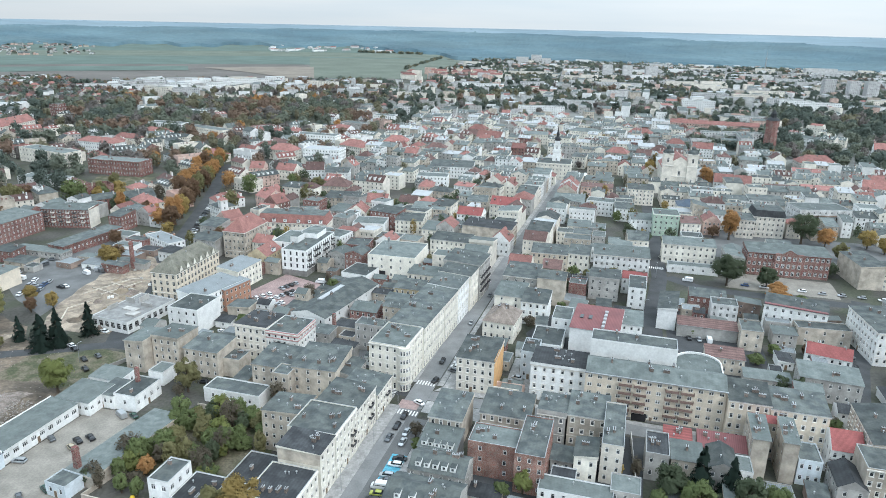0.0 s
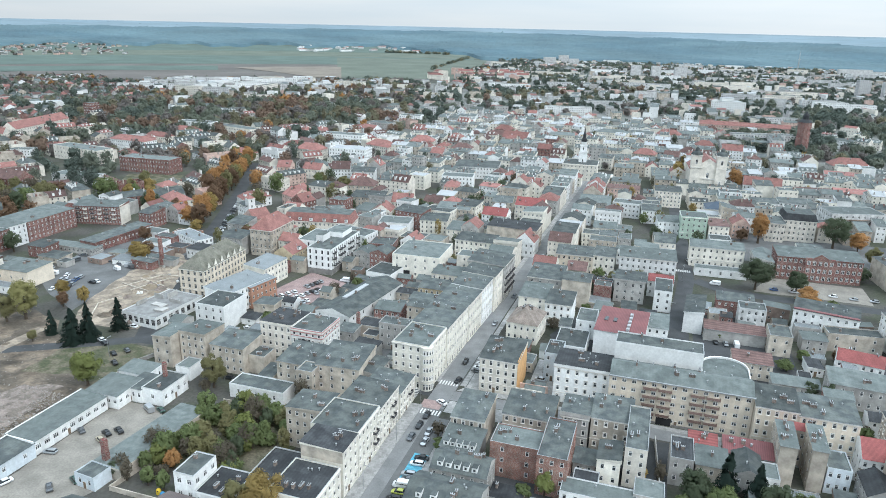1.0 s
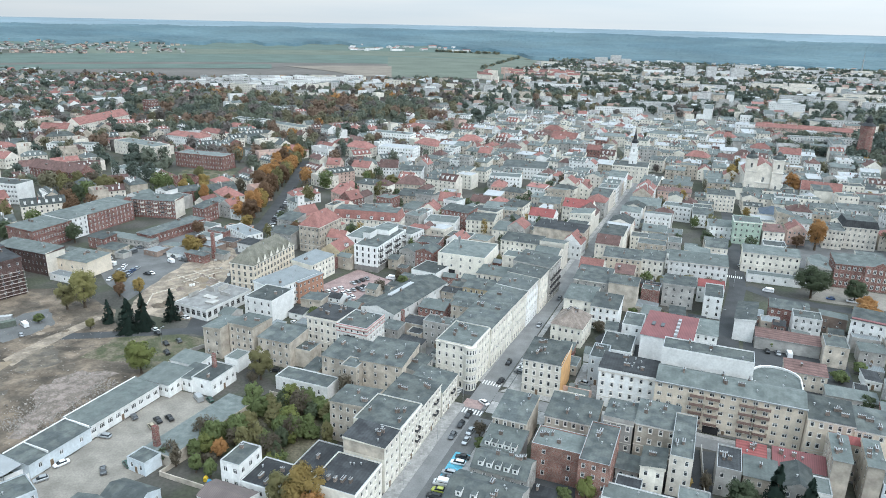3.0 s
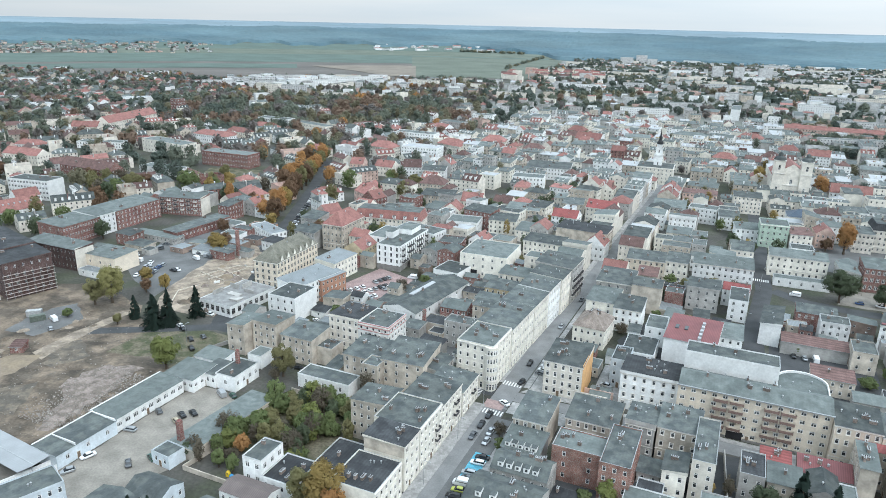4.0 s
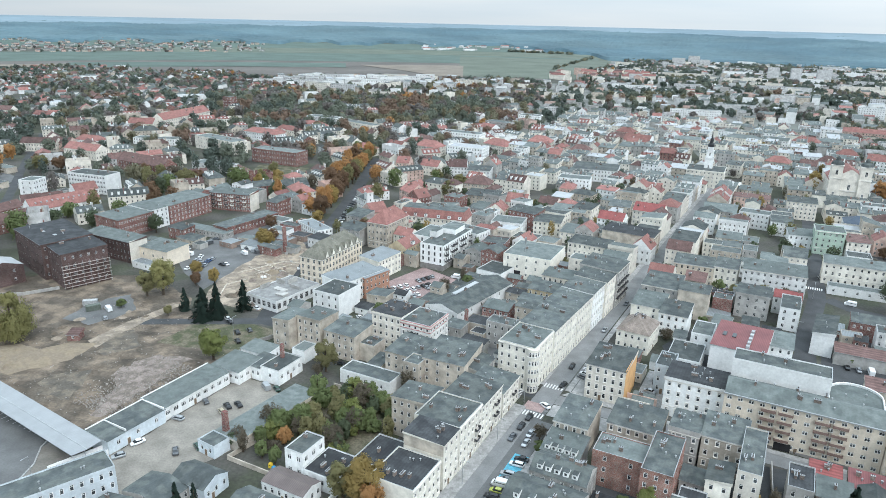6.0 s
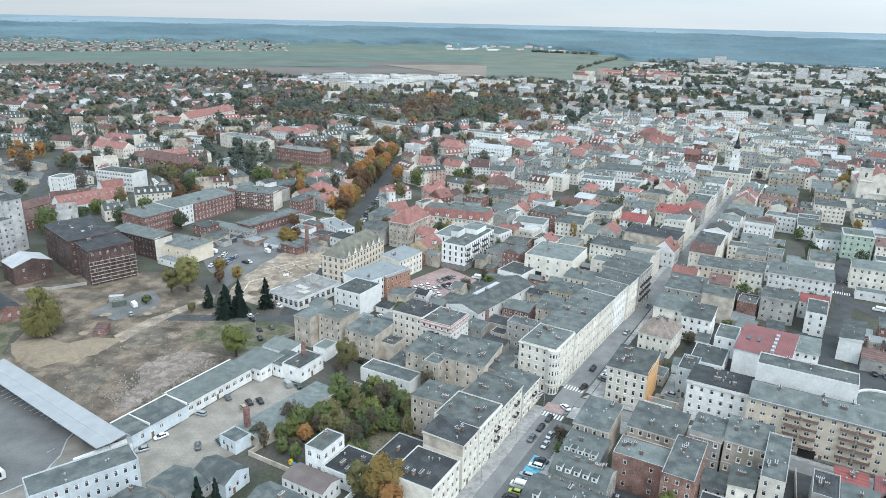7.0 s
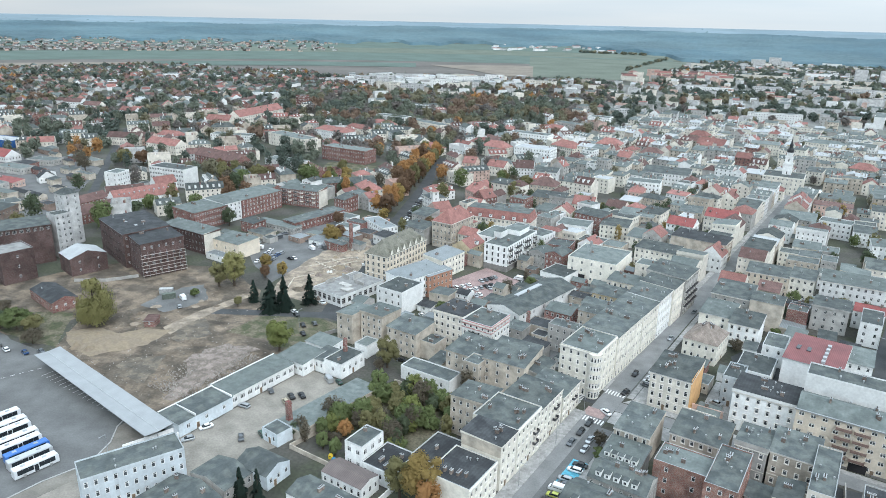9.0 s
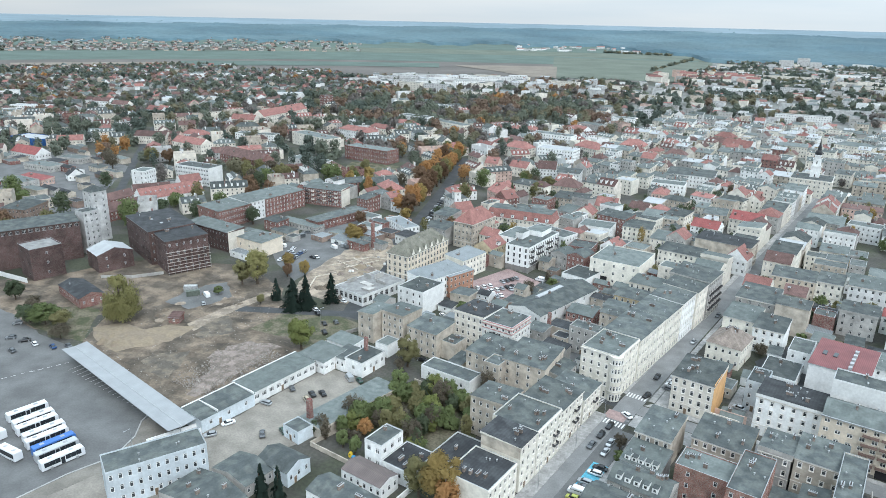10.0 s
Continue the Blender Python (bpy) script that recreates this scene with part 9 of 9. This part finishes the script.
def car(s, q, rot, style="hatch", paint="grey", where="parked on the street", near=True, z=0.06):
    """rot 0: its nose up the main street."""
    body, cabin, roof, wheels, long = car_meshes(style, paint)
    word = {"hatch": "hatchback", "sedan": "saloon car", "wagon": "estate car", "van": "delivery van"}[style]
    ob = root("van" if style == "van" else "car", stand(s, q, rot + 90, z), f"{paint} {word} {where}", "van" if style == "van" else "car", "cars")
    part("body", body, None, ob)
    part("glazing", cabin, None, ob)
    if roof:
        part("roof", roof, None, ob)
    if near:
        for x in wheels:
            for y in (-0.8, 0.8):
                part("wheel", CARS[("wheel",)], None, ob, m=Matrix.Translation((x, y, 0.32)))
    return ob


COL = ("grey", "black", "silver", "white", "blue", "grey", "grey", "silver", "white", "black", "silver")
car(-18.5, 2.2, 175, "hatch", "black", "waiting at the zebra crossing")
car(-25, 1.9, 177, "hatch", "black", "driving down the street")
car(-32, 1.7, 178, "sedan", "grey", "driving down the street")
car(-9, 4.3, 60, "sedan", "white", "turning at the junction")
car(-27.5, 6.0, 178, "sedan", "silver", "parked along the footway")
car(-33, 6.6, 178, "sedan", "silver", "parked along the footway")
car(-41.5, 8.6, 95, "sedan", "black", "parked across the bay")
car(-44.5, 8.2, 95, "wagon", "white", "parked beside the blue bay")
car(-50, 7.6, 95, "wagon", "silver", "parked on the blue bay")
car(-52.6, 8.4, 95, "sedan", "grey", "parked across the bay")
car(-55.5, 7.6, 95, "van", "white", "parked across the bay")
car(-58.6, 7.8, 95, "hatch", "lime", "parked across the bay")
car(-61.5, 7.6, 95, "wagon", "black", "parked across the bay")
car(7.5, 5.2, 165, "hatch", "black", "driving up to the crossing")
car(23, 3.6, 178, "hatch", "black", "driving down the street")
car(17, 9.6, 80, "sedan", "grey", "parked beside the cream tenement")
car(20, 9.6, 80, "hatch", "white", "parked beside the cream tenement")
car(23.5, 9.8, 80, "hatch", "white", "parked beside the cream tenement")
car(27, 10.0, 80, "van", "white", "parked beside the cream tenement")
car(62, 5.6, 178, "sedan", "silver", "driving down the street")
car(96, 6.6, 178, "hatch", "grey", "driving down the street")
car(15, 33, 80, "sedan", "white", "parked in the paved court")
car(19, 33.5, 80, "sedan", "silver", "parked in the paved court")
car(25, 36.4, 10, "hatch", "grey", "parked in the paved court")
car(27, 33.8, 10, "wagon", "grey", "parked in the paved court")
car(-64, -97.4, 60, "hatch", "grey", "parked by the workshop wall")
car(-66, -88, 65, "sedan", "beige", "parked on the gravel lot")
car(-62.5, -89, 65, "sedan", "black", "parked on the gravel lot")
car(-60, -86.5, 65, "sedan", "black", "parked on the gravel lot")
car(-89, -84, 50, "sedan", "grey", "parked on the gravel lot")
car(-84, -80, 65, "wagon", "green", "parked on the gravel lot")
car(-76, -97.4, 100, "wagon", "silver", "parked by the workshop wall")
car(-91.5, -97.4, 160, "sedan", "white", "parked by the workshop wall")
car(-99, -96.5, 150, "hatch", "silver", "parked by the workshop wall")
car(-46.5, -86.3, 62, "van", "silver", "parked by the gate house")
car(-45.5, -82.3, 62, "hatch", "green", "parked by the gate house")
car(-117, -77.5, 170, "hatch", "silver", "parked beside the station office")
car(-109, -79.5, 170, "hatch", "white", "parked beside the station office")
car(-26, -49, 30, "sedan", "white", "parked on the low roof yard")
car(-22, -50.5, 30, "sedan", "black", "parked in the tenement yard")
car(-19, -74, 100, "sedan", "black", "parked in the tenement yard")
car(-102, -209, 150, "sedan", "black", "parked by the coach yard lane")
car(-104, -216, 140, "hatch", "grey", "parked by the coach yard lane")
car(-98, -195, 80, "sedan", "blue", "parked by the bushes")
car(-96, -228, 150, "hatch", "grey", "parked by the coach yard lane")
car(-94, -191, 80, "sedan", "grey", "parked by the bushes")
car(-101, -203, 80, "hatch", "white", "parked by the lane")
car(-109, -204, 85, "wagon", "grey", "parked in shade by the wall")
car(-112, -214, 85, "sedan", "silver", "parked by the wall")
car(-67, -210, 70, "sedan", "white", "parked beside the brick shed")
car(-63, -207, 70, "sedan", "silver", "parked beside the brick shed")
car(-29, -192, 70, "van", "white", "parked on the cleared plot")
car(-36, -185, 60, "hatch", "silver", "parked on the cleared plot")
car(5, -137.5, 80, "sedan", "white", "driving past the building site")
car(-10, -140, 70, "sedan", "white", "parked under the spruces")
car(-12, -137, 70, "sedan", "black", "parked under the spruces")
car(-18, -127, 60, "sedan", "black", "parked by the verge")
car(-14, -124, 60, "hatch", "grey", "parked by the verge")
car(-24, -121, 60, "sedan", "black", "parked by the verge")
car(8, -116, 80, "sedan", "grey", "parked by the office cube")
car(20, -92, 60, "sedan", "white", "parked behind the cube")
car(83, 95, 5, "hatch", "red", "parked in the back yard")
car(76, 97, 5, "hatch", "black", "parked in the back yard")
car(76, 101, 5, "sedan", "silver", "parked in the back yard")
car(76, 105, 5, "van", "white", "parked in the back yard")
car(56, 110, 80, "sedan", "black", "parked in the dark yard")
car(52, 116, 80, "hatch", "grey", "parked in the dark yard")
car(35, 114, 70, "sedan", "white", "parked in the yard")
car(38, 117, 70, "sedan", "silver", "parked in the yard")
car(33, 110, 70, "sedan", "grey", "parked in the yard")
car(74, 157, 110, "van", "grey", "driving on the side street")
car(67, 158, 150, "hatch", "black", "parked on the side street")
car(150, 100, 88, "van", "white", "driving on the cross street")
car(166, 117, 88, "van", "white", "parked by the shops")
car(165, 124, 88, "sedan", "silver", "parked by the shops")
car(185, 87, 5, "hatch", "silver", "driving to the zebra crossing")
# rows on the red car park and along the avenue
rnd = random.Random(8)
for s, q, n, ds, dq, rot in ((48, -86, 4, 2.7, 0.8, 60), (58, -90, 5, 3.0, 1.2, 60), (54, -99, 4, 3.2, 1.6, 60), (72, -92, 4, 2.8, 1.0, 60), (66, -84, 3, 2.8, 1.0, 60)):
    for k in range(n):
        car(s + k * ds, q + k * dq, rot, rnd.choice(("sedan", "hatch", "wagon")), rnd.choice(("white", "white", "silver", "black", "grey", "silver")), "parked on red block paving", near=False)
car(86, -78, 95, "van", "white", "parked before the white apartments")
car(84, -71, 100, "van", "white", "parked before the white apartments")
for k in range(20):
    s = 132 + k * 5.2 + rnd.uniform(-0.5, 0.5)
    q = -187 - (s - 125) * 0.46
    car(s, q + 5.4, -65, rnd.choice(("sedan", "hatch", "wagon")), rnd.choice(COL), "parked under the avenue trees", near=False)
for k in range(22):
    car(rnd.uniform(30, 92), rnd.uniform(-228, -190), rnd.uniform(0, 180), rnd.choice(("sedan", "hatch", "van")), rnd.choice(COL), "standing on the industrial yard", near=False)
for k in range(8):
    car(152 + rnd.uniform(-1, 1), 128 + k * 9, 90, rnd.choice(("sedan", "hatch")), rnd.choice(COL), "parked before the brick school", near=False)


# ---- coaches ----
def coach_meshes(color):
    key = ("coach", color.name)
    if key not in CARS:
        body = loft([(-6.0, ring(1.2, 0.4, 2.9, 0.03)), (-5.9, ring(1.27, 0.35, 3.1, 0.03)), (5.7, ring(1.27, 0.35, 3.1, 0.03)), (6.0, ring(1.2, 0.4, 2.6, 0.03))])
        side = Geo()
        side.box(-0.715, 0.715, -0.02, 0.02, -0.80, 0.66, 0, True)
        front = Geo()
        front.box(-0.04, 0.04, -1.05, 1.05, -0.65, 0.65, 0, True)
        door = Geo()
        door.box(-0.55, 0.55, -0.02, 0.02, -1.05, 1.05, 0, True)
        hatch = Geo()
        hatch.box(-0.6, 0.6, -0.45, 0.45, 0, 0.14)
        CARS[key] = [m.mesh(nm, [mt]) for m, nm, mt in ((body, "body", color), (side, "pane", CARGLASS), (front, "windscreen", CARGLASS), (door, "door", CARGLASS), (hatch, "roof_hatch", CAP))]
    return CARS[key]


WHITEBUS = material("white_coach_paint", (0.62, 0.64, 0.66), 0.35, grain=0.04, stain=0.08, stain_size=3)
BLUEBUS = material("blue_coach_paint", (0.05, 0.15, 0.42), 0.35, grain=0.04, stain=0.08, stain_size=3)
SILVERBUS = material("silver_coach_paint", (0.45, 0.47, 0.49), 0.35, metal=0.2, grain=0.04, stain=0.1, stain_size=3)


def coach(s, q, rot, color, scale=1.0, label="white coach parked in the coach yard row"):
    body, pane, screen, door, hatch = coach_meshes(color)
    ob = root("coach", stand(s, q, rot + 90, 0.05) @ Matrix.Diagonal((scale, 1, 1, 1)), label, "bus", "parked coaches")
    part("body", body, None, ob)
    for y in (-1.275, 1.275):
        for k in range(7):
            if not (y < 0 and k == 3):
                part("pane", pane, None, ob, m=Matrix.Translation((-4.5 + 1.45 * k, y, 2.05)))
    part("door", door, None, ob, m=Matrix.Translation((-0.15, -1.275, 1.5)))
    part("windscreen", screen, None, ob, m=Matrix.Translation((5.93, 0, 1.95)))
    for x in (-3.2, 2.6):
        part("roof_hatch", hatch, None, ob, m=Matrix.Translation((x, 0, 3.08)))
    for x in (-3.4, 3.7):
        for y in (-1.15, 1.15):
            part("wheel", CARS[("wheel",)], None, ob, m=Matrix.Translation((x, y, 0.46)) @ Matrix.Diagonal((1.45, 1.3, 1.45, 1)))


for s, q, rot, col, lb in ((-133, -119.5, -6, WHITEBUS, "white coach at the end of the row"), (-132, -124.5, -6, SILVERBUS, "silver-roofed coach with dark windows"), (-131, -128.2, -6, BLUEBUS, "bright blue coach in the parked row"),
                           (-130.5, -133.4, -6, WHITEBUS, "white coach parked in the coach yard"), (-129.5, -137.2, -6, WHITEBUS, "white coach with a plain roof"), (-128.8, -143, -6, WHITEBUS, "white coach parked in the coach yard"), (-128, -146.8, -6, WHITEBUS, "white coach with dark side windows"), (-127, -153, -6, WHITEBUS, "white coach at the head of the row")):
    coach(s, q, rot, col, 1.0, lb)
coach(-140.8, -134, 97, WHITEBUS, 0.7, "short white minibus behind the coaches")
coach(-138.5, -149, 97, WHITEBUS, 0.7, "short white minibus near the coach row")


# ---- street lamps and bins ----
def lamp(s, q, rot, label="grey steel street lamp with one arm"):
    key = ("lamp",)
    if key not in SHARED:
        g = Geo()
        g.tube([(0, 0, 0, 0.11), (0, 0, 8.0, 0.06)], 8)
        a = Geo()
        a.box(-0.04, 0.04, -1.5, 0.0, 7.95, 8.05, 0, True)
        h = Geo()
        h.box(-0.15, 0.15, -2.1, -1.4, 7.9, 8.02, 0, True)
        SHARED[key] = (g.mesh("pole", [STEEL]), a.mesh("arm", [STEEL]), h.mesh("lamp_head", [CAP]))
    ob = root("street_lamp", stand(s, q, rot), label, "street lamp", "street lamps")
    for nm, me in zip(("pole", "arm", "lamp_head"), SHARED[key]):
        part(nm, me, None, ob)


for s, q, rot in ((-60, -2.2, 90), (-35, -2.2, 90), (-12, -2.3, 90), (20, -2.2, 90), (45, -1.4, 90), (70, -0.6, 90), (95, 0.2, 90), (-118, -108, 0), (-150, -150, 0), (-20, -127, 180), (-4, -150, 0), (150, 84, 180), (96, 78, 90)):
    lamp(s, q, rot)
BIN = {"yellow": material("yellow_bin_plastic", (0.60, 0.42, 0.04), 0.6), "blue": material("blue_bin_plastic", (0.05, 0.22, 0.40), 0.6)}
for k, (s, q) in {"yellow": (-80.5, -54.5), "blue": (-81.3, -52.6)}.items():
    ob = root("recycling_bin", stand(s, q, 20), f"{k} bell-shaped recycling bin by the garden wall", "bin", "recycling bins")
    g = Geo()
    g.tube([(0, 0, 0, 0.75), (0, 0, 0.9, 0.72), (0, 0, 1.4, 0.5), (0, 0, 1.6, 0.15)], 10)
    part("shell", g, BIN[k], ob)
    g = Geo()
    g.box(-0.2, 0.2, -0.72, -0.6, 0.95, 1.15, 0, True)
    part("slot", g, DARK, ob)


# cars left about the building site's edge
rnd = random.Random(77)
for k in range(14):
    car(26 + 2.9 * (k % 7) + rnd.uniform(-0.6, 0.6), -196 - 7.5 * (k // 7) - 1.2 * (k % 7) + rnd.uniform(-0.8, 0.8), 20 + rnd.uniform(-12, 12), rnd.choice(("hatch", "sedan", "wagon")), rnd.choice(("white", "silver", "grey", "black", "blue")), "parked beside the building ground", near=False)
car(59, -195, 70, "van", "white", "parked on the building ground")


# ---- market umbrellas on the square ----
CANVAS = material("white_canvas", (0.74, 0.74, 0.72), 0.8, grain=0.05, stain=0.1, stain_size=2.0)


def market_umbrella(s, q, size):
    top = root("market_umbrella", stand(s, q, 8), "large square white canvas market umbrella on the square", "umbrella", "market umbrellas")
    g = Geo()
    g.tube([(0, 0, 0, 0.07), (0, 0, 4.4, 0.06)], 8)
    part("pole", g, STEEL, top)
    g = Geo()
    h = size / 2
    g.solid([(-h, -h, 3.0), (h, -h, 3.0), (h, h, 3.0), (-h, h, 3.0), (0, 0, 4.5), (-h, -h, 2.7), (h, -h, 2.7), (h, h, 2.7), (-h, h, 2.7)],
            [(0, 1, 4), (1, 2, 4), (2, 3, 4), (3, 0, 4), (5, 6, 1, 0), (6, 7, 2, 1), (7, 8, 3, 2), (8, 5, 0, 3)], [0] * 8)
    part("canopy", g, CANVAS, top)
    g = Geo()
    g.box(-0.5, 0.5, -0.5, 0.5, 0, 0.16)
    part("base", g, KERB, top)


for k in range(4):
    market_umbrella(389 + 4 * (k // 2), 19.5 + 7.4 * (k % 2), 6.2)


# ---- heaps, pits and stacks on the building ground ----
def heap(s, q, size, high, mat, label, seed):
    """A rough cone of tipped soil with a slumped foot."""
    dice, g, rows = random.Random(seed), Geo(), []
    for k, (r, z) in enumerate(((1.0, 0.0), (0.78, 0.22), (0.5, 0.58), (0.24, 0.88))):
        rows.append([(size * r * dice.uniform(0.86, 1.14) * math.cos(i * 0.5236), size * r * dice.uniform(0.86, 1.14) * math.sin(i * 0.5236) * 0.8, high * z * dice.uniform(0.8, 1.15)) for i in range(12)])
    for a, b in zip(rows, rows[1:]):
        for i in range(12):
            o = (i + 1) % 12
            g.face([a[i], a[o], b[o], b[i]])
    g.face(rows[-1])
    tagged(part("earth_mound", g, mat, m=stand(s, q, seed * 31 % 360, 0.1)), label, "mound", "earth mounds")


rnd = random.Random(52)
for k in range(26):
    t = k / 25
    heap(6 + 74 * t + rnd.uniform(-5, 5), -150 - 26 * t + rnd.uniform(-9, 11), rnd.uniform(1.6, 4.2), rnd.uniform(0.7, 2.0), rnd.choice((TORN, SAND, DIRT, RUBBLE_BED)), "tipped mound of sandy soil on the building ground", k)
for k in range(9):
    heap(rnd.uniform(-60, -22), rnd.uniform(-200, -172), rnd.uniform(1.4, 2.6), rnd.uniform(0.4, 0.9), rnd.choice((DIRT, TORN)), "small mound of trodden earth on the plot", 60 + k)


def pallet(s, q, rot, mat, label):
    """A stack of blocks on a timber pallet."""
    top = root("pallet_stack", stand(s, q, rot, 0.12), label, "pallet", "pallet stacks")
    g = Geo()
    for y in (-0.5, 0, 0.5):
        g.box(-0.6, 0.6, y - 0.06, y + 0.06, 0, 0.12)
    g.box(-0.6, 0.6, -0.6, 0.6, 0.12, 0.15)
    part("pallet", g, TIMBER, top)
    g = Geo()
    for i in range(3):
        for j in range(3):
            g.box(-0.57 + i * 0.39, -0.21 + i * 0.39, -0.57 + j * 0.39, -0.21 + j * 0.39, 0.15, 0.95 + 0.25 * ((i + j) % 2))
    part("blocks", g, mat, top)


for k in range(18):
    t = (k % 9) / 8
    pallet(8 + 60 * t + rnd.uniform(-3, 3), -146 - 24 * t + rnd.uniform(-8, 10), rnd.uniform(0, 90), rnd.choice((STUCCO["white"], STUCCO["tan"], STACK, STUCCO["grey"])), "stack of building blocks on a timber pallet")
for k, (s, q, size) in enumerate(((-79, -186, 4.2), (-76, -180, 3.6), (-82, -178, 3.2), (-73, -186, 3.0), (-84, -184, 2.6))):
    heap(s, q, size, 1.5 + 0.2 * k, SAND, "steep tipped mound of yellow sand on the plot", 80 + k)
